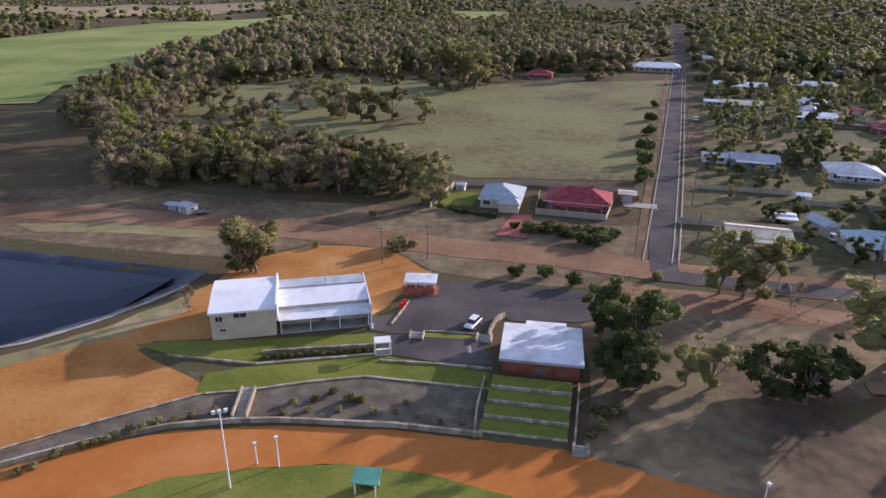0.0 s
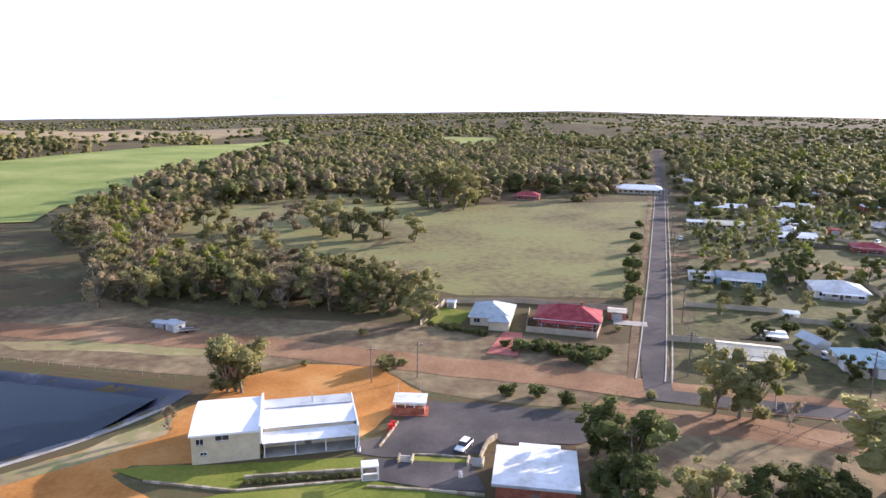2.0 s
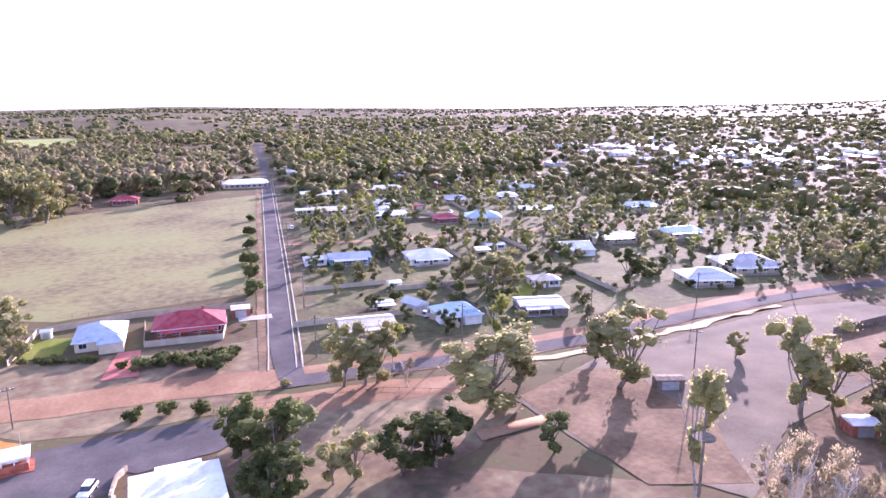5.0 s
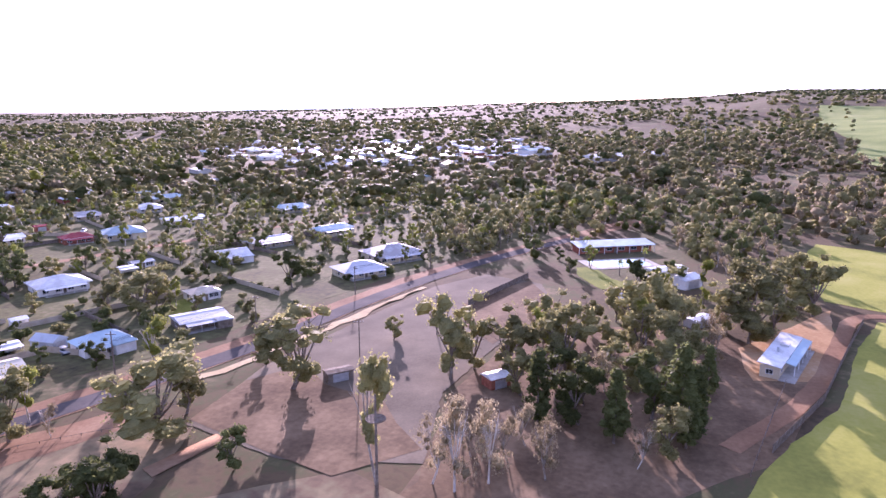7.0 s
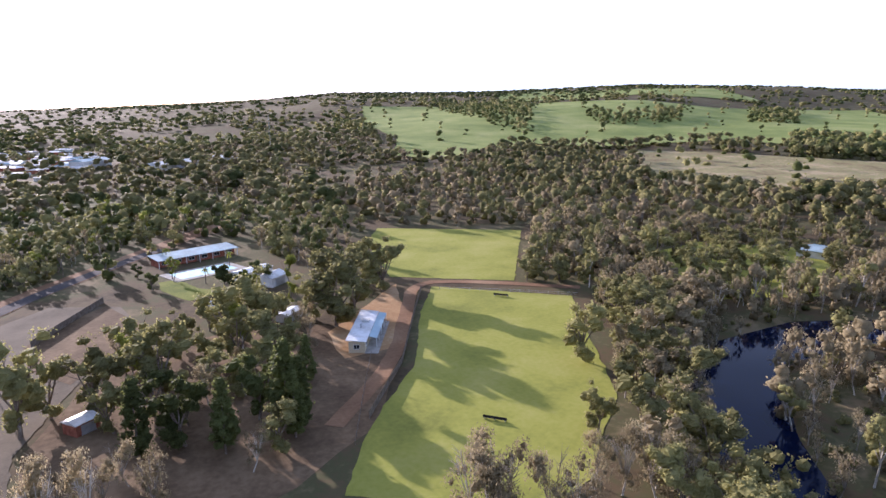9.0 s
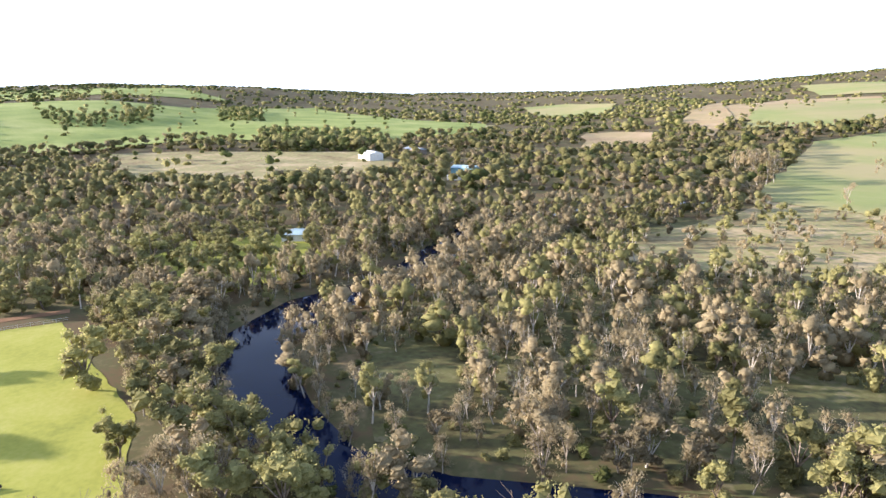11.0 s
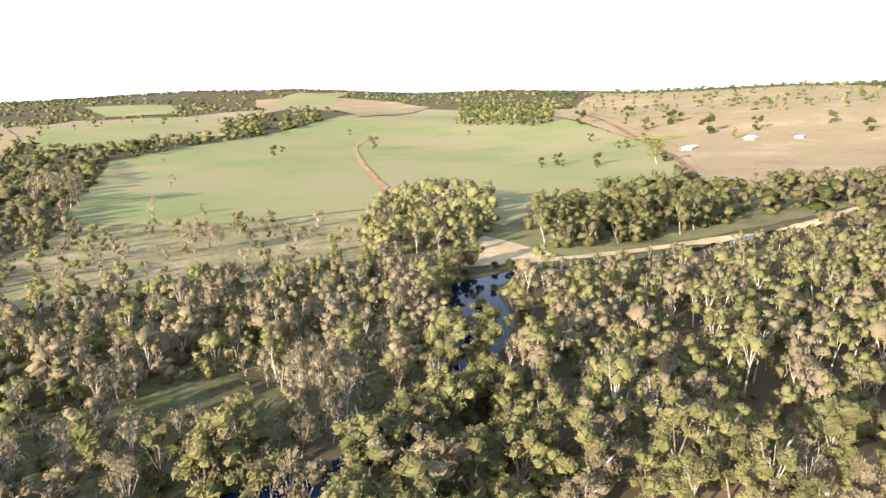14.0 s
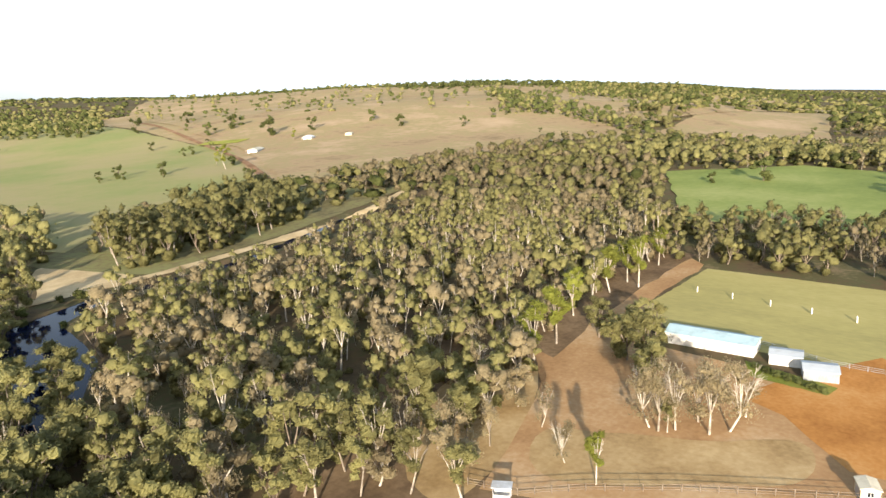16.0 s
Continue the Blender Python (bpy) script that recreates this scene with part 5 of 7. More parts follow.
def make_car(x, y, rot, paint, label):
    ob = thing("car", x, y, rot, label, "car", "parked cars")
    bm = bmesh.new()
    # body: a lofted profile
    prof = [(-2.2, 0.45), (-2.2, 0.85), (-1.3, 0.98), (1.9, 0.98), (2.2, 0.9), (2.25, 0.45)]
    for s in (-0.86, 0.86):
        for px, pz in prof:
            bm.verts.new((px, s, pz))
    bm.verts.ensure_lookup_table()
    n = len(prof)
    bm.faces.new(bm.verts[:n])
    bm.faces.new(bm.verts[n:][::-1])
    for i in range(n):
        j = (i + 1) % n
        bm.faces.new((bm.verts[i], bm.verts[i + n], bm.verts[j + n], bm.verts[j]))
    bmesh.ops.recalc_face_normals(bm, faces=bm.faces[:])
    part("body", bm, paint, ob, bevel=0.06)
    bm = bmesh.new()
    a = [(-1.1, 0.97), (-0.5, 1.55), (1.5, 1.55), (2.05, 0.97)]
    for s, k in ((-1, 0), (1, 0)):
        for px, pz in a:
            bm.verts.new((px, s * (0.8 if pz < 1.2 else 0.64), pz))
    bm.verts.ensure_lookup_table()
    bm.faces.new(bm.verts[:4])
    bm.faces.new(bm.verts[4:][::-1])
    for i in range(4):
        j = (i + 1) % 4
        bm.faces.new((bm.verts[i], bm.verts[i + 4], bm.verts[j + 4], bm.verts[j]))
    bmesh.ops.recalc_face_normals(bm, faces=bm.faces[:])
    part("cabin_glass", bm, GLASS, ob)
    part("roof_panel", boxes((-0.5, -0.66, 1.55, 1.5, 0.66, 1.6)), paint, ob)
    for u in (-1.35, 1.35):
        for s in (-0.86, 0.86):
            bm = bmesh.new()
            tube(bm, (u, s - 0.1, 0.33), (u, s + 0.1, 0.33), 0.33, sides=14)
            wh = part("wheel", bm, BLACK, ob)
            bm = bmesh.new()
            tube(bm, (u, s + math.copysign(0.1, s), 0.33), (u, s + math.copysign(0.12, s), 0.33), 0.2, sides=10)
            part("rim", bm, GALV, wh)
    for s in (-0.6, 0.6):
        part("headlight", boxes((-2.24, s - 0.18, 0.66, -2.19, s + 0.18, 0.8)), WHITE_PAINT, ob)
        part("tail_light", boxes((2.2, s - 0.18, 0.7, 2.27, s + 0.18, 0.84)), RED_PAINT, ob)
    part("bumper", boxes((-2.34, -0.84, 0.36, -2.2, 0.84, 0.56)), BLACK, ob)
    return ob


make_car(6.0, 108.8, 62, WHITE_PAINT, "white parked four-wheel drive on grey asphalt")


def light_pole(x, y, h=12.0, label="tall white floodlight pole beside the track"):
    ob = thing("floodlight_pole", x, y, 20, label, "pole", "floodlight poles")
    bm = bmesh.new()
    tube(bm, (0, 0, -0.3), (0, 0, h), 0.13, 0.08)
    part("pole", bm, WHITE_PAINT, ob)
    b = 0.9 if h > 5 else 0.3
    part("cross_bar", boxes((-b, -0.06, h - 0.1, b, 0.06, h + 0.04)), GALV, ob)
    for u in (-0.7, 0.0, 0.7) if h > 5 else (0.0,):
        part("lamp_head", boxes((u - 0.22, -0.35, h + 0.04, u + 0.22, 0.1, h + 0.4)), WHITE_PAINT, ob)


light_pole(-26.2, 66.3, 11.5)
light_pole(-21.0, 70.3, 4.6, "slim white pole at the track's inner edge")
light_pole(-24.0, 70.8, 3.2, "slim white pole at the track's inner edge")
light_pole(39.5, 63.5, 3.6, "low white floodlight pole beside the track")


def make_shelter():
    ob = thing("shelter", -9.0, 66.0, -8, "small open shelter with a green metal roof on grass", "shelter")
    for u in (-1.3, 1.3):
        for v in (-1.0, 1.0):
            part("post", boxes((u - 0.06, v - 0.06, -0.2, u + 0.06, v + 0.06, 2.3)), WHITE_PAINT, ob)
    part("roof", slope_roof(-1.7, 1.7, -1.4, 1.4, 2.35, 2.6, 0.12), GREEN_ROOF, ob)
    part("back_wall", boxes((-1.24, 0.95, 0, 1.24, 1.05, 1.2)), GREEN_ROOF, ob)
    part("bench", boxes((-1.1, 0.3, 0.4, 1.1, 0.8, 0.48)), TIMBER, ob)
    part("bench_leg", boxes((-0.9, 0.35, 0, -0.8, 0.75, 0.4), ), TIMBER, ob)
    part("bench_leg", boxes((0.8, 0.35, 0, 0.9, 0.75, 0.4)), TIMBER, ob)


make_shelter()


def block_wall(name, line, label, h=0.7, length=1.5, thick=0.4):
    """A low wall of separate limestone blocks."""
    ob = thing(name, line[0][0], line[0][1], 0, label, "wall", "stone walls", z=0)
    x0, y0 = line[0]
    me = None
    k = 0
    for (ax, ay), (bx, by) in zip(line, line[1:]):
        n = max(1, round(math.hypot(bx - ax, by - ay) / length))
        rot = math.degrees(math.atan2(by - ay, bx - ax))
        step = math.hypot(bx - ax, by - ay) / n
        for i in range(n):
            u = (i + 0.5) / n
            if me is None:
                first = part("stone_block", boxes((-length / 2 + 0.02, -thick / 2, -0.3, length / 2 - 0.02, thick / 2, h)), STONE, ob)
                me, o = first.data, first
            else:
                o = new("stone_block", me)
                o.parent = ob
            k += 1
            o.matrix_local = pose(ax + (bx - ax) * u - x0, ay + (by - ay) * u - y0, rng.uniform(-0.03, 0.03), 0, 0, rot + rng.uniform(-1.5, 1.5)) @ Matrix.Diagonal((step / length, 1, 1, 1))


block_wall("track_wall", [(-60, 68.5), (-48, 74.8), (-38, 78.4), (-30, 79.6), (-23, 79.9), (-6, 78.8), (6, 76.8)], "low pale limestone wall along the speedway track", 0.8)
block_wall("terrace_wall", [(-36, 86.6), (-30, 87.4), (-21, 89.9), (-12, 91.6), (-4, 90.2), (8, 88.2)], "low limestone edge of the lawn terrace", 0.3)
block_wall("lawn_wall", [(-46, 97.6), (-30.4, 95.0), (-20, 96.8), (-11, 98.4)], "low limestone edge below the upper lawn", 0.35)
block_wall("lawn_wall", [(-30.2, 98.8), (-20.5, 100.2), (-11, 101.4)], "pale limestone planter edge across the lawn", 0.5)
block_wall("bank_edge", [(-61, 72), (-54, 76.5), (-48, 80), (-42, 83.3), (-36.5, 86.4)], "rough stone edge above the planted bank", 0.35, 1.1)
block_wall("forecourt_wall", [(-10, 96.4), (0, 95.4), (8.6, 94.0)], "low limestone wall below the forecourt", 0.35)
block_wall("terrace_side_wall", [(7.2, 91.5), (5.6, 83.5), (4.8, 76.5)], "limestone side wall of the terraces", 0.6, 1.5, 0.3)
block_wall("terrace_side_wall", [(22.0, 89.5), (19.8, 80.0), (18.3, 73.6)], "limestone side wall of the terraces", 0.6, 1.5, 0.3)


def stairs(x, y, rot, n, w, label, run=0.42, rise=0.17):
    ob = thing("outdoor_stair", x, y, rot, label, "stairs", "outdoor stairs")
    for i in range(n):
        part("step", boxes((-w / 2, i * run, -0.3, w / 2, (i + 1) * run - 0.004, (i + 1) * rise)), CONCRETE, ob)
    for s in (-1, 1):
        part("side_wall", boxes((s * (w / 2 + 0.16) - 0.15, -0.2, -0.3, s * (w / 2 + 0.16) + 0.15, n * run + 0.2, n * rise + 0.25)), STONE, ob)


stairs(-29.0, 80.3, 4, 14, 1.6, "pale concrete steps up the planted bank", 0.5, 0.06)
stairs(-4.3, 103.5, -6, 5, 2.0, "concrete steps between forecourt and car park", 0.4, 0.1)
stairs(7.6, 102.8, -10, 5, 2.2, "concrete steps between forecourt and car park", 0.4, 0.1)
stairs(19.0, 72.6, -10, 4, 1.6, "pale concrete steps down to the track")


def make_wall_box(x, y, rot):
    ob = thing("gate_hut", x, y, rot, "small white open ticket hut beside the lawn", "hut")
    for z in (0.0, 2.4):
        part("slab", boxes((-1.4, -1.1, z, 1.4, 1.1, z + 0.16)), WHITE_PAINT, ob)
    for u in (-1.3, 1.3):
        for v in (-1.0, 1.0):
            part("post", boxes((u - 0.09, v - 0.09, 0.16, u + 0.09, v + 0.09, 2.4)), WHITE_PAINT, ob)
    part("counter", boxes((-1.2, -1.0, 0.16, 1.2, -0.85, 1.1)), CONCRETE, ob)


make_wall_box(-9.8, 99.2, 10)

# small shed and trailer on the waste ground
shed(-68.0, 170.5, 4.0, 3.2, -35, "small grey tin shed on dry ground", WHITE_WALL, ZINC_ROOF, 2.3, 0.5)
shed(-72.5, 173.0, 4.6, 2.4, -20, "low open tin lean-to beside a shed", TIMBER, ZINC_ROOF, 1.6, 0.3)

# ---- the two corner houses ----
house(17.5, 182, 11, 13, -12, "cream brick house with a pale blue-grey hipped roof", CREAM, GREY_ROOF, 2.7, 2.6, 0.6, porch=False, windows=3, wing=5.5, group="corner houses")
house(38.5, 179, 17, 11, -15, "red brick house with a dark red hipped tile roof", BRICK, RED_ROOF, 2.7, 2.8, 0.7, porch=True, windows=5, chimney=True, group="corner houses")
fence([(25.5, 171.5), (43.5, 166.5), (48.5, 180.0)], 1.7, 2.4, FENCE_TAN, panel=True, label="tan sheet-metal yard fence")
fence([(25.5, 171.5), (29.0, 189.0)], 1.7, 2.4, FENCE_TAN, panel=True, label="tan sheet-metal yard fence")
fence([(3, 197), (28, 198), (58, 190), (57, 184)], 1.7, 2.6, FENCE_TAN, panel=True, label="tan sheet-metal back fence")
fence([(-3, 176), (4, 196)], 1.7, 2.4, FENCE_TAN, panel=True, label="tan sheet-metal side fence")
shed(53.5, 184.0, 5.0, 4.4, -15, "open white-roofed carport beside the red-roofed house", BRICK, CREAM_ROOF, 2.4, 0.3)
shed(6.0, 193.0, 2.4, 2.0, -15, "small white garden shed on a lawn", WHITE_WALL, WHITE_ROOF, 2.0, 0.4)

# ---- the town's nearer houses ----
G = -17
house(171, 392, 28, 9, G, "long white-roofed house behind trees", CREAM, WHITE_ROOF, 3.0, 1.2, 0.5, 0, windows=6)
house(148, 333, 18, 8, G, "low cream house with a white metal roof", CREAM, CREAM_ROOF, 2.8, 1.0, 0.5, 0, windows=4)
house(136, 338, 9, 6, G, "small annexe under a white metal roof", CREAM, WHITE_ROOF, 2.6, 0.6, 0.4, 0, porch=False, windows=2)
house(107, 224, 15, 8, G, "grey-roofed weatherboard house with a teal front", TEAL_WALL, ZINC_ROOF, 2.8, 1.3, 0.5, 0, windows=4)
house(95.5, 229, 8, 6, G, "small wing under a grey tin roof", WHITE_WALL, ZINC_ROOF, 2.4, 0.6, 0.4, 0, porch=False, windows=2)
house(166, 302, 20, 9, G, "white house with a long striped front awning", WHITE_WALL, WHITE_ROOF, 3.0, 1.0, 0.5, 0, windows=6)
house(172, 313, 8, 9, G, "arched white-roofed shed house", WHITE_WALL, ZINC_ROOF, 3.0, 1.4, 0.2, 0, porch=False, windows=2)
house(133, 210, 15, 12, G, "house with a broad white hipped metal roof", WHITE_WALL, WHITE_ROOF, 2.8, 2.2, 0.9, 1, windows=4)
house(77, 152, 14, 8, G, "cream fibro house with a faded cream metal roof", CREAM, CREAM_ROOF, 2.8, 1.0, 0.5, 0, windows=4)
house(102.5, 148, 11, 8, -12, "weatherboard house with a blue-grey metal roof", WHITE_WALL, BLUE_ROOF, 2.8, 1.9, 0.6, 0.8, windows=4, wing=5)
house(128, 141, 13, 9, -25, "weathered grey house with patched tin roofs", TIMBER, ZINC_ROOF, 2.6, 0.9, 0.4, 0, windows=3, wing=4)
house(147, 160, 9, 7, -20, "small pale weatherboard house", WHITE_WALL, CREAM_ROOF, 2.6, 1.2, 0.4, 1, porch=False, windows=3)
house(214, 397, 28, 10, G, "long white metal-roofed house", CREAM, WHITE_ROOF, 2.8, 1.3, 0.5, 0.5, windows=6)
house(203, 268, 17, 11, -30, "cream house with a pale blue-green hipped roof", CREAM, BLUE_ROOF, 3.2, 2.2, 0.7, 1, windows=4, wing=6)
house(243, 274, 20, 8, -25, "low house with a white metal roof", CREAM, WHITE_ROOF, 2.8, 0.9, 0.5, 0, windows=4)
house(167, 212, 8, 4, G, "small white caravan annexe with a tin roof", WHITE_WALL, ZINC_ROOF, 2.3, 0.5, 0.3, 0, porch=False, windows=3)
house(190, 190, 13, 9, -25, "house with a bright white gabled roof", WHITE_WALL, WHITE_ROOF, 2.8, 1.8, 0.6, 0, windows=3, wing=5)
house(220, 197, 20, 10, -22, "long house with patched grey tin roofs", CREAM, ZINC_ROOF, 2.8, 1.3, 0.5, 0.4, windows=5)
house(254, 188, 18, 9, -18, "house with a pale blue metal roof", CREAM, BLUE_ROOF, 2.9, 1.5, 0.6, 0.4, windows=5)
house(223, 136, 20, 15, -28, "broad house with a grey hipped roof", CREAM, ZINC_ROOF, 2.9, 2.9, 0.9, 1, windows=5)
house(195, 133, 16, 11, -28, "house with a pale grey pyramid roof", CREAM, ZINC_ROOF, 2.8, 2.2, 0.8, 1, windows=4)
house(186, 277, 12, 8, G, "brown-roofed house behind shrubs", BRICK, RED_ROOF, 2.7, 1.6, 0.6, 1, windows=3)
house(186, 340, 12, 9, G, "house with a pale metal roof", WHITE_WALL, WHITE_ROOF, 2.7, 1.6, 0.5, 1, windows=3)
house(228, 330, 14, 9, G, "house with a pale tin roof behind trees", CREAM, ZINC_ROOF, 2.7, 1.4, 0.5, 0.5, windows=3)
house(262, 322, 13, 11, -30, "house with a white hipped roof", WHITE_WALL, WHITE_ROOF, 2.8, 2.0, 0.6, 1, windows=3)
house(300, 250, 18, 10, -25, "blue-roofed house among trees", CREAM, BLUE_ROOF, 2.8, 1.5, 0.6, 0.5, windows=4)
shed(104, 184, 4.0, 3.4, G, "small white garden shed", WHITE_WALL, WHITE_ROOF, 2.3, 0.4)
shed(97, 160, 4.4, 7.0, 12, "arched grey-blue tin shed", ZINC_ROOF, ZINC_ROOF, 2.6, 1.3)
shed(196, 318, 6.0, 5.0, G, "small red-brown tin shed in a yard", BRICK, RED_ROOF, 2.5, 0.5)
fence([(62, 165), (95, 158), (99, 140)], 1.7, 2.6, FENCE_TAN, panel=True, label="tan sheet-metal boundary fence")
fence([(78, 196), (104, 190)], 1.5, 2.6, FENCE_TAN, panel=True, label="tan sheet-metal boundary fence")
fence([(179, 318), (190, 300), (192, 290)], 1.6, 2.6, FENCE_TAN, panel=True, label="tan sheet-metal boundary fence")


def make_caravan(x, y, rot, label):
    ob = thing("caravan", x, y, rot, label, "caravan", "caravans")
    bm = boxes((-3.0, -1.15, 0.55, 3.0, 1.15, 2.7))
    part("body", bm, WHITE_PAINT, ob, bevel=0.2)
    for u in (-1.8, 0.0, 1.8):
        window(ob, u, -1.15, 1.9, 0.9, 0.6)
    for s in (-1.0, 1.0):
        bm = bmesh.new()
        tube(bm, (0.2, s - 0.1, 0.34), (0.2, s + 0.1, 0.34), 0.34, sides=12)
        part("wheel", bm, BLACK, ob)
    part("drawbar", boxes((-4.3, -0.08, 0.42, -2.9, 0.08, 0.54)), GALV, ob)
    part("annexe", boxes((-3.0, -4.0, 2.2, 3.0, -1.2, 2.28)), WHITE_ROOF, ob)
    for u in (-2.9, 2.9):
        part("post", boxes((u - 0.04, -3.95, 0, u + 0.04, -3.87, 2.2)), GALV, ob)


make_caravan(90, 166, G, "white caravan with an annexe roof in a yard")
make_caravan(158, 209, G, "white caravan parked on a side lane")
make_car(114, 300, 70, WHITE_PAINT, "white car parked by the roadside")
make_car(96.5, 153.5, 75, GALV, "grey car parked before a tin shed")
make_car(203.0, 296.0, 40, WHITE_PAINT, "white car parked in a dirt yard")
make_car(228.0, 190.0, 10, GALV, "grey car parked by a house")

# school-like building and red house at the top of the paddock
house(146, 470, 30, 16, -14, "long building with a broad white metal roof", CREAM, WHITE_ROOF, 3.4, 2.2, 0.8, 0.6, windows=8, group="far houses")
house(62, 432, 15, 10, -14, "red-roofed brick house below tall trees", BRICK, RED_ROOF, 2.8, 2.0, 0.6, 1, windows=3, group="far houses")

# ---- park, pool and sports fields ----
def make_pool_hall():
    ob = thing("pool_building", 276, 61, -52, "long low pool building with a pale metal roof", "building")
    part("wall", boxes((-16, -3.5, -0.3, 16, 3.5, 3.0)), BRICK, ob)
    part("roof", slope_roof(-17, 17, -5.4, 4.2, 3.1, 4.0, 0.2), BLUE_ROOF, ob)
    for i in range(7):
        u = -16.5 + i * 5.5
        part("post", boxes((u - 0.1, -5.2, -0.2, u + 0.1, -5.0, 3.0)), WHITE_PAINT, ob)
    for i in range(6):
        window(ob, -13.5 + i * 5.4, -3.5, 1.6, 2.4, 1.2)
    part("door", boxes((-0.6, -3.58, 0, 0.6, -3.48, 2.1)), TIMBER, ob)


make_pool_hall()
pool = thing("swimming_pool", 254, 53, -52, "bright blue swimming pool with a pale concrete surround", "pool")
part("surround", boxes((-14, -7.5, -0.1, 14, 7.5, 0.16)), CONCRETE, pool)
part("pool_water", boxes((-11, -5, 0.0, 11, 5, 0.2)), POOL_WATER, pool)
shed(231, 26, 9, 7, -30, "white rendered pump shed with a pale roof", WHITE_WALL, WHITE_ROOF, 3.2, 1.2)
shed(243, 34, 14, 6, -40, "low white change-room block", WHITE_WALL, WHITE_ROOF, 2.8, 0.6)
shed(200, 41, 5, 4.5, -40, "small pale tin shed by the pool fence", ZINC_ROOF, ZINC_ROOF, 2.8, 0.8)
shed(190, 17, 8, 4, -30, "low white-roofed park shelter", WHITE_WALL, WHITE_ROOF, 2.3, 0.4)
shed(127, 51.5, 5.0, 4.0, -35, "red brick public toilet block with a white roof", BRICK, WHITE_ROOF, 2.5, 0.5)


def make_club_shed():
    ob = thing("clubhouse", 170, -4.4, -10.5, "long clubhouse shed with a white and blue metal roof", "building")
    part("wall", boxes((-12, -1.2, -0.3, 12, 2.8, 3.0)), CREAM, ob)
    part("roof", slope_roof(-12.6, 12.6, -1.7, 3.4, 3.15, 3.6, 0.16), WHITE_ROOF, ob)
    part("verandah_roof", slope_roof(-8.0, 12.6, -3.8, -1.75, 2.55, 2.95, 0.1), BLUE_ROOF, ob)
    for i in range(5):
        u = -7.8 + i * 5.05
        part("post", boxes((u - 0.08, -3.7, -0.2, u + 0.08, -3.54, 2.5)), WHITE_PAINT, ob)
    part("porch_floor", boxes((-12.4, -4.6, -0.2, 12.4, -1.21, 0.14)), CONCRETE, ob)
    part("flue", boxes((-3, 0.8, 3.3, -2.5, 1.3, 4.5)), GALV, ob)
    part("roof_vent", boxes((2, -0.4, 3.3, 4.4, 1.6, 3.75)), WHITE_ROOF, ob)
    for i in range(4):
        window(ob, -9.0 + i * 5.4, -1.2, 1.6, 1.8, 1.1)
    window(ob, -12, 0.8, 1.6, 1.4, 1.0, "left")
    part("door", boxes((-0.5, -1.28, 0.14, 0.5, -1.18, 2.15)), TIMBER, ob)


make_club_shed()
fence([(122, -3), (150, -12), (188, -19), (213, -24)], 1.7, 3.0, TIMBER, panel=True, label="long dark timber screen fence beside the sports field")
fence([(112, 0), (140, -3), (157, -5)], 1.1, 3.0, TIMBER, 2, label="low timber rail by the clubhouse")
fence([(212, -30), (204, -52), (196, -72)], 1.0, 3.0, GALV, 2, label="low steel rail fence round the sports field")
fence([(177.5, 81.5), (198, 79), (217.7, 76.7)], 2.0, 2.6, TIMBER, panel=True, label="long dark timber screen by the parking ground")
shed(460, -455, 26, 14, -20, "large white farm shed", WHITE_WALL, WHITE_ROOF, 7.0, 2.0, "farm sheds")
shed(470, -530, 30, 12, -20, "long open farm shed with a grey roof", TIMBER, ZINC_ROOF, 5.0, 1.5, "farm sheds")
shed(320, -420, 20, 11, 10, "teal-blue metal farm shed", TEAL_WALL, BLUE_ROOF, 4.5, 1.6, "farm sheds")
shed(300, -380, 8, 6, 10, "small white farm shed", WHITE_WALL, WHITE_ROOF, 3, 0.8, "farm sheds")
house(229, -181, 13, 9, 35, "pale blue house among riverside trees", WHITE_WALL, BLUE_ROOF, 3.0, 1.8, 0.6, 1, group="riverside houses")

# ---- south-west: pony ground, kennels, yard ----
shed(-157, -45, 20, 7, -88, "long kennel block with a pale blue metal roof", WHITE_WALL, BLUE_ROOF, 2.8, 1.0, "kennels", "kennel_block")
shed(-155, -28.5, 6.5, 5, -80, "small tin kennel shed with a pale roof", WHITE_WALL, ZINC_ROOF, 2.4, 0.5, "kennels", "kennel_block")
shed(-150, -21, 6.5, 5.5, -75, "rusty tin kennel shed", ZINC_ROOF, ZINC_ROOF, 2.4, 0.6, "kennels", "kennel_block")
shed(-107, -7.5, 3.2, 2.6, 20, "tiny cream shed beside the yard fence", CREAM, CREAM_ROOF, 2.2, 0.4)
fence([(-76, -58), (-78, -50), (-85, -42), (-93, -30), (-101, -16), (-108, -3)], 1.3, 2.6, TIMBER, 3, label="grey timber post-and-rail yard fence")
fence([(-158, 10), (-158, -20), (-163, -36)], 1.2, 3.2, GALV, 3, label="steel rail fence along the turf ground")


def make_stand(x, y, rot):
    ob = thing("judges_stand", x, y, rot, "small open stand with a white metal roof behind the yard fence", "stand")
    for u in (-1.3, 1.3):
        for v in (-0.9, 0.9):
            part("post", boxes((u - 0.06, v - 0.06, -0.3, u + 0.06, v + 0.06, 2.3)), GALV, ob)
    part("roof", slope_roof(-1.6, 1.6, -1.2, 1.2, 2.5, 2.32, 0.1), WHITE_ROOF, ob)
    part("counter", boxes((-1.24, -0.88, 0.0, 1.24, -0.78, 1.1)), WHITE_PAINT, ob)
    part("back_wall", boxes((-1.24, 0.78, 0.0, 1.24, 0.86, 1.5)), WHITE_PAINT, ob)


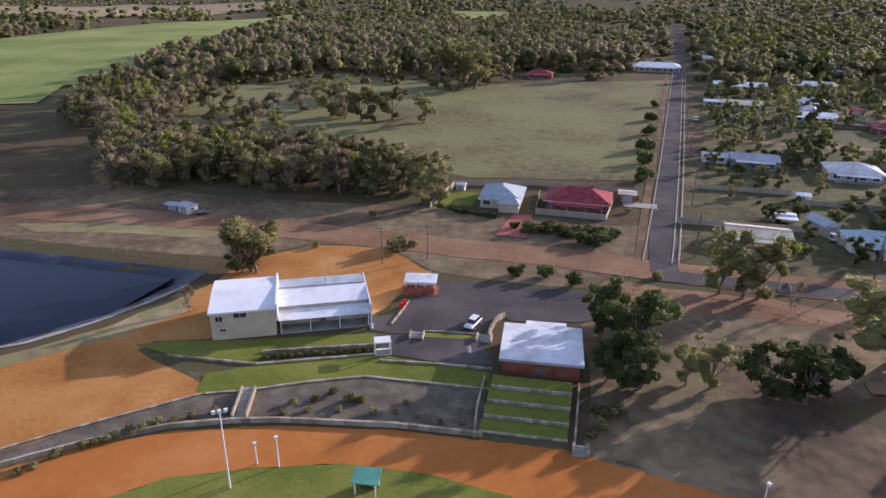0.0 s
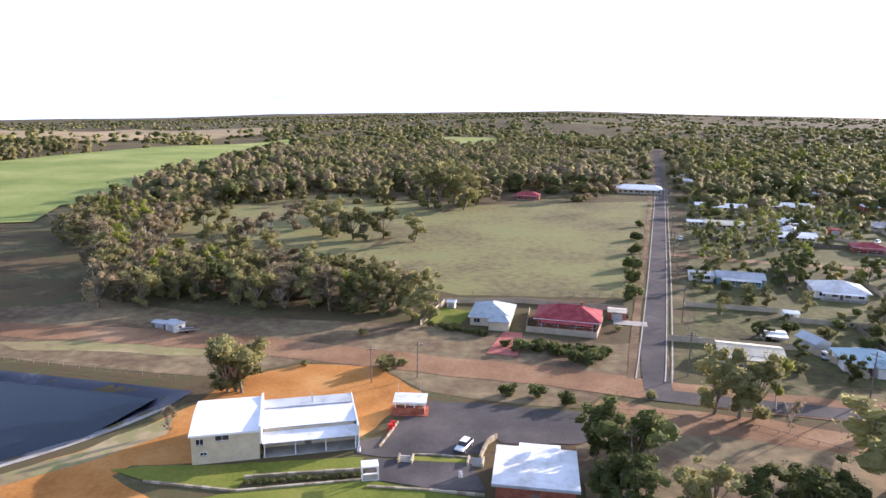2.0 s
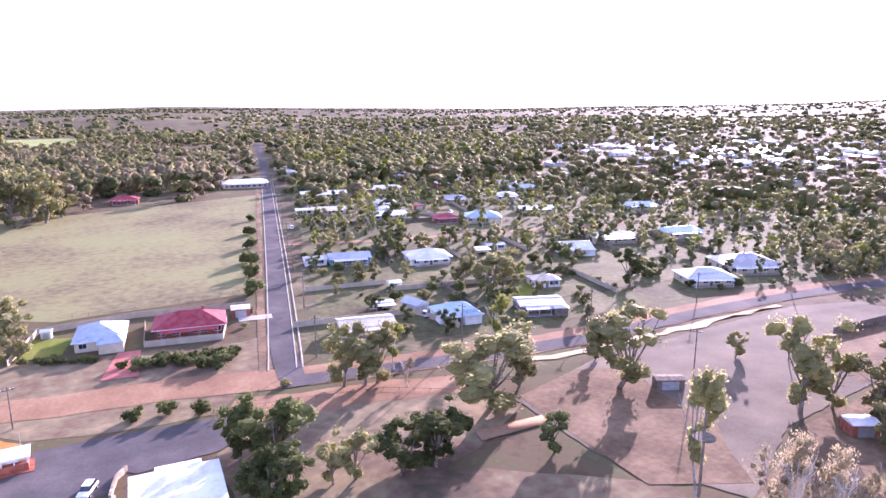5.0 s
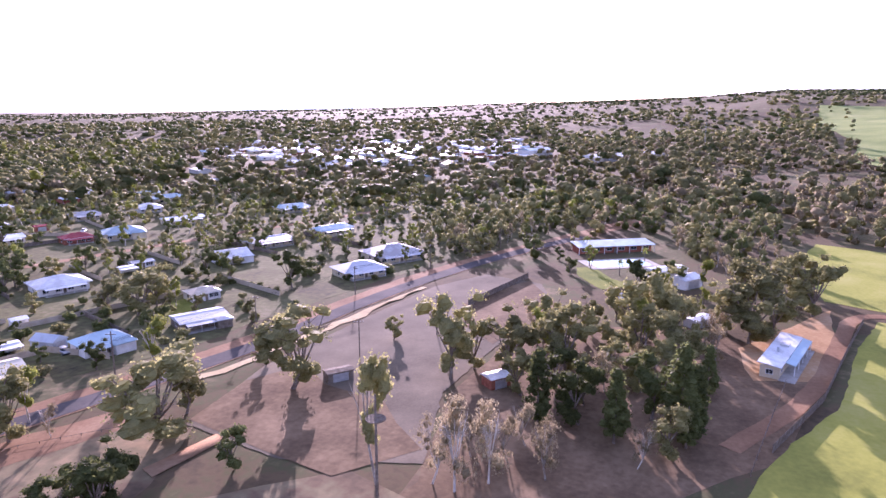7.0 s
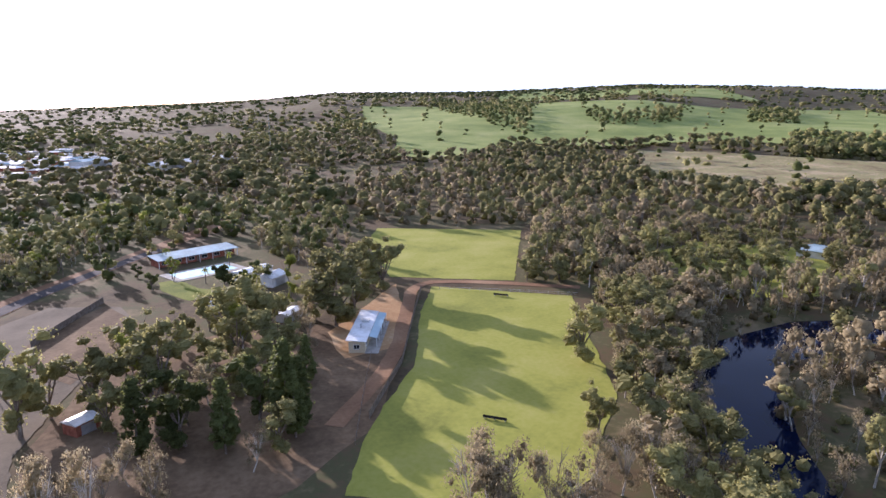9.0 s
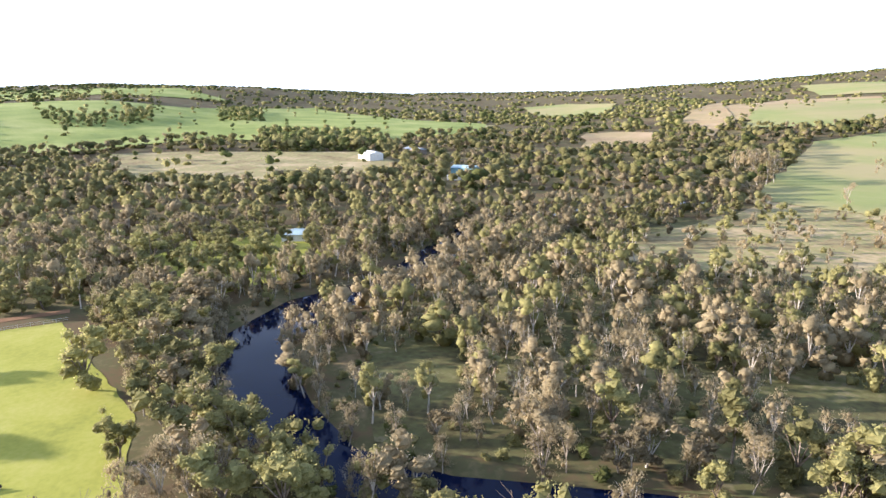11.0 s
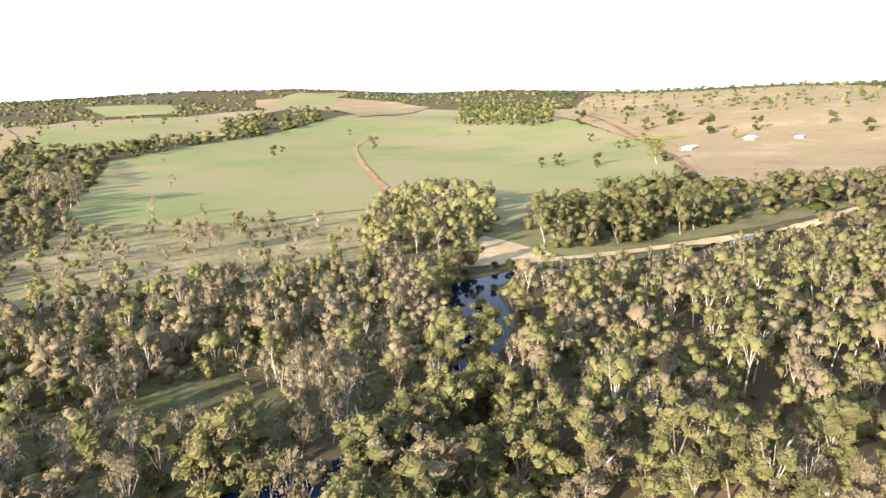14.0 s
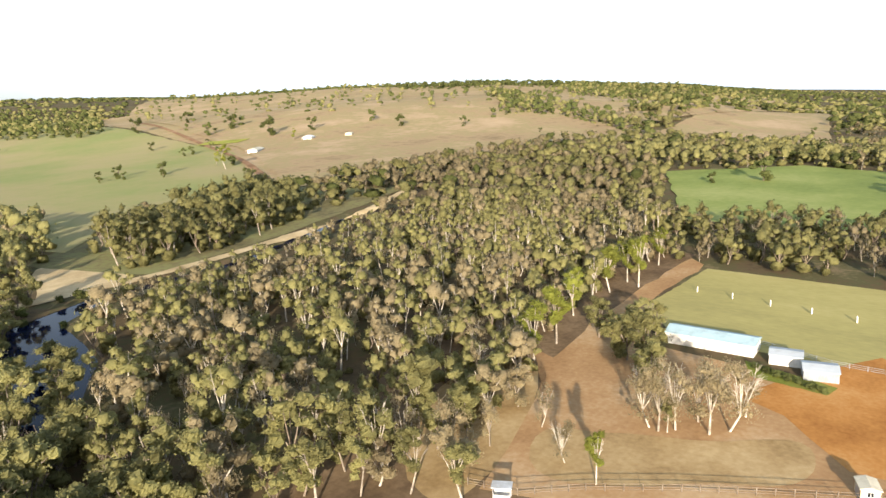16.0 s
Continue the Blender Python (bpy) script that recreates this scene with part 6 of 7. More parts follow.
make_stand(-76, -51.5, 118)
for i in range(7):
    tree("shrub", -147.5 + i * 0.9, -33 + i * 2.3, 0.9, "kennel hedge", wide=1.1, lod=1)
patch("kennel_lawn", [(-151, -36), (-146, -17), (-141, -18), (-143, -33)], LAWN, 0.14, "dark green strip of grass by the kennels", category="lawn", wobble=0.4)
# farm on the hill
house(-442, -606, 30, 10, 38, "long low white farmhouse on the hillside", WHITE_WALL, CREAM_ROOF, 3.2, 1.8, 0.6, 0.6, windows=6, group="farm buildings")
house(-526, -617, 14, 10, 30, "white farm cottage beside trees", WHITE_WALL, WHITE_ROOF, 3.4, 2.0, 0.6, 0.6, windows=3, group="farm buildings")
shed(-562, -587, 18, 8, 40, "low pale farm shed", CREAM, CREAM_ROOF, 3.0, 0.8, "farm sheds")

# ---- poles and wires along the street ----
line = [(58.5, 142.0), (71, 180), (84, 222), (98, 264), (112, 306), (126, 350), (141, 396), (156, 444)]
for i, (x, y) in enumerate(line):
    power_pole(x, y, -18, 10.5, i in (0, 3, 6))
for a, b in zip(line, line[1:]):
    wires((a, b))
cross = [(58.5, 142.0), (92, 129), (124, 85), (150, 78)]
for x, y in cross[1:]:
    power_pole(x, y, -60, 11.0)
east = [(92, 129), (132, 124), (172, 119), (214, 114), (256, 103)]
for x, y in east[1:]:
    power_pole(x, y, 80, 9.5)
for a, b in zip(east, east[1:]):
    wires((a, b), 9.0)
for x, y in ((-3, 140), (-13, 137)):
    power_pole(x, y, 10, 8.5)

# ---- small things ----
def make_platform_pole(x, y, h, z):
    ob = thing("platform_pole", x, y, 0, "tall timber pole carrying a round steel guard", "pole")
    bm = bmesh.new()
    tube(bm, (0, 0, -0.4), (0, 0, h), 0.26, 0.17, 9)
    part("pole", bm, TIMBER, ob)
    bm = bmesh.new()
    tube(bm, (0, 0, z - 0.45), (0, 0, z), 0.5, 1.5, 18)
    g = part("guard", bm, GALV, ob, "flared round steel guard")
    bm = bmesh.new()
    tube(bm, (0, 0, z), (0, 0, z + 0.12), 1.62, 1.62, 18)
    part("rim", bm, TIMBER, g)


make_platform_pole(79.5, 51.9, 17.0, 13.0)
shed(114, 84, 6, 3, -33, "low dark flat-roofed shelter by the parking ground", TIMBER, TIMBER, 2.4, 0.2)
patch("garden_lawn", [(133, 164), (148, 165), (137, 151), (126, 150)], LAWN, 0.12, "bright green lawn behind a house", category="lawn", wobble=0.6)
def make_hydrant(x, y):
    ob = thing("fire_hydrant", x, y, 0, "red hydrant cabinet beside the car park wall", "hydrant")
    part("cabinet", boxes((-0.35, -0.3, 0, 0.35, 0.3, 1.3)), RED_PAINT, ob, bevel=0.04)
    part("cap", boxes((-0.42, -0.36, 1.3, 0.42, 0.36, 1.4)), RED_PAINT, ob)


make_hydrant(-7.4, 115.2)
make_hydrant(-7.0, 116.4)
block_wall("car_park_wall", [(-9.0, 109.0), (-7.6, 113.5), (-6.2, 118.5)], "low limestone kerb wall of the car park", 0.4, 1.2, 0.3)
block_wall("curved_wall", [(8.6, 104.6), (9.4, 107.5), (10.4, 110.4), (12.2, 112.6)], "curved limestone retaining wall by the car park", 1.0, 1.0, 0.4)
block_wall("car_park_edge", [(-3.0, 106.4), (2.0, 106.2), (6.5, 105.4)], "low pale kerb above the forecourt lawn", 0.3, 1.2, 0.25)
patch("strip_lawn", [(-3.0, 106.0), (6.5, 105.0), (6.3, 103.6), (-3.0, 104.4)], LAWN, 0.13, "narrow green lawn strip under the car park", category="lawn")


def make_bin(x, y):
    ob = thing("litter_bin", x, y, 0, "white litter bin on the forecourt", "bin")
    bm = bmesh.new()
    tube(bm, (0, 0, 0), (0, 0, 0.95), 0.28, 0.32, 10)
    part("drum", bm, WHITE_PAINT, ob)
    bm = bmesh.new()
    tube(bm, (0, 0, 0.95), (0, 0, 1.05), 0.34, 0.3, 10)
    part("lid", bm, GALV, ob)


make_bin(5.0, 99.4)
make_bin(-12.5, 107.5)


def make_bench(x, y, rot):
    ob = thing("park_bench", x, y, rot, "dark timber bench on the sports field", "bench", "park benches")
    part("seat", boxes((-2.4, -0.25, 0.42, 2.4, 0.25, 0.5)), BLACK, ob)
    part("backrest", boxes((-2.4, 0.2, 0.6, 2.4, 0.28, 1.0)), BLACK, ob)
    for u in (-2.1, 0, 2.1):
        part("leg", boxes((u - 0.05, -0.22, 0, u + 0.05, 0.28, 0.42)), GALV, ob)


make_bench(200, -48, 60)
make_bench(117, -27, 60)


def make_marker(x, y):
    ob = thing("jump_stand", x, y, 15, "small white jump stand on the turf", "jump", "jump stands")
    for u in (-0.35, 0.35):
        part("upright", boxes((u - 0.12, -0.12, 0, u + 0.12, 0.12, 1.6)), WHITE_PAINT, ob)
    part("pole", boxes((-0.23, -0.05, 0.7, 0.23, 0.05, 0.85)), WHITE_PAINT, ob)


for i in range(6):
    make_marker(-199 + i * 1.8, -62 + i * 10.6)


def make_mast(x, y, h):
    ob = thing("radio_mast", x, y, 0, "slim grey steel radio mast above the trees", "mast")
    for u, v in ((-0.8, -0.5), (0.8, -0.5), (0, 0.9)):
        bm = bmesh.new()
        tube(bm, (u, v, 0), (u * 0.3, v * 0.3, h), 0.12, 0.07, 5)
        part("leg", bm, GALV, ob)
    for k in range(10):
        z = h * (k + 0.5) / 10
        q = 1 - 0.7 * (k + 0.5) / 10
        part("brace", boxes((-0.8 * q, -0.5 * q - 0.05, z, 0.8 * q, -0.5 * q + 0.05, z + 0.12)), GALV, ob)


make_mast(869, 88, 46)


def make_trailer(x, y, rot):
    ob = thing("trailer", x, y, rot, "rusty flat farm trailer on dry ground", "trailer")
    part("bed", boxes((-1.8, -0.9, 0.6, 1.8, 0.9, 0.75)), TIMBER, ob)
    part("side_board", boxes((-1.8, -0.95, 0.75, 1.8, -0.88, 1.1)), GALV, ob)
    part("side_board", boxes((-1.8, 0.88, 0.75, 1.8, 0.95, 1.1)), GALV, ob)
    part("drawbar", boxes((1.8, -0.06, 0.55, 3.2, 0.06, 0.65)), GALV, ob)
    for s in (-1.0, 1.0):
        bm = bmesh.new()
        tube(bm, (0, s - 0.1, 0.35), (0, s + 0.1, 0.35), 0.35, sides=12)
        part("wheel", bm, BLACK, ob)


make_trailer(-64.5, 169.0, 20)
fence([(-140, 150), (-100, 149), (-52, 137)], 1.1, 4.0, TIMBER, 2, label="wire and timber fence behind the dam")
fence([(60, 206), (85, 262), (132, 405)], 1.1, 4.5, TIMBER, 2, label="timber paddock fence along the street")
fence([(66, 205), (9, 207)], 1.1, 4.0, TIMBER, 2, label="timber paddock fence behind the corner houses")
for i in range(9):
    tree("shrub", 97 + i * 5.2, 243 - i * 0.9, 1.0 + 0.3 * math.sin(i * 2.1), "hedge shrubs", lod=1)
for i in range(8):
    tree("shrub", 150 + i * 6.0, 236 - i * 1.9, 0.9 + 0.3 * math.sin(i * 1.7), "hedge shrubs", lod=1)
for x, y, k in ((244, 62, 0.9), (236, 49, 0.8), (262, 45, 0.8), (226, 41, 0.7), (270, 70, 0.9)):
    tree("palm", x, y, k, "pool palms")
for x, y, k in ((-37, -131, 1.0), (-41, -143, 1.1), (-45, -156, 1.0), (-33, -122, 0.9), (-53, -146, 1.0), (-57, -159, 1.05), (-48, -138, 0.9), (-52, -166, 0.8)):
    tree("gum", x, y, k, "river woodland trees")

# ---- single trees and shrubs ----
tree("gum", -41.0, 132.3, 1.15, wide=1.3)
tree("gum", -39.6, 131.4, 0.95, wide=1.25)
tree("gum", -42.8, 132.0, 0.9, wide=1.2)
tree("bare", -47.4, 113.6, 0.58)
tree("shrub", 16.1, 131.0, 1.69)
tree("shrub", 22.0, 130.2, 1.69)
tree("shrub", 28.0, 126.7, 1.67)
tree("shrub", 75.4, 242.8, 2.93, lod=1)
tree("shrub", 69.9, 224.8, 2.91)
tree("shrub", 63.5, 203.0, 2.83)
tree("shrub", 84.2, 269.5, 2.79, lod=1)
tree("shrub", 93.2, 297.7, 2.36, lod=1)
tree("shrub", 104.9, 332.5, 2.10, lod=1)
tree("shrub", 22.0, 157.5, 1.69, wide=1.2)
tree("shrub", 26.2, 156.8, 1.56, wide=1.2)
tree("shrub", 30.8, 154.9, 1.68, wide=1.2)
tree("shrub", 34.3, 150.9, 1.66, wide=1.2)
tree("shrub", 38.0, 148.9, 1.77, wide=1.3)
tree("shrub", 40.8, 152.6, 1.55)
tree("shrub", 18.7, 160.1, 1.18)
tree("shrub", 3.0, 174.9, 0.98)
tree("shrub", 6.1, 173.8, 0.98)
tree("shrub", -0.1, 174.9, 0.98)
for i in range(16):
    u = i / 15
    tree("shrub", 26 + 17 * u + 0.8 * math.sin(i * 2.3), 160 - 5.5 * u + 1.6 * math.sin(i * 3.1), 1.05 + 0.3 * math.sin(i * 1.7), "corner house hedge", wide=1.25)
for i in range(6):
    tree("shrub", 4 + 1.9 * i, 172.6 - 0.9 * i, 0.9 + 0.2 * math.sin(i * 1.7), "corner house hedge", wide=1.2)
tree("pale_shrub", 51.1, 172.8, 0.87)
tree("pale_shrub", -18.1, 167.7, 1.09)
tree("pale_shrub", -10.7, 146.7, 1.72)
tree("pale_shrub", -6.7, 147.0, 1.10)
tree("pale_shrub", -29.4, 146.4, 0.87)
tree("gum", 5.3, 376.9, 2.40, wide=0.9, lod=1)
tree("gum", -2.5, 384.7, 2.20, lod=1)
tree("gum", 17.8, 382.3, 2.30, wide=0.9, lod=1)
tree("gum", 11.0, 392.3, 2.50, lod=1)
tree("gum", 26.0, 398.3, 1.90, lod=1)
tree("pale_shrub", -13.5, 85.0, 0.87)
tree("pale_shrub", -16.4, 86.9, 0.71)
tree("pale_shrub", -11.8, 85.0, 0.78)
tree("pale_shrub", -18.7, 85.1, 0.61)
tree("pale_shrub", -22.0, 84.3, 0.61)
tree("pale_shrub", -23.1, 81.6, 0.52)
tree("pale_shrub", -9.8, 81.8, 0.60)
tree("pale_shrub", -19.5, 82.3, 0.52)
tree("pale_shrub", -14.9, 82.3, 0.52)
tree("pale_shrub", -6.5, 82.0, 0.43)
tree("pale_shrub", -3.1, 81.1, 0.42)
tree("pale_shrub", 0.2, 79.9, 0.42)
tree("pale_shrub", 3.4, 79.6, 0.42)
tree("pale_shrub", -5.0, 84.7, 0.43)
tree("pale_shrub", -43.4, 76.9, 0.88)
tree("pale_shrub", -40.2, 78.7, 0.80)
tree("pale_shrub", -45.3, 75.8, 0.71)
tree("pale_shrub", -48.3, 74.0, 0.71)
tree("pale_shrub", -51.1, 72.1, 0.71)
tree("pale_shrub", -38.1, 79.6, 0.62)
tree("pale_shrub", -36.0, 80.6, 0.62)
tree("pale_shrub", -33.1, 81.9, 0.62)
tree("pale_shrub", -52.7, 69.7, 0.61)
tree("pale_shrub", -41.8, 77.8, 0.80)
tree("pale_shrub", -46.8, 74.8, 0.62)
tree("pale_shrub", -30.9, 81.6, 0.53)
tree("pale_shrub", -54.2, 68.5, 0.53)
for i in range(14):
    tree("shrub", -29.4 + i * 1.36, 97.2 + i * 0.19, 0.42 + 0.06 * math.sin(i * 1.3), "planter hedge shrubs", wide=1.3, lod=1)
for x, y, k in ((21.5, 77, 0.9), (23, 79, 1.0), (24.5, 81.5, 1.1), (26.5, 82.5, 1.0), (23, 83, 0.8), (28, 80, 0.7)):
    tree("pale_shrub", x, y, k, "bank shrubs")
fence([(30, 126), (46, 122), (63, 117), (79, 105)], 0.5, 3.0, TIMBER, 1, label="low timber log rail beside the dirt road")
fence([(47, 105), (55, 99)], 0.5, 3.0, TIMBER, 1, label="low timber log rail under the trees")
tree("dark", 34.3, 100.3, 1.08, wide=1.25)
tree("dark", 28.1, 88.9, 0.87, wide=1.15)
tree("dark", 31.3, 89.0, 0.79, wide=1.1)
tree("dark", 28.4, 104.6, 0.71, wide=1.1)
tree("gum", 56.6, 122.8, 1.10)
tree("gum", 60.6, 120.8, 1.23)
tree("gum", 63.5, 120.6, 1.11)
tree("gum", 76.8, 97.5, 1.40, wide=1.5)
tree("gum", 38.9, 89.8, 0.67)
tree("gum", 42.8, 89.3, 0.76)
tree("gum", 86.5, 101.0, 0.98)
tree("bright", 69.9, 124.6, 0.77)
tree("bright", 99.5, 124.1, 0.89, wide=1.1)
tree("dark", 31.1, 102.6, 0.99, wide=1.1)
tree("dark", 35.6, 102.5, 0.76)
tree("dark", 29.7, 89.5, 0.74, wide=1.1)
tree("dark", 26.4, 90.7, 0.61)
tree("dark", 49.2, 86.1, 0.85, wide=1.2)
tree("dark", 55.5, 85.1, 0.96, wide=1.2)
tree("dark", 59.9, 86.3, 0.84)
tree("dark", 131.8, 228.8, 0.97, lod=1)
tree("dark", 93.0, 136.8, 0.62)
tree("bare", 68.2, 115.5, 0.66)
tree("pale_shrub", 46.3, 130.4, 1.05)
tree("pale_shrub", -10.5, 143.5, 2.05)
tree("gum", 125.9, 163.5, 1.09, wide=1.3)
tree("gum", 134.0, 165.1, 1.04)
tree("gum", 124.3, 173.8, 0.80)
tree("gum", 136.7, 172.3, 0.98)
tree("dark", 75.6, 77.6, 0.71)
tree("dark", 113.2, 104.0, 0.56)
tree("dark", 56.1, 87.2, 0.74)
tree("gum", 105.2, 89.9, 1.57, wide=1.25)
tree("gum", 125.2, 61.6, 1.69, wide=0.9)
tree("gum", 133.4, 59.6, 1.05)
tree("gum", 132.9, 49.5, 1.31)
tree("gum", 139.5, 39.7, 1.51)
tree("gum", 154.8, 48.6, 1.20)
tree("gum", 168.9, 24.6, 1.65)
tree("gum", 170.0, 30.9, 1.33)
tree("gum", 177.9, 21.4, 1.24)
tree("gum", 141.2, 86.1, 0.58)
tree("tall", 82.0, 53.6, 1.55, wide=0.6)
tree("cone", 112.7, 37.2, 1.25)
tree("cone", 112.9, 22.7, 1.14)
tree("cone", 120.3, 10.1, 1.17)
tree("dark", 117.0, 30.4, 1.22)
tree("dark", 125.1, 18.2, 1.16)
tree("cone", 140.3, 9.8, 0.94)
tree("bare", 85.9, 41.6, 1.54)
tree("bare", 86.4, 45.9, 1.17)
tree("bare", 90.5, 37.7, 1.37)
tree("bare", 95.7, 29.8, 1.09)
tree("bare", 98.0, 37.2, 0.91)
tree("bare", 96.7, 43.6, 0.82)
tree("bright", 240.3, 60.8, 0.62)
tree("bright", 198.1, 28.7, 0.91)
tree("bright", 226.3, 19.2, 0.76)
tree("bright", 197.3, 16.8, 0.62)
tree("dark", 230.5, 65.4, 0.57)
tree("dark", 216.6, 38.1, 0.95)
tree("dark", 228.5, 28.8, 0.82)
tree("dark", 248.5, 75.1, 0.48, lod=1)
tree("dark", 128.2, 225.8, 0.86, lod=1)
tree("dark", 168.4, 179.0, 0.91)
tree("dark", 169.1, 142.2, 1.15)
tree("dark", 231.1, 153.8, 0.71, lod=1)
tree("gum", 213.3, -11.4, 1.4)
tree("gum", 180.2, 3.7, 1.6, wide=1.15)
tree("gum", 188.7, -1.7, 1.22)
tree("gum", 187.3, 9.6, 1.14)
tree("gum", 150.5, 16.9, 1.32)
tree("gum", 156.8, 26.2, 1.25)
tree("gum", 184.8, 25.0, 0.85)
tree("dark", 130.5, 39.2, 0.89)
tree("cone", 118.3, 24.2, 0.85)
tree("cone", 116.9, 10.8, 1.06)
tree("bare", 84.3, -16.0, 1.55)
tree("bare", 79.7, -21.0, 1.56)
tree("bare", 78.1, -25.6, 1.43)
tree("bare", 78.1, -30.2, 1.35)
tree("bare", 79.2, -17.7, 1.69)
tree("gum", 73.2, -51.9, 1.02, wide=1.1)
tree("gum", 72.6, -54.6, 0.82)
tree("gum", 219.7, -6.5, 1.5, wide=1.1)
tree("gum", 199.1, 4.5, 1.7, wide=1.1)
tree("gum", 108.7, -44.5, 0.80)
tree("gum", 119.4, -55.8, 1.03)
tree("gum", 99.6, -50.6, 1.26)
tree("gum", 115.5, -65.9, 1.20)
tree("gum", 142.3, -55.0, 1.33)
tree("gum", 147.6, -74.5, 1.16)
tree("gum", 147.7, -81.4, 1.11)
tree("gum", 216.7, -61.1, 0.70)
tree("gum", 214.1, -66.2, 0.63)
tree("gum", 213.3, -71.9, 0.84)
tree("gum", 93.1, -57.5, 1.05)
tree("gum", 80.8, -46.6, 1.04)
tree("bare", 122.0, -55.7, 1.20)
tree("bare", 85.6, -45.2, 1.26)
tree("bare", 88.9, -40.8, 1.17)
tree("bare", 91.7, -38.1, 0.98)
tree("bare", 83.1, -46.9, 1.06)
tree("bare", 137.3, -61.6, 1.04)
tree("cone", 119.0, 12.3, 1.49)
tree("gum", 189.7, -142.8, 0.88)
tree("gum", 199.1, -136.9, 1.07)
tree("gum", 208.1, -132.7, 1.00)
tree("gum", 197.7, -111.9, 1.18)
tree("gum", 228.3, -114.2, 1.31, lod=1)
tree("bright", -126.2, -75.7, 0.97, wide=1.1)
tree("bright", -138.2, -76.4, 1.02, wide=1.1)
tree("bright", -159.9, -83.1, 0.93)
tree("bright", -185.2, -83.8, 1.03)
tree("bright", -195.2, -78.9, 1.13)
tree("bright", -224.5, -83.7, 0.93)
tree("bright", -198.7, -84.1, 0.97)
tree("bare", -109.3, -39.9, 1.27, wide=1.25)
tree("bare", -111.3, -37.5, 1.19, wide=1.25)
tree("bare", -113.1, -32.1, 1.42, wide=1.25)
tree("bare", -116.1, -29.6, 1.25, wide=1.25)
tree("bare", -116.7, -35.2, 1.07, wide=1.25)
tree("bare", -123.2, -28.6, 1.00, wide=1.25)
tree("bare", -109.8, -41.6, 1.14, wide=1.25)
tree("bare", -90.5, -48.5, 0.80)
tree("bright", -87.5, -41.5, 0.63, wide=0.9)
tree("tall", -71.8, -55.8, 0.71, wide=1.2)
tree("tall", -58.6, -74.1, 0.79, wide=1.2)
tree("tall", -75.2, -78.1, 0.78)
tree("tall", -109.7, -38.4, 0.45)
for kind, x, y, k in (("tall", -69, -64, 0.75), ("brown", -76, -60, 0.85), ("gum", -82, -69, 0.9), ("gum", -93, -70, 0.85), ("bare", -88, -62, 0.9), ("bare", -99, -58, 0.75), ("tall", -64, -70, 0.7), ("brown", -104, -66, 0.8)):
    tree(kind, x, y, k, "wood edge trees")
tree("gum", -136.1, -53.3, 1.05)
tree("gum", -137.6, -57.9, 1.01)
tree("gum", -125.4, -47.8, 0.88)
tree("gum", -152.5, -61.3, 0.90)
tree("gum", -154.9, -57.9, 0.77)
tree("gum", -139.5, -61.5, 0.85)
tree("gum", -147.6, -69.6, 0.89)
tree("dark", -530.4, -695.7, 2.20, lod=2)
tree("dark", -574.7, -664.5, 1.73, lod=2)
tree("dark", -654.6, -638.7, 1.53, lod=2)
tree("dark", -637.8, -573.5, 1.52, lod=2)
tree("dark", -672.7, -498.6, 1.41, lod=2)
tree("dark", -276.6, -575.9, 1.14, lod=2)
tree("dark", -264.9, -587.0, 0.77, lod=2)
tree("dark", -305.1, -552.7, 1.13, lod=2)
tree("dark", -393.7, -667.8, 0.92, lod=2)
tree("dark", -554.9, -811.0, 1.94, lod=2)
tree("dark", -508.6, -795.2, 1.68, lod=2)
tree("dark", -493.1, -948.1, 2.20, lod=2)
tree("dark", -443.6, -1024.6, 2.20, lod=2)
tree("dark", -442.8, -1059.4, 2.20, lod=2)
tree("dark", -678.6, -394.6, 0.62, lod=2)
tree("dark", -578.0, -960.9, 1.77, lod=2)
tree("dark", -723.6, -287.0, 1.23, lod=2)
tree("dark", -729.0, -298.9, 1.09, lod=2)
tree("dark", -404.4, -668.8, 0.93, lod=2)
tree("dark", -413.1, -766.7, 1.03, lod=2)
tree("bright", -349.5, -525.9, 1.60, lod=2)
tree("bright", -514.3, -630.8, 1.09, lod=2)
tree("bright", -359.3, -553.7, 0.98, lod=2)
tree("dark", -439.4, -130.7, 0.72, lod=2)
tree("dark", -461.7, -105.2, 1.52, wide=1.1, lod=2)
tree("dark", -554.7, -285.7, 0.99, lod=2)
tree("dark", -910.8, -132.1, 0.91, lod=2)
tree("dark", -892.8, -152.7, 0.90, lod=2)
tree("dark", -934.5, -123.8, 1.12, lod=2)
tree("dark", -156.6, -884.9, 1.78, wide=0.9, lod=2)
tree("dark", -27.2, -825.7, 1.17, lod=2)
tree("dark", -160.4, -1113.6, 0.95, lod=2)
tree("dark", -294.5, -535.7, 0.52, lod=2)
tree("dark", -257.3, -568.0, 0.53, lod=2)
tree("dark", -274.6, -562.7, 0.67, lod=2)
tree("dark", -39.1, -866.0, 0.73, lod=2)
tree("dark", -334.4, -1018.9, 0.76, lod=2)
tree("bare", 54.1, -393.8, 1.24, lod=1)
tree("bare", 27.3, -388.5, 0.85, wide=1.3, lod=1)
tree("bare", 25.1, -293.3, 1.40, lod=1)
tree("bare", 18.3, -291.3, 1.44, lod=1)
tree("bare", 15.1, -296.4, 1.18, lod=1)
tree("bare", 59.4, -551.2, 1.20, lod=2)
tree("bare", 113.3, -455.8, 2.20, lod=2)
tree("bare", 126.8, -460.2, 2.15, lod=2)
tree("bare", 107.1, -471.2, 1.95, lod=2)
tree("bare", 122.2, -469.5, 2.20, lod=2)
tree("bare", 11.3, -340.0, 0.43, lod=1)
tree("bare", 109.2, -458.8, 2.20, lod=2)
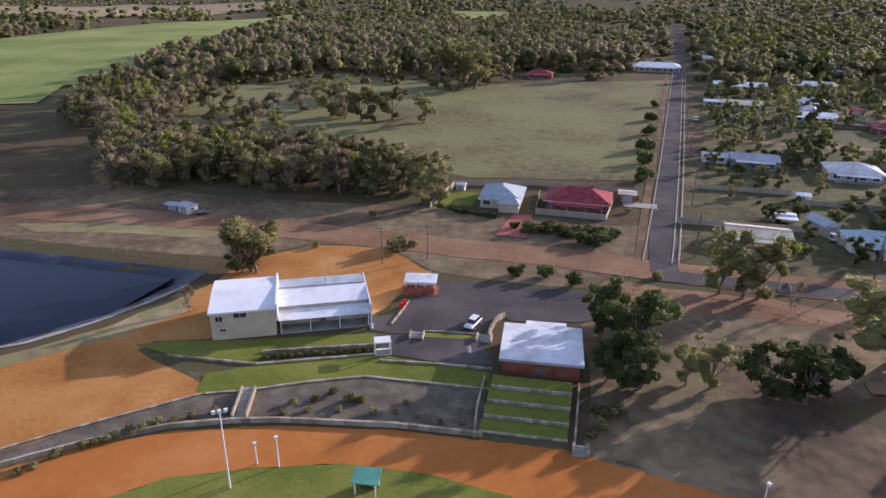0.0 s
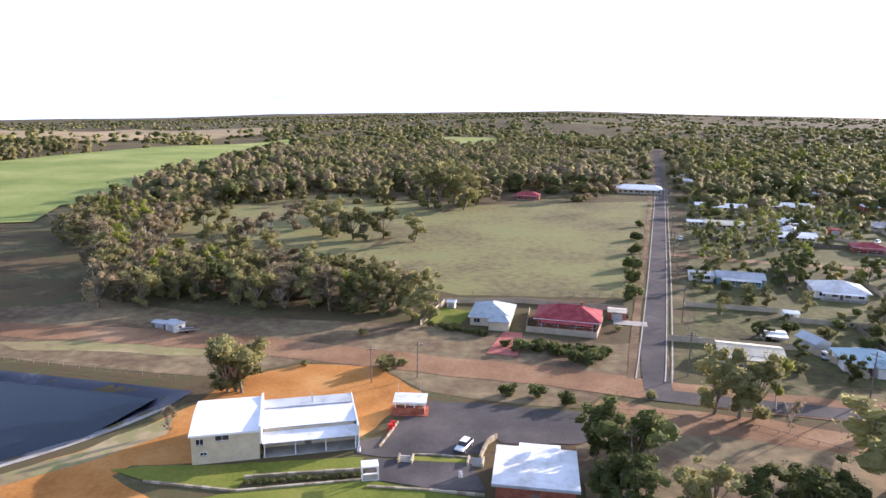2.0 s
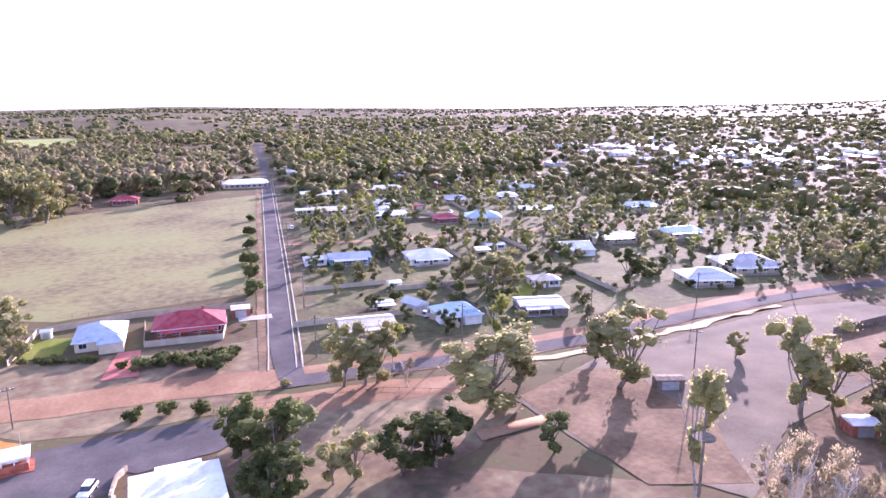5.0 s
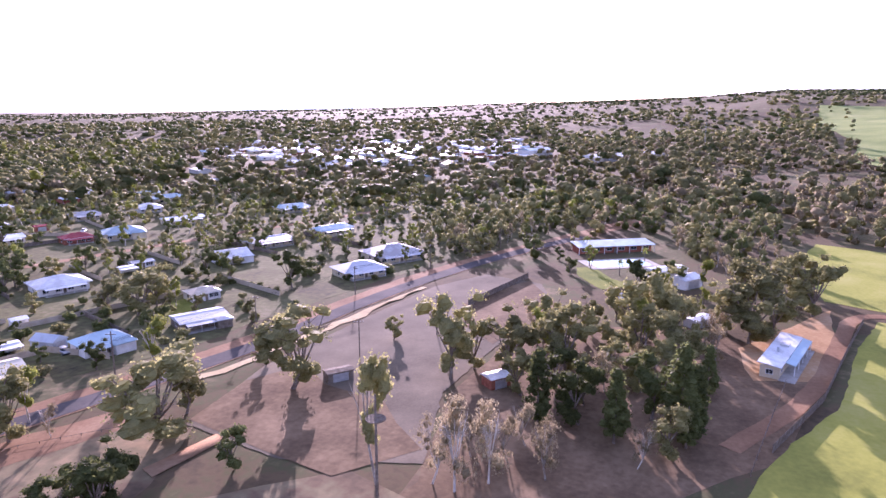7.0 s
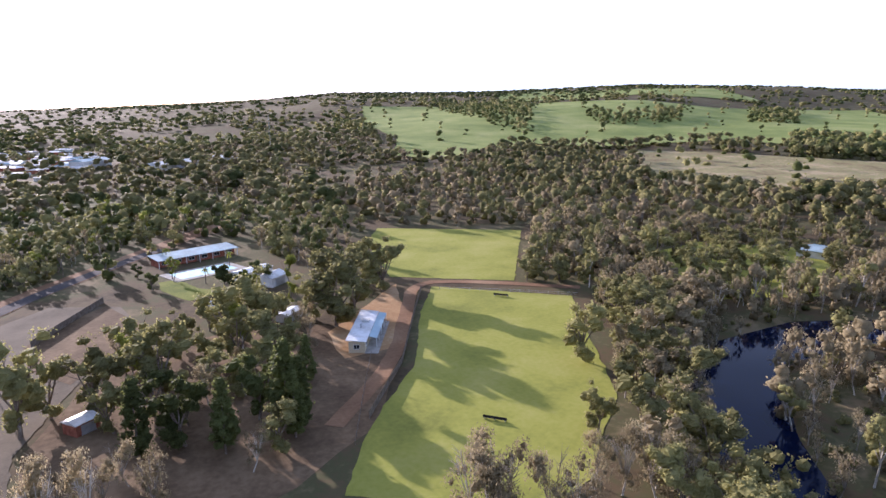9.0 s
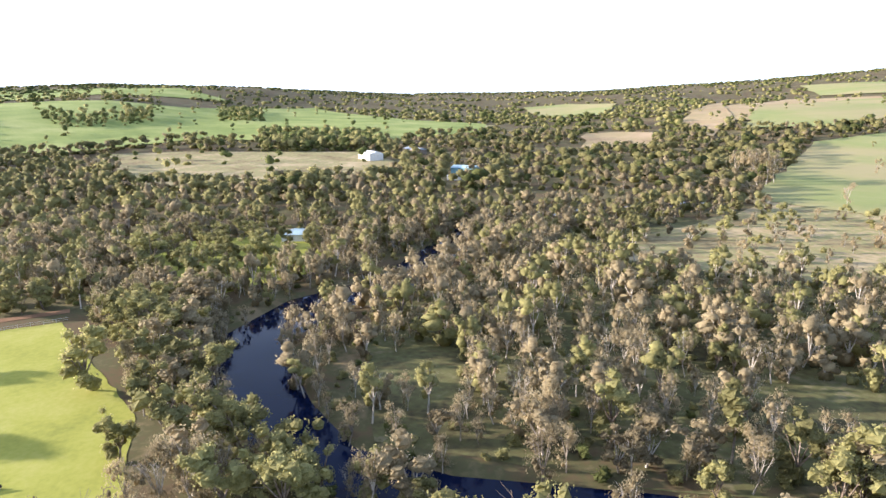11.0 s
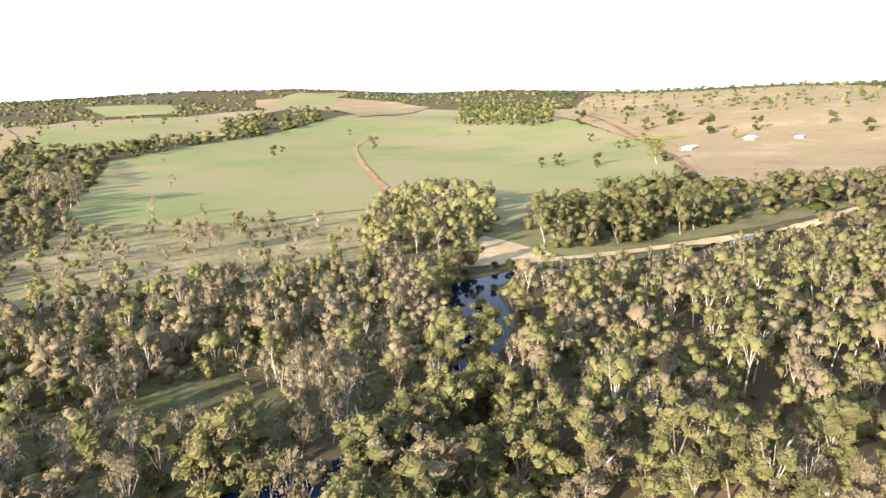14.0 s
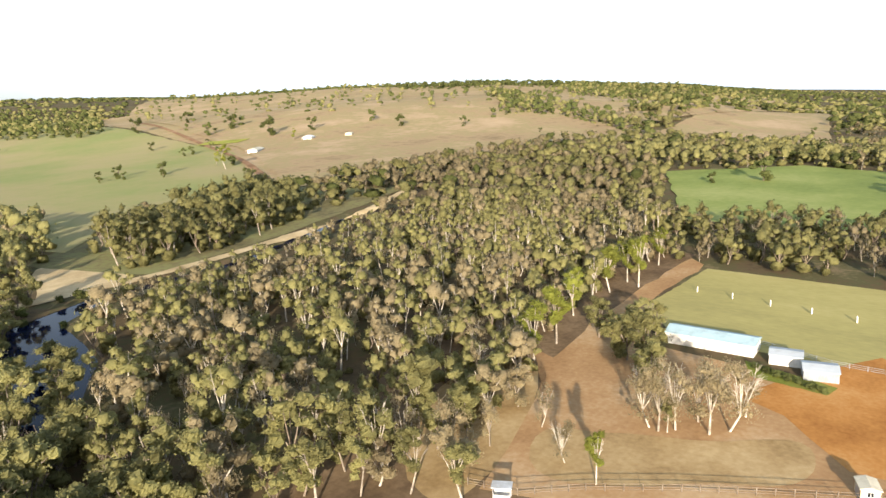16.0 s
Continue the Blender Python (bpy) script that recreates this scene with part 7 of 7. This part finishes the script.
tree("gum", 109.4, -1037.0, 1.03, lod=2)
tree("gum", 90.0, -778.8, 0.55, lod=2)

for i in range(9):
    u = i / 8 + 0.05 * math.sin(i * 2.7)
    tree("dark", -300 - 170 * u + 5, -400 - 330 * u, 0.55 + 0.25 * math.sin(i * 1.9) ** 2, "fence line trees", wide=1.3, lod=2)

LOTS = [((100, 182), (150, 168)), ((118, 212), (126, 242)), ((146, 206), (153, 234)), ((128, 300), (210, 274)), ((176, 202), (183, 228)), ((206, 180), (214, 216)), ((150, 320), (158, 352)), ((178, 330), (190, 362)), ((210, 286), (222, 322)), ((112, 150), (118, 176)), ((160, 140), (168, 172)), ((236, 160), (246, 200))]
for i, (a, b) in enumerate(LOTS):
    fence([a, b], 1.6, 3.2, (FENCE_TAN, TIMBER)[i % 2], panel=True, label=("tan sheet-metal lot fence between gardens", "grey timber lot fence between gardens")[i % 2])
    n = int(math.hypot(b[0] - a[0], b[1] - a[1]) / 4.5)
    for k in range(n):
        if noise.noise((i * 3.1, k * 0.8, 1)) > -0.15:
            u = (k + 0.5) / n
            tree(pick([("shrub", 0.6), ("pale_shrub", 0.3), ("dark", 0.1)]), a[0] + (b[0] - a[0]) * u + 1.6, a[1] + (b[1] - a[1]) * u + 0.6, rng.uniform(0.5, 1.3), "garden trees", lod=1)

# ---- woods ----
CLEAR = [
    [(5, 369), (22, 400), (142, 425), (66, 204), (9, 206), (-40, 243), (-20, 290)],
    [(-520, 420), (-420, 640), (-380, 778), (-346, 975), (-270, 1272), (-224, 1069), (-190, 640), (-203, 568), (-205, 496), (-186, 410), (-212, 380), (-195, 326), (-330, 300)],
    [(218, -26), (198, -72), (165, -64), (122, -55), (105, -46), (84, -28), (92, 6), (118, 2), (160, 8), (200, 0), (226, -14)],
    [(334, -12), (313, -88), (215, -58), (228, -12), (294, -5)],
    [(150, -820), (-60, -1200), (-420, -1900), (-620, -1500), (-430, -620), (-298, -394), (-186, -376), (-124, -313), (-92, -400), (20, -361), (101, -395)],
    [(-310, -390), (-450, -640), (-700, -1400), (-1200, -2100), (-1900, -1500), (-1500, -700), (-1000, -420), (-620, -330)],
    [(-480, -175), (-558, -101), (-520, -30), (-315, -22), (-310, -105)],
    [(-177, -72), (-230, -70), (-230, 10), (-150, 12), (-150, -60)],
    [(-75, -40), (-77, -58), (-112, -68), (-165, -82), (-245, -82), (-230, -66), (-150, -58), (-140, -20), (-130, 20), (-90, 20)],
    [(710, -319), (672, -388), (607, -434), (520, -501), (432, -458), (351, -369), (381, -302), (431, -248), (479, -232)],
    [(1599, -53), (1541, -342), (1278, -741), (1406, -1189), (867, -986), (734, -1028), (586, -816), (597, -671), (573, -570), (777, -463), (752, -307), (826, -233), (763, -164), (711, -98), (754, -57), (932, -75), (1229, -40)],
    [(1700, -400), (2100, -500), (1900, -1100), (1500, -1000)],
    [(-480, 960), (-900, 1000), (-1500, 1900), (-1000, 2300), (-400, 1700), (-345, 1480), (-420, 1200)],
    [(90, -400), (20, -310), (-60, -335), (-120, -300), (-150, -330), (-60, -520), (60, -560), (130, -460)],
    [(-56, -242), (-56, -230), (-92, -230), (-153, -228), (-196, -239), (-230, -245), (-340, -289), (-340, -308), (-228, -264), (-150, -247)],
    [(-80, -234), (-115, -234), (-128, -305), (-100, -295)],
    [(200, -100), (250, -122), (264, -150), (242, -188), (200, -174), (184, -150), (186, -112)],
    [(681, -735), (750, -918), (688, -994), (600, -817), (593, -670)],
    [(462, -1306), (390, -1768), (139, -1626), (-139, -1864), (5, -1448), (109, -1290), (229, -1039), (354, -1082)],
    [(-26, -2452), (-275, -2467), (-435, -2071), (-279, -1841), (-48, -1746)],
    [(1300, -395), (1404, -1004), (1237, -1134), (872, -977), (737, -624), (1015, -497), (966, -283)],
    [(915, -70), (919, -130), (729, -95), (723, -68)],
    [(105, -228), (108, -275), (95, -322), (70, -400), (-51, -335), (-40, -258), (18, -238), (58, -229)],
    [(8, 1100), (93, 1028), (125, 1330), (20, 1300)],
    [(-290, -385), (-430, -620), (-620, -1500), (-720, -1400), (-450, -640), (-318, -385)],
    [(-583, -358), (-690, -264), (-705, -183), (-676, -101), (-1327, -205), (-1089, -286), (-1001, -314), (-767, -287), (-761, -366), (-768, -472)],
    [(125, 452), (150, 438), (185, 462), (168, 492), (132, 488)],
]
CLEAR += [poly for _, poly in VALLEY]
# streets and yards of the town stay clear of its trees
STREETS = [
    [(44, 130), (60, 130), (180, 490), (340, 1000), (322, 1004), (160, 492)],
    [(40, 118), (41, 142), (125, 122), (190, 118), (300, 92), (300, 72), (190, 104), (125, 108)],
    [(83, 98), (113, 90), (150, 86), (192, 102), (218, 92), (214, 68), (190, 56), (118, 58), (91, 48), (80, 73)],
    [(210, 46), (240, 74), (290, 60), (292, 40), (250, 24), (222, 20)],
]
house_spots = [(o.location.x, o.location.y) for o in scene.objects if o.parent is None and o.name.split(".")[0] in ("house", "shed", "hall", "pavilion", "clubhouse", "kennel_block", "pool_building")]


def free_of(spots, near_house=9.0, near_tree=3.5):
    hs, ts = np.array(house_spots), np.array(planted)
    out = []
    for x, y in spots:
        if np.min(np.hypot(hs[:, 0] - x, hs[:, 1] - y)) > near_house and np.min(np.hypot(ts[:, 0] - x, ts[:, 1] - y)) > near_tree:
            out.append((x, y))
    return out


# open water: the pond and the channel that leads to it
CHANNEL = [(-30, -112), (-38, -130), (-46, -152), (-52, -176), (-56, -206), (-74, -214), (-76, -190), (-66, -158), (-54, -138), (-42, -118)]
# low scrub on the near side of the sandy track
TRACK_VIEW = [(-100, -236), (-75, -205), (-160, -190), (-230, -205), (-330, -235), (-345, -300), (-200, -254)]
# river wood: single trees near, one mesh beyond
RIVER_EAST = [(66, -58), (84, -52), (112, -62), (140, -76), (160, -92), (166, -124), (190, -80), (240, -70), (330, -95), (300, -160), (205, -180), (200, -250), (150, -250), (128, -222), (58, -226), (18, -236), (-56, -236), (-54, -200), (-40, -128), (-10, -96), (30, -78)]
RIVER_WEST = [(-34, -100), (-46, -120), (-60, -150), (-78, -186), (-84, -218), (-160, -224), (-240, -245), (-330, -262), (-320, -120), (-250, -86), (-165, -84), (-112, -70), (-77, -58), (-66, -66), (-40, -78)]
east = free_of(scatter(RIVER_EAST, 4.9, CLEAR + [CHANNEL], thin=0.5, overhang=0.6), 8, 3.0)
west = free_of(scatter(RIVER_WEST, 6.3, CLEAR + [CHANNEL], thin=0.6, overhang=-1.8), 8, 3.0)
bank = free_of(scatter([(60, -52), (30, -70), (-8, -86), (-36, -98), (-50, -84), (0, -66), (30, -52)], 6.5, CLEAR, overhang=-1.8), 8, 3)
EAST_MIX = [("bare", 0.55), ("brown", 0.18), ("gum", 0.16), ("pale_shrub", 0.5), ("shrub", 0.12), ("tall", 0.05)]
WEST_MIX = [("bare", 0.28), ("brown", 0.2), ("gum", 0.3), ("tall", 0.24), ("pale_shrub", 0.2)]
near, far = [], []
for spots, mix in ((east, EAST_MIX), (west, WEST_MIX), (bank, [("gum", 0.8), ("brown", 0.2)])):
    for x, y in spots:
        (near if math.hypot(x, y) < 150 else far).append((x, y, mix))
near.sort(key=lambda s: math.hypot(s[0], s[1]))
for x, y, mix in near[:150]:
    k = pick(mix)
    tree(k, x, y, rng.uniform(0.6, 1.2) * (0.92 if mix is EAST_MIX else 1.0) * (1.25 if "shrub" in k else 1), "river woodland trees", lod=1)
far += near[150:]
for nm, mix, label in (("river_woodland", EAST_MIX, "thin grey-brown riverside gum woodland"), ("gum_woodland", WEST_MIX, "dense olive gum woodland by the river")):
    wood(nm, label, [(x, y, rng.uniform(0.55, 1.15) * (0.55 if inside(TRACK_VIEW, x, y) else 1)) for x, y, m in far if (m is EAST_MIX) == (mix is EAST_MIX)], mix, 2)

belt = free_of(scatter([(92, -44), (104, -52), (122, -60), (140, -64), (165, -70), (190, -76), (172, -112), (158, -96), (142, -80), (116, -68), (90, -60), (76, -54)], 5.6, [], overhang=1.2), 8, 3.0)
for x, y in belt:
    tree(pick([("gum", 0.6), ("brown", 0.3), ("bare", 0.1)]), x, y, rng.uniform(0.75, 1.15), "river bank trees", lod=1)
# a closed row of gums on the near bank, open only at the bend and the pond
for i in range(34):
    u = i / 33
    x, y = -14 - 28 * u + rng.normal(0, 1.2), -95 - 24 * u + rng.normal(0, 1.5)
    if not 0.42 < u < 0.5:
        tree(pick([("gum", 0.75), ("brown", 0.25)]), x, y, rng.uniform(0.75, 1.05), "river woodland trees", lod=1)
for x, y in ((-58, -200), (-61, -207), (-62, -214), (-66, -220), (-68, -227), (-74, -233), (-79, -236), (-64, -228)):
    tree("gum", x, y, rng.uniform(0.7, 1.0), "river woodland trees", lod=1)
for x, y in ((-72, -224), (-86, -231), (-70, -218), (-92, -230), (-55, -186), (-54, -178), (-76, -205), (-78, -196)):
    tree("shrub", x, y, rng.uniform(1.2, 2.2), "river bank shrubs", lod=1)
tree("pale_shrub", -65.6, -188.9, 2.2, "river bank shrubs", lod=0)
flat = free_of(scatter([(105, -232), (108, -275), (95, -325), (75, -405), (20, -360), (-51, -340), (-88, -326), (-58, -275), (-38, -246), (18, -240)], 12.5, [], thin=0.12), 8, 3)
for x, y in flat:
    k = pick([("bare", 0.4), ("brown", 0.2), ("gum", 0.15), ("pale_shrub", 0.4)])
    tree(k, x, y, rng.uniform(0.5, 0.9) * (1.7 if "shrub" in k else 1), "trees on the river flat", lod=2)
wood("upper_bank_trees", "dark gums along the upper river", [(x, y, rng.uniform(0.6, 1.0)) for x, y in scatter([(104, -222), (112, -280), (98, -330), (80, -410), (130, -425), (168, -350), (218, -300), (218, -240), (190, -205), (150, -215)], 8.0, CLEAR, overhang=-2.2)], [("gum", 0.5), ("bare", 0.3), ("brown", 0.2)], 2)
# woods behind the corner houses
front = free_of(scatter([(2, 172), (-35, 187), (-65, 191), (-98, 190), (-112, 215), (-131, 256), (-87, 244), (-38, 221), (-14, 209), (3, 202)], 6.6, CLEAR[1:], thin=0.9), 8, 2.5)
front += free_of(scatter([(-110, 288), (-133, 260), (-170, 290), (-186, 400), (-150, 364), (-126, 372)], 9.5, CLEAR, thin=0.5), 10, 3)
for x, y in front:
    tree(pick([("gum", 0.6), ("dark", 0.1), ("brown", 0.25), ("bright", 0.05)]), x, y, rng.uniform(0.75, 1.2), "roadside wood trees", lod=1)
# trees standing in the paddock's upper corner
for x, y, k in ((-8, 289, 1.15), (-22, 297, 1.3), (-29, 292, 1.2), (-35, 293, 1.35), (-43, 298, 1.5), (-49, 303, 1.3), (-65, 313, 1.25), (-71, 284, 1.2), (-75, 263, 1.3), (-80, 268, 1.1), (-98, 309, 1.1), (-104, 303, 1.2), (-58, 322, 1.2), (-88, 262, 1.1), (-64, 258, 1.0)):
    tree("gum" if x > -60 else pick([("gum", 0.6), ("brown", 0.4)]), x, y, k, "paddock trees", wide=1.15, lod=1)
back = scatter([(-150, 368), (-188, 420), (-204, 500), (-188, 620), (-190, 739), (-70, 834), (150, 900), (172, 610), (140, 478), (44, 460), (30, 418), (-12, 438), (-50, 455), (-78, 443), (-96, 408), (-130, 373)], 8.6, CLEAR + STREETS, thin=0.5)
wood("roadside_woodland", "olive and russet gum woodland behind the paddock", [(x, y, rng.uniform(0.8, 1.35)) for x, y in free_of(back, 14, 3)], [("gum", 0.45), ("brown", 0.37), ("dark", 0.18)], 2)
# the wooded rise behind the town's first streets
rise = scatter([(172, 428), (240, 424), (310, 426), (390, 436), (470, 520), (559, 651), (302, 816), (215, 575)], 10.5, CLEAR + STREETS, thin=0.75)
wood("town_woodland", "dense dark green trees behind the first streets", [(x, y, rng.uniform(0.8, 1.3)) for x, y in free_of(rise, 14, 3)], [("gum", 0.55), ("dark", 0.35), ("bright", 0.1)], 3, 1.3)
wood("hillfoot_trees", "gum trees at the foot of the green hill", [(x, y, rng.uniform(0.9, 1.35)) for x, y in scatter([(-40, -261), (-100, -262), (-118, -320), (-150, -405), (-110, -440), (-53, -339)], 8.5, CLEAR[15:16], thin=0.6)], [("gum", 0.7), ("bare", 0.3)], 2)
wood("trackside_trees", "dark gum trees beside the sandy track", [(x, y, rng.uniform(0.9, 1.4)) for x, y in scatter([(-117, -249), (-149, -250), (-205, -266), (-243, -285), (-290, -385), (-240, -380), (-168, -340), (-130, -300)], 8.5, CLEAR[14:15], thin=0.7)], [("gum", 0.8), ("tall", 0.2)], 2)
wood("field_edge_trees", "dark trees along the turf ground", [(x, y, rng.uniform(0.7, 1.1)) for x, y in scatter([(-232, -84), (-320, -118), (-314, -18), (-246, 40), (-234, 12), (-236, -66)], 8.5, CLEAR[:7], thin=0.5)], [("gum", 0.7), ("bare", 0.3)], 2)
wood("paddock_edge_trees", "line of gums behind the green paddock", [(x, y, rng.uniform(0.9, 1.3)) for x, y in scatter([(-491, -275), (-493, -172), (-560, -100), (-525, -30), (-700, -30), (-720, -190), (-600, -300)], 13, CLEAR[:7], thin=0.3)], [("gum", 0.8), ("bare", 0.2)], 2)
wood("valley_woodland", "grey-brown gum woodland in the valley", [(x, y, rng.uniform(0.75, 1.2)) for x, y in scatter([(-330, -262), (-240, -250), (-320, -120), (-480, -180), (-620, -330), (-330, -392)], 9.5, CLEAR[:8], thin=0.55)], [("gum", 0.3), ("brown", 0.35), ("bare", 0.35)], 2)

# town gardens
garden = free_of(scatter([(64, 152), (150, 430), (300, 420), (420, 330), (420, 60), (300, 95), (190, 122), (110, 132)], 7.9, STREETS + [[(98, 272), (190, 244), (340, 204), (340, 196), (190, 236), (96, 262)]], thin=0.22), 9.0, 3.0)
GARDEN_MIX = [("gum", 0.12), ("dark", 0.2), ("bright", 0.06), ("shrub", 0.55), ("pale_shrub", 0.4)]
garden.sort(key=lambda s: math.hypot(s[0], s[1]))
for x, y in garden[:110]:
    k = pick(GARDEN_MIX)
    tree(k, x, y, rng.uniform(0.6, 2.1) if "shrub" in k else rng.uniform(0.35, 0.62), "garden trees", lod=0 if "shrub" in k else 1)
wood("garden_trees", "mixed garden trees between the town's houses", [(x, y, rng.uniform(0.35, 0.75)) for x, y in garden[110:]], [("gum", 0.45), ("dark", 0.35), ("bright", 0.2)], 2)
park = free_of(scatter([(122, 48), (160, 56), (206, 34), (186, 4), (150, 10), (112, 8), (96, 24), (100, 40)], 9.5, CLEAR), 7, 5)
for x, y in park:
    tree(pick([("gum", 0.45), ("bare", 0.4), ("bright", 0.15)]), x, y, rng.uniform(0.6, 1.0), "park trees", lod=0)
wood("pool_woods", "dark trees round the pool and the road into town", [(x, y, rng.uniform(0.6, 1.0)) for x, y in free_of(scatter([(225, 8), (300, 40), (330, 66), (240, 84), (215, 105), (300, 160), (460, 120), (460, 20), (336, -8), (234, -8)], 9.5, CLEAR + STREETS, thin=0.7), 11, 4)], [("gum", 0.55), ("dark", 0.3), ("bare", 0.15)], 2)
for x, y in free_of(scatter([(200, -100), (250, -122), (264, -150), (242, -184), (200, -170), (188, -146), (190, -114)], 13, [], thin=0.4), 8, 3):
    tree("gum", x, y, rng.uniform(0.7, 1.0), "clearing trees", lod=1)
wood("oval_woods", "dense gum woodland behind the sports fields", [(x, y, rng.uniform(0.7, 1.1)) for x, y in scatter([(196, -80), (216, -62), (312, -92), (338, -14), (440, 20), (640, -140), (590, -270), (420, -320), (438, -436), (330, -370), (210, -265), (172, -190), (160, -130)], 11.0, CLEAR, thin=0.7)], [("gum", 0.55), ("bare", 0.2), ("brown", 0.25)], 2)

# ---- the town further off ----
TOWN = [(480, 410), (560, 620), (845, 760), (1160, 400), (671, 215), (560, 300)]
town_lots = scatter(TOWN, 36, STREETS, jitter=0.3, thin=0.4)
town_lots += [(r * math.sin(q), r * math.cos(q)) for q, r in zip(np.radians(rng.uniform(24, 62, 26)), rng.uniform(450, 900, 26))]
for x, y in town_lots:
    a, b = [(WHITE_WALL, WHITE_ROOF), (CREAM, ZINC_ROOF), (WHITE_WALL, WHITE_ROOF), (CREAM, BLUE_ROOF), (BRICK, WHITE_ROOF)][int(rng.integers(0, 5))]
    house(x, y, rng.uniform(13, 26), rng.uniform(9, 13), -17 + 90 * int(rng.integers(0, 2)), "distant town house with a pale metal roof", a, b, 3.2, rng.uniform(0.9, 2.2), 0.5, int(rng.integers(0, 2)), porch=False, windows=3, group="distant town houses", simple=True)
shed(705, 165, 60, 24, -30, "large white-roofed hall at the edge of town", WHITE_WALL, WHITE_ROOF, 6.0, 2.5, "town halls")
shed(770, 130, 44, 22, -30, "large white-roofed hall at the edge of town", WHITE_WALL, WHITE_ROOF, 5.0, 2.0, "town halls")
shed(735, 255, 34, 20, -30, "tall pale shed in the town", WHITE_WALL, BLUE_ROOF, 8.0, 2.0, "town halls")
for i in range(10):
    az, r = radians(rng.uniform(8, 34)), 520 + 500 * rng.random()
    house(r * math.sin(az), r * math.cos(az), rng.uniform(12, 20), 10, -17, "distant house with a pale roof among trees", CREAM, WHITE_ROOF, 3.0, 1.6, 0.5, 1, porch=False, windows=3, group="distant town houses", simple=True)


# ---- far woods: a noise-broken cover over the plain and the hills ----
def far_cover(n, r0, r1, cut):
    az = np.radians(rng.uniform(-40, 270, n))
    r = np.sqrt(rng.random(n) * (r1 * r1 - r0 * r0) + r0 * r0) if r1 < 1500 else r0 * np.exp(rng.random(n) * math.log(r1 / r0))
    x, y = r * np.sin(az), r * np.cos(az)
    ok = river_gap(x, y) > 1
    for p in CLEAR + STREETS:
        ok &= ~inside(p, x, y)
    nz = np.array([noise.noise((a / 240, b / 240, 2)) + 0.5 * noise.noise((a / 80, b / 80, 4)) for a, b in zip(x, y)])
    ridge = r > 0.8 * np.interp(np.degrees(az), SKY_AZ, SKY_D)
    town = inside(TOWN, x, y)
    cut = cut - 0.3 * ((np.degrees(az) > 15) & (np.degrees(az) < 78))
    ok &= ((nz > cut) | ridge) & (~town | (rng.random(n) < 0.45))
    return list(zip(x[ok], y[ok]))


wood("mid_woodland", "olive gum woodland in the middle distance", [(x, y, rng.uniform(0.85, 1.3)) for x, y in free_of(far_cover(9500, 400, 1000, -0.3), 20, 1)], [("gum", 0.6), ("bare", 0.25), ("dark", 0.15)], 3, 1.35)
wood("far_woodland", "far dark gum woodland on the hills", [(x, y, rng.uniform(1.0, 1.7)) for x, y in far_cover(20000, 1000, 4000, -0.22)], [("gum", 0.55), ("dark", 0.45)], 4, 1.4)


spots = []
for poly, gap, keep in ((CLEAR[10], 62, -0.05), (CLEAR[11], 50, 0.0), (CLEAR[18], 60, -0.1), (CLEAR[9], 34, -0.25)):
    spots += scatter(poly, gap, CLEAR[22:23], thin=keep if keep else 0.001)
HILL_CLUMPS = [
    ([(1670, -185), (1733, -254), (1411, -405), (887, -255), (991, -240), (1435, -208)], 17),
    ([(1159, -423), (1074, -494), (950, -436), (1000, -391)], 15),
    ([(1163, -559), (1184, -624), (973, -512), (979, -469)], 14),
    ([(1244, -801), (1285, -936), (968, -705), (995, -640)], 15),
    ([(768, -550), (644, -660), (513, -527), (603, -435)], 11),
    ([(-366, -1186), (-473, -1010), (-695, -1486), (-687, -1718), (-582, -1857)], 17),
    ([(-1138, -777), (-930, -541), (-860, -398), (-763, -292), (-710, -278), (-778, -374), (-807, -461), (-768, -507)], 14),
    ([(-1150, -480), (-1250, -700), (-1800, -900), (-1800, -520), (-1250, -400)], 18),
]
for poly, gap in HILL_CLUMPS:
    spots += scatter(poly, gap, [], thin=0.4)
upper = scatter([(-450, -640), (-700, -1400), (-1200, -2100), (-1900, -1500), (-2050, -500), (-1500, -200), (-1000, -300)], 34, [], thin=-0.1)
spots += [s for s in upper if math.hypot(*s) > 1000 or rng.random() < 0.12]
wood("pasture_trees", "dark gums in clumps on the open hills", [(x, y, rng.uniform(0.8, 1.4)) for x, y in spots], [("dark", 0.6), ("gum", 0.4)], 3, 1.2)


def ridge_cover(n):
    """A closed forest along the skyline."""
    az = np.concatenate([rng.uniform(-39, 270, n), rng.uniform(205, 268, n // 3)])
    r = np.interp(az, SKY_AZ, SKY_D) * np.concatenate([rng.uniform(0.8, 1.02, n), rng.uniform(0.93, 1.01, n // 3)])
    x, y = r * np.sin(np.radians(az)), r * np.cos(np.radians(az))
    ok = (az < 207) | (az > 228) | (r > 0.93 * np.interp(az, SKY_AZ, SKY_D))
    return list(zip(x[ok], y[ok]))


wood("skyline_forest", "dark forest along the far skyline", [(x, y, rng.uniform(1.0, 1.6)) for x, y in ridge_cover(6500)], [("dark", 1.0)], 4, 1.5)
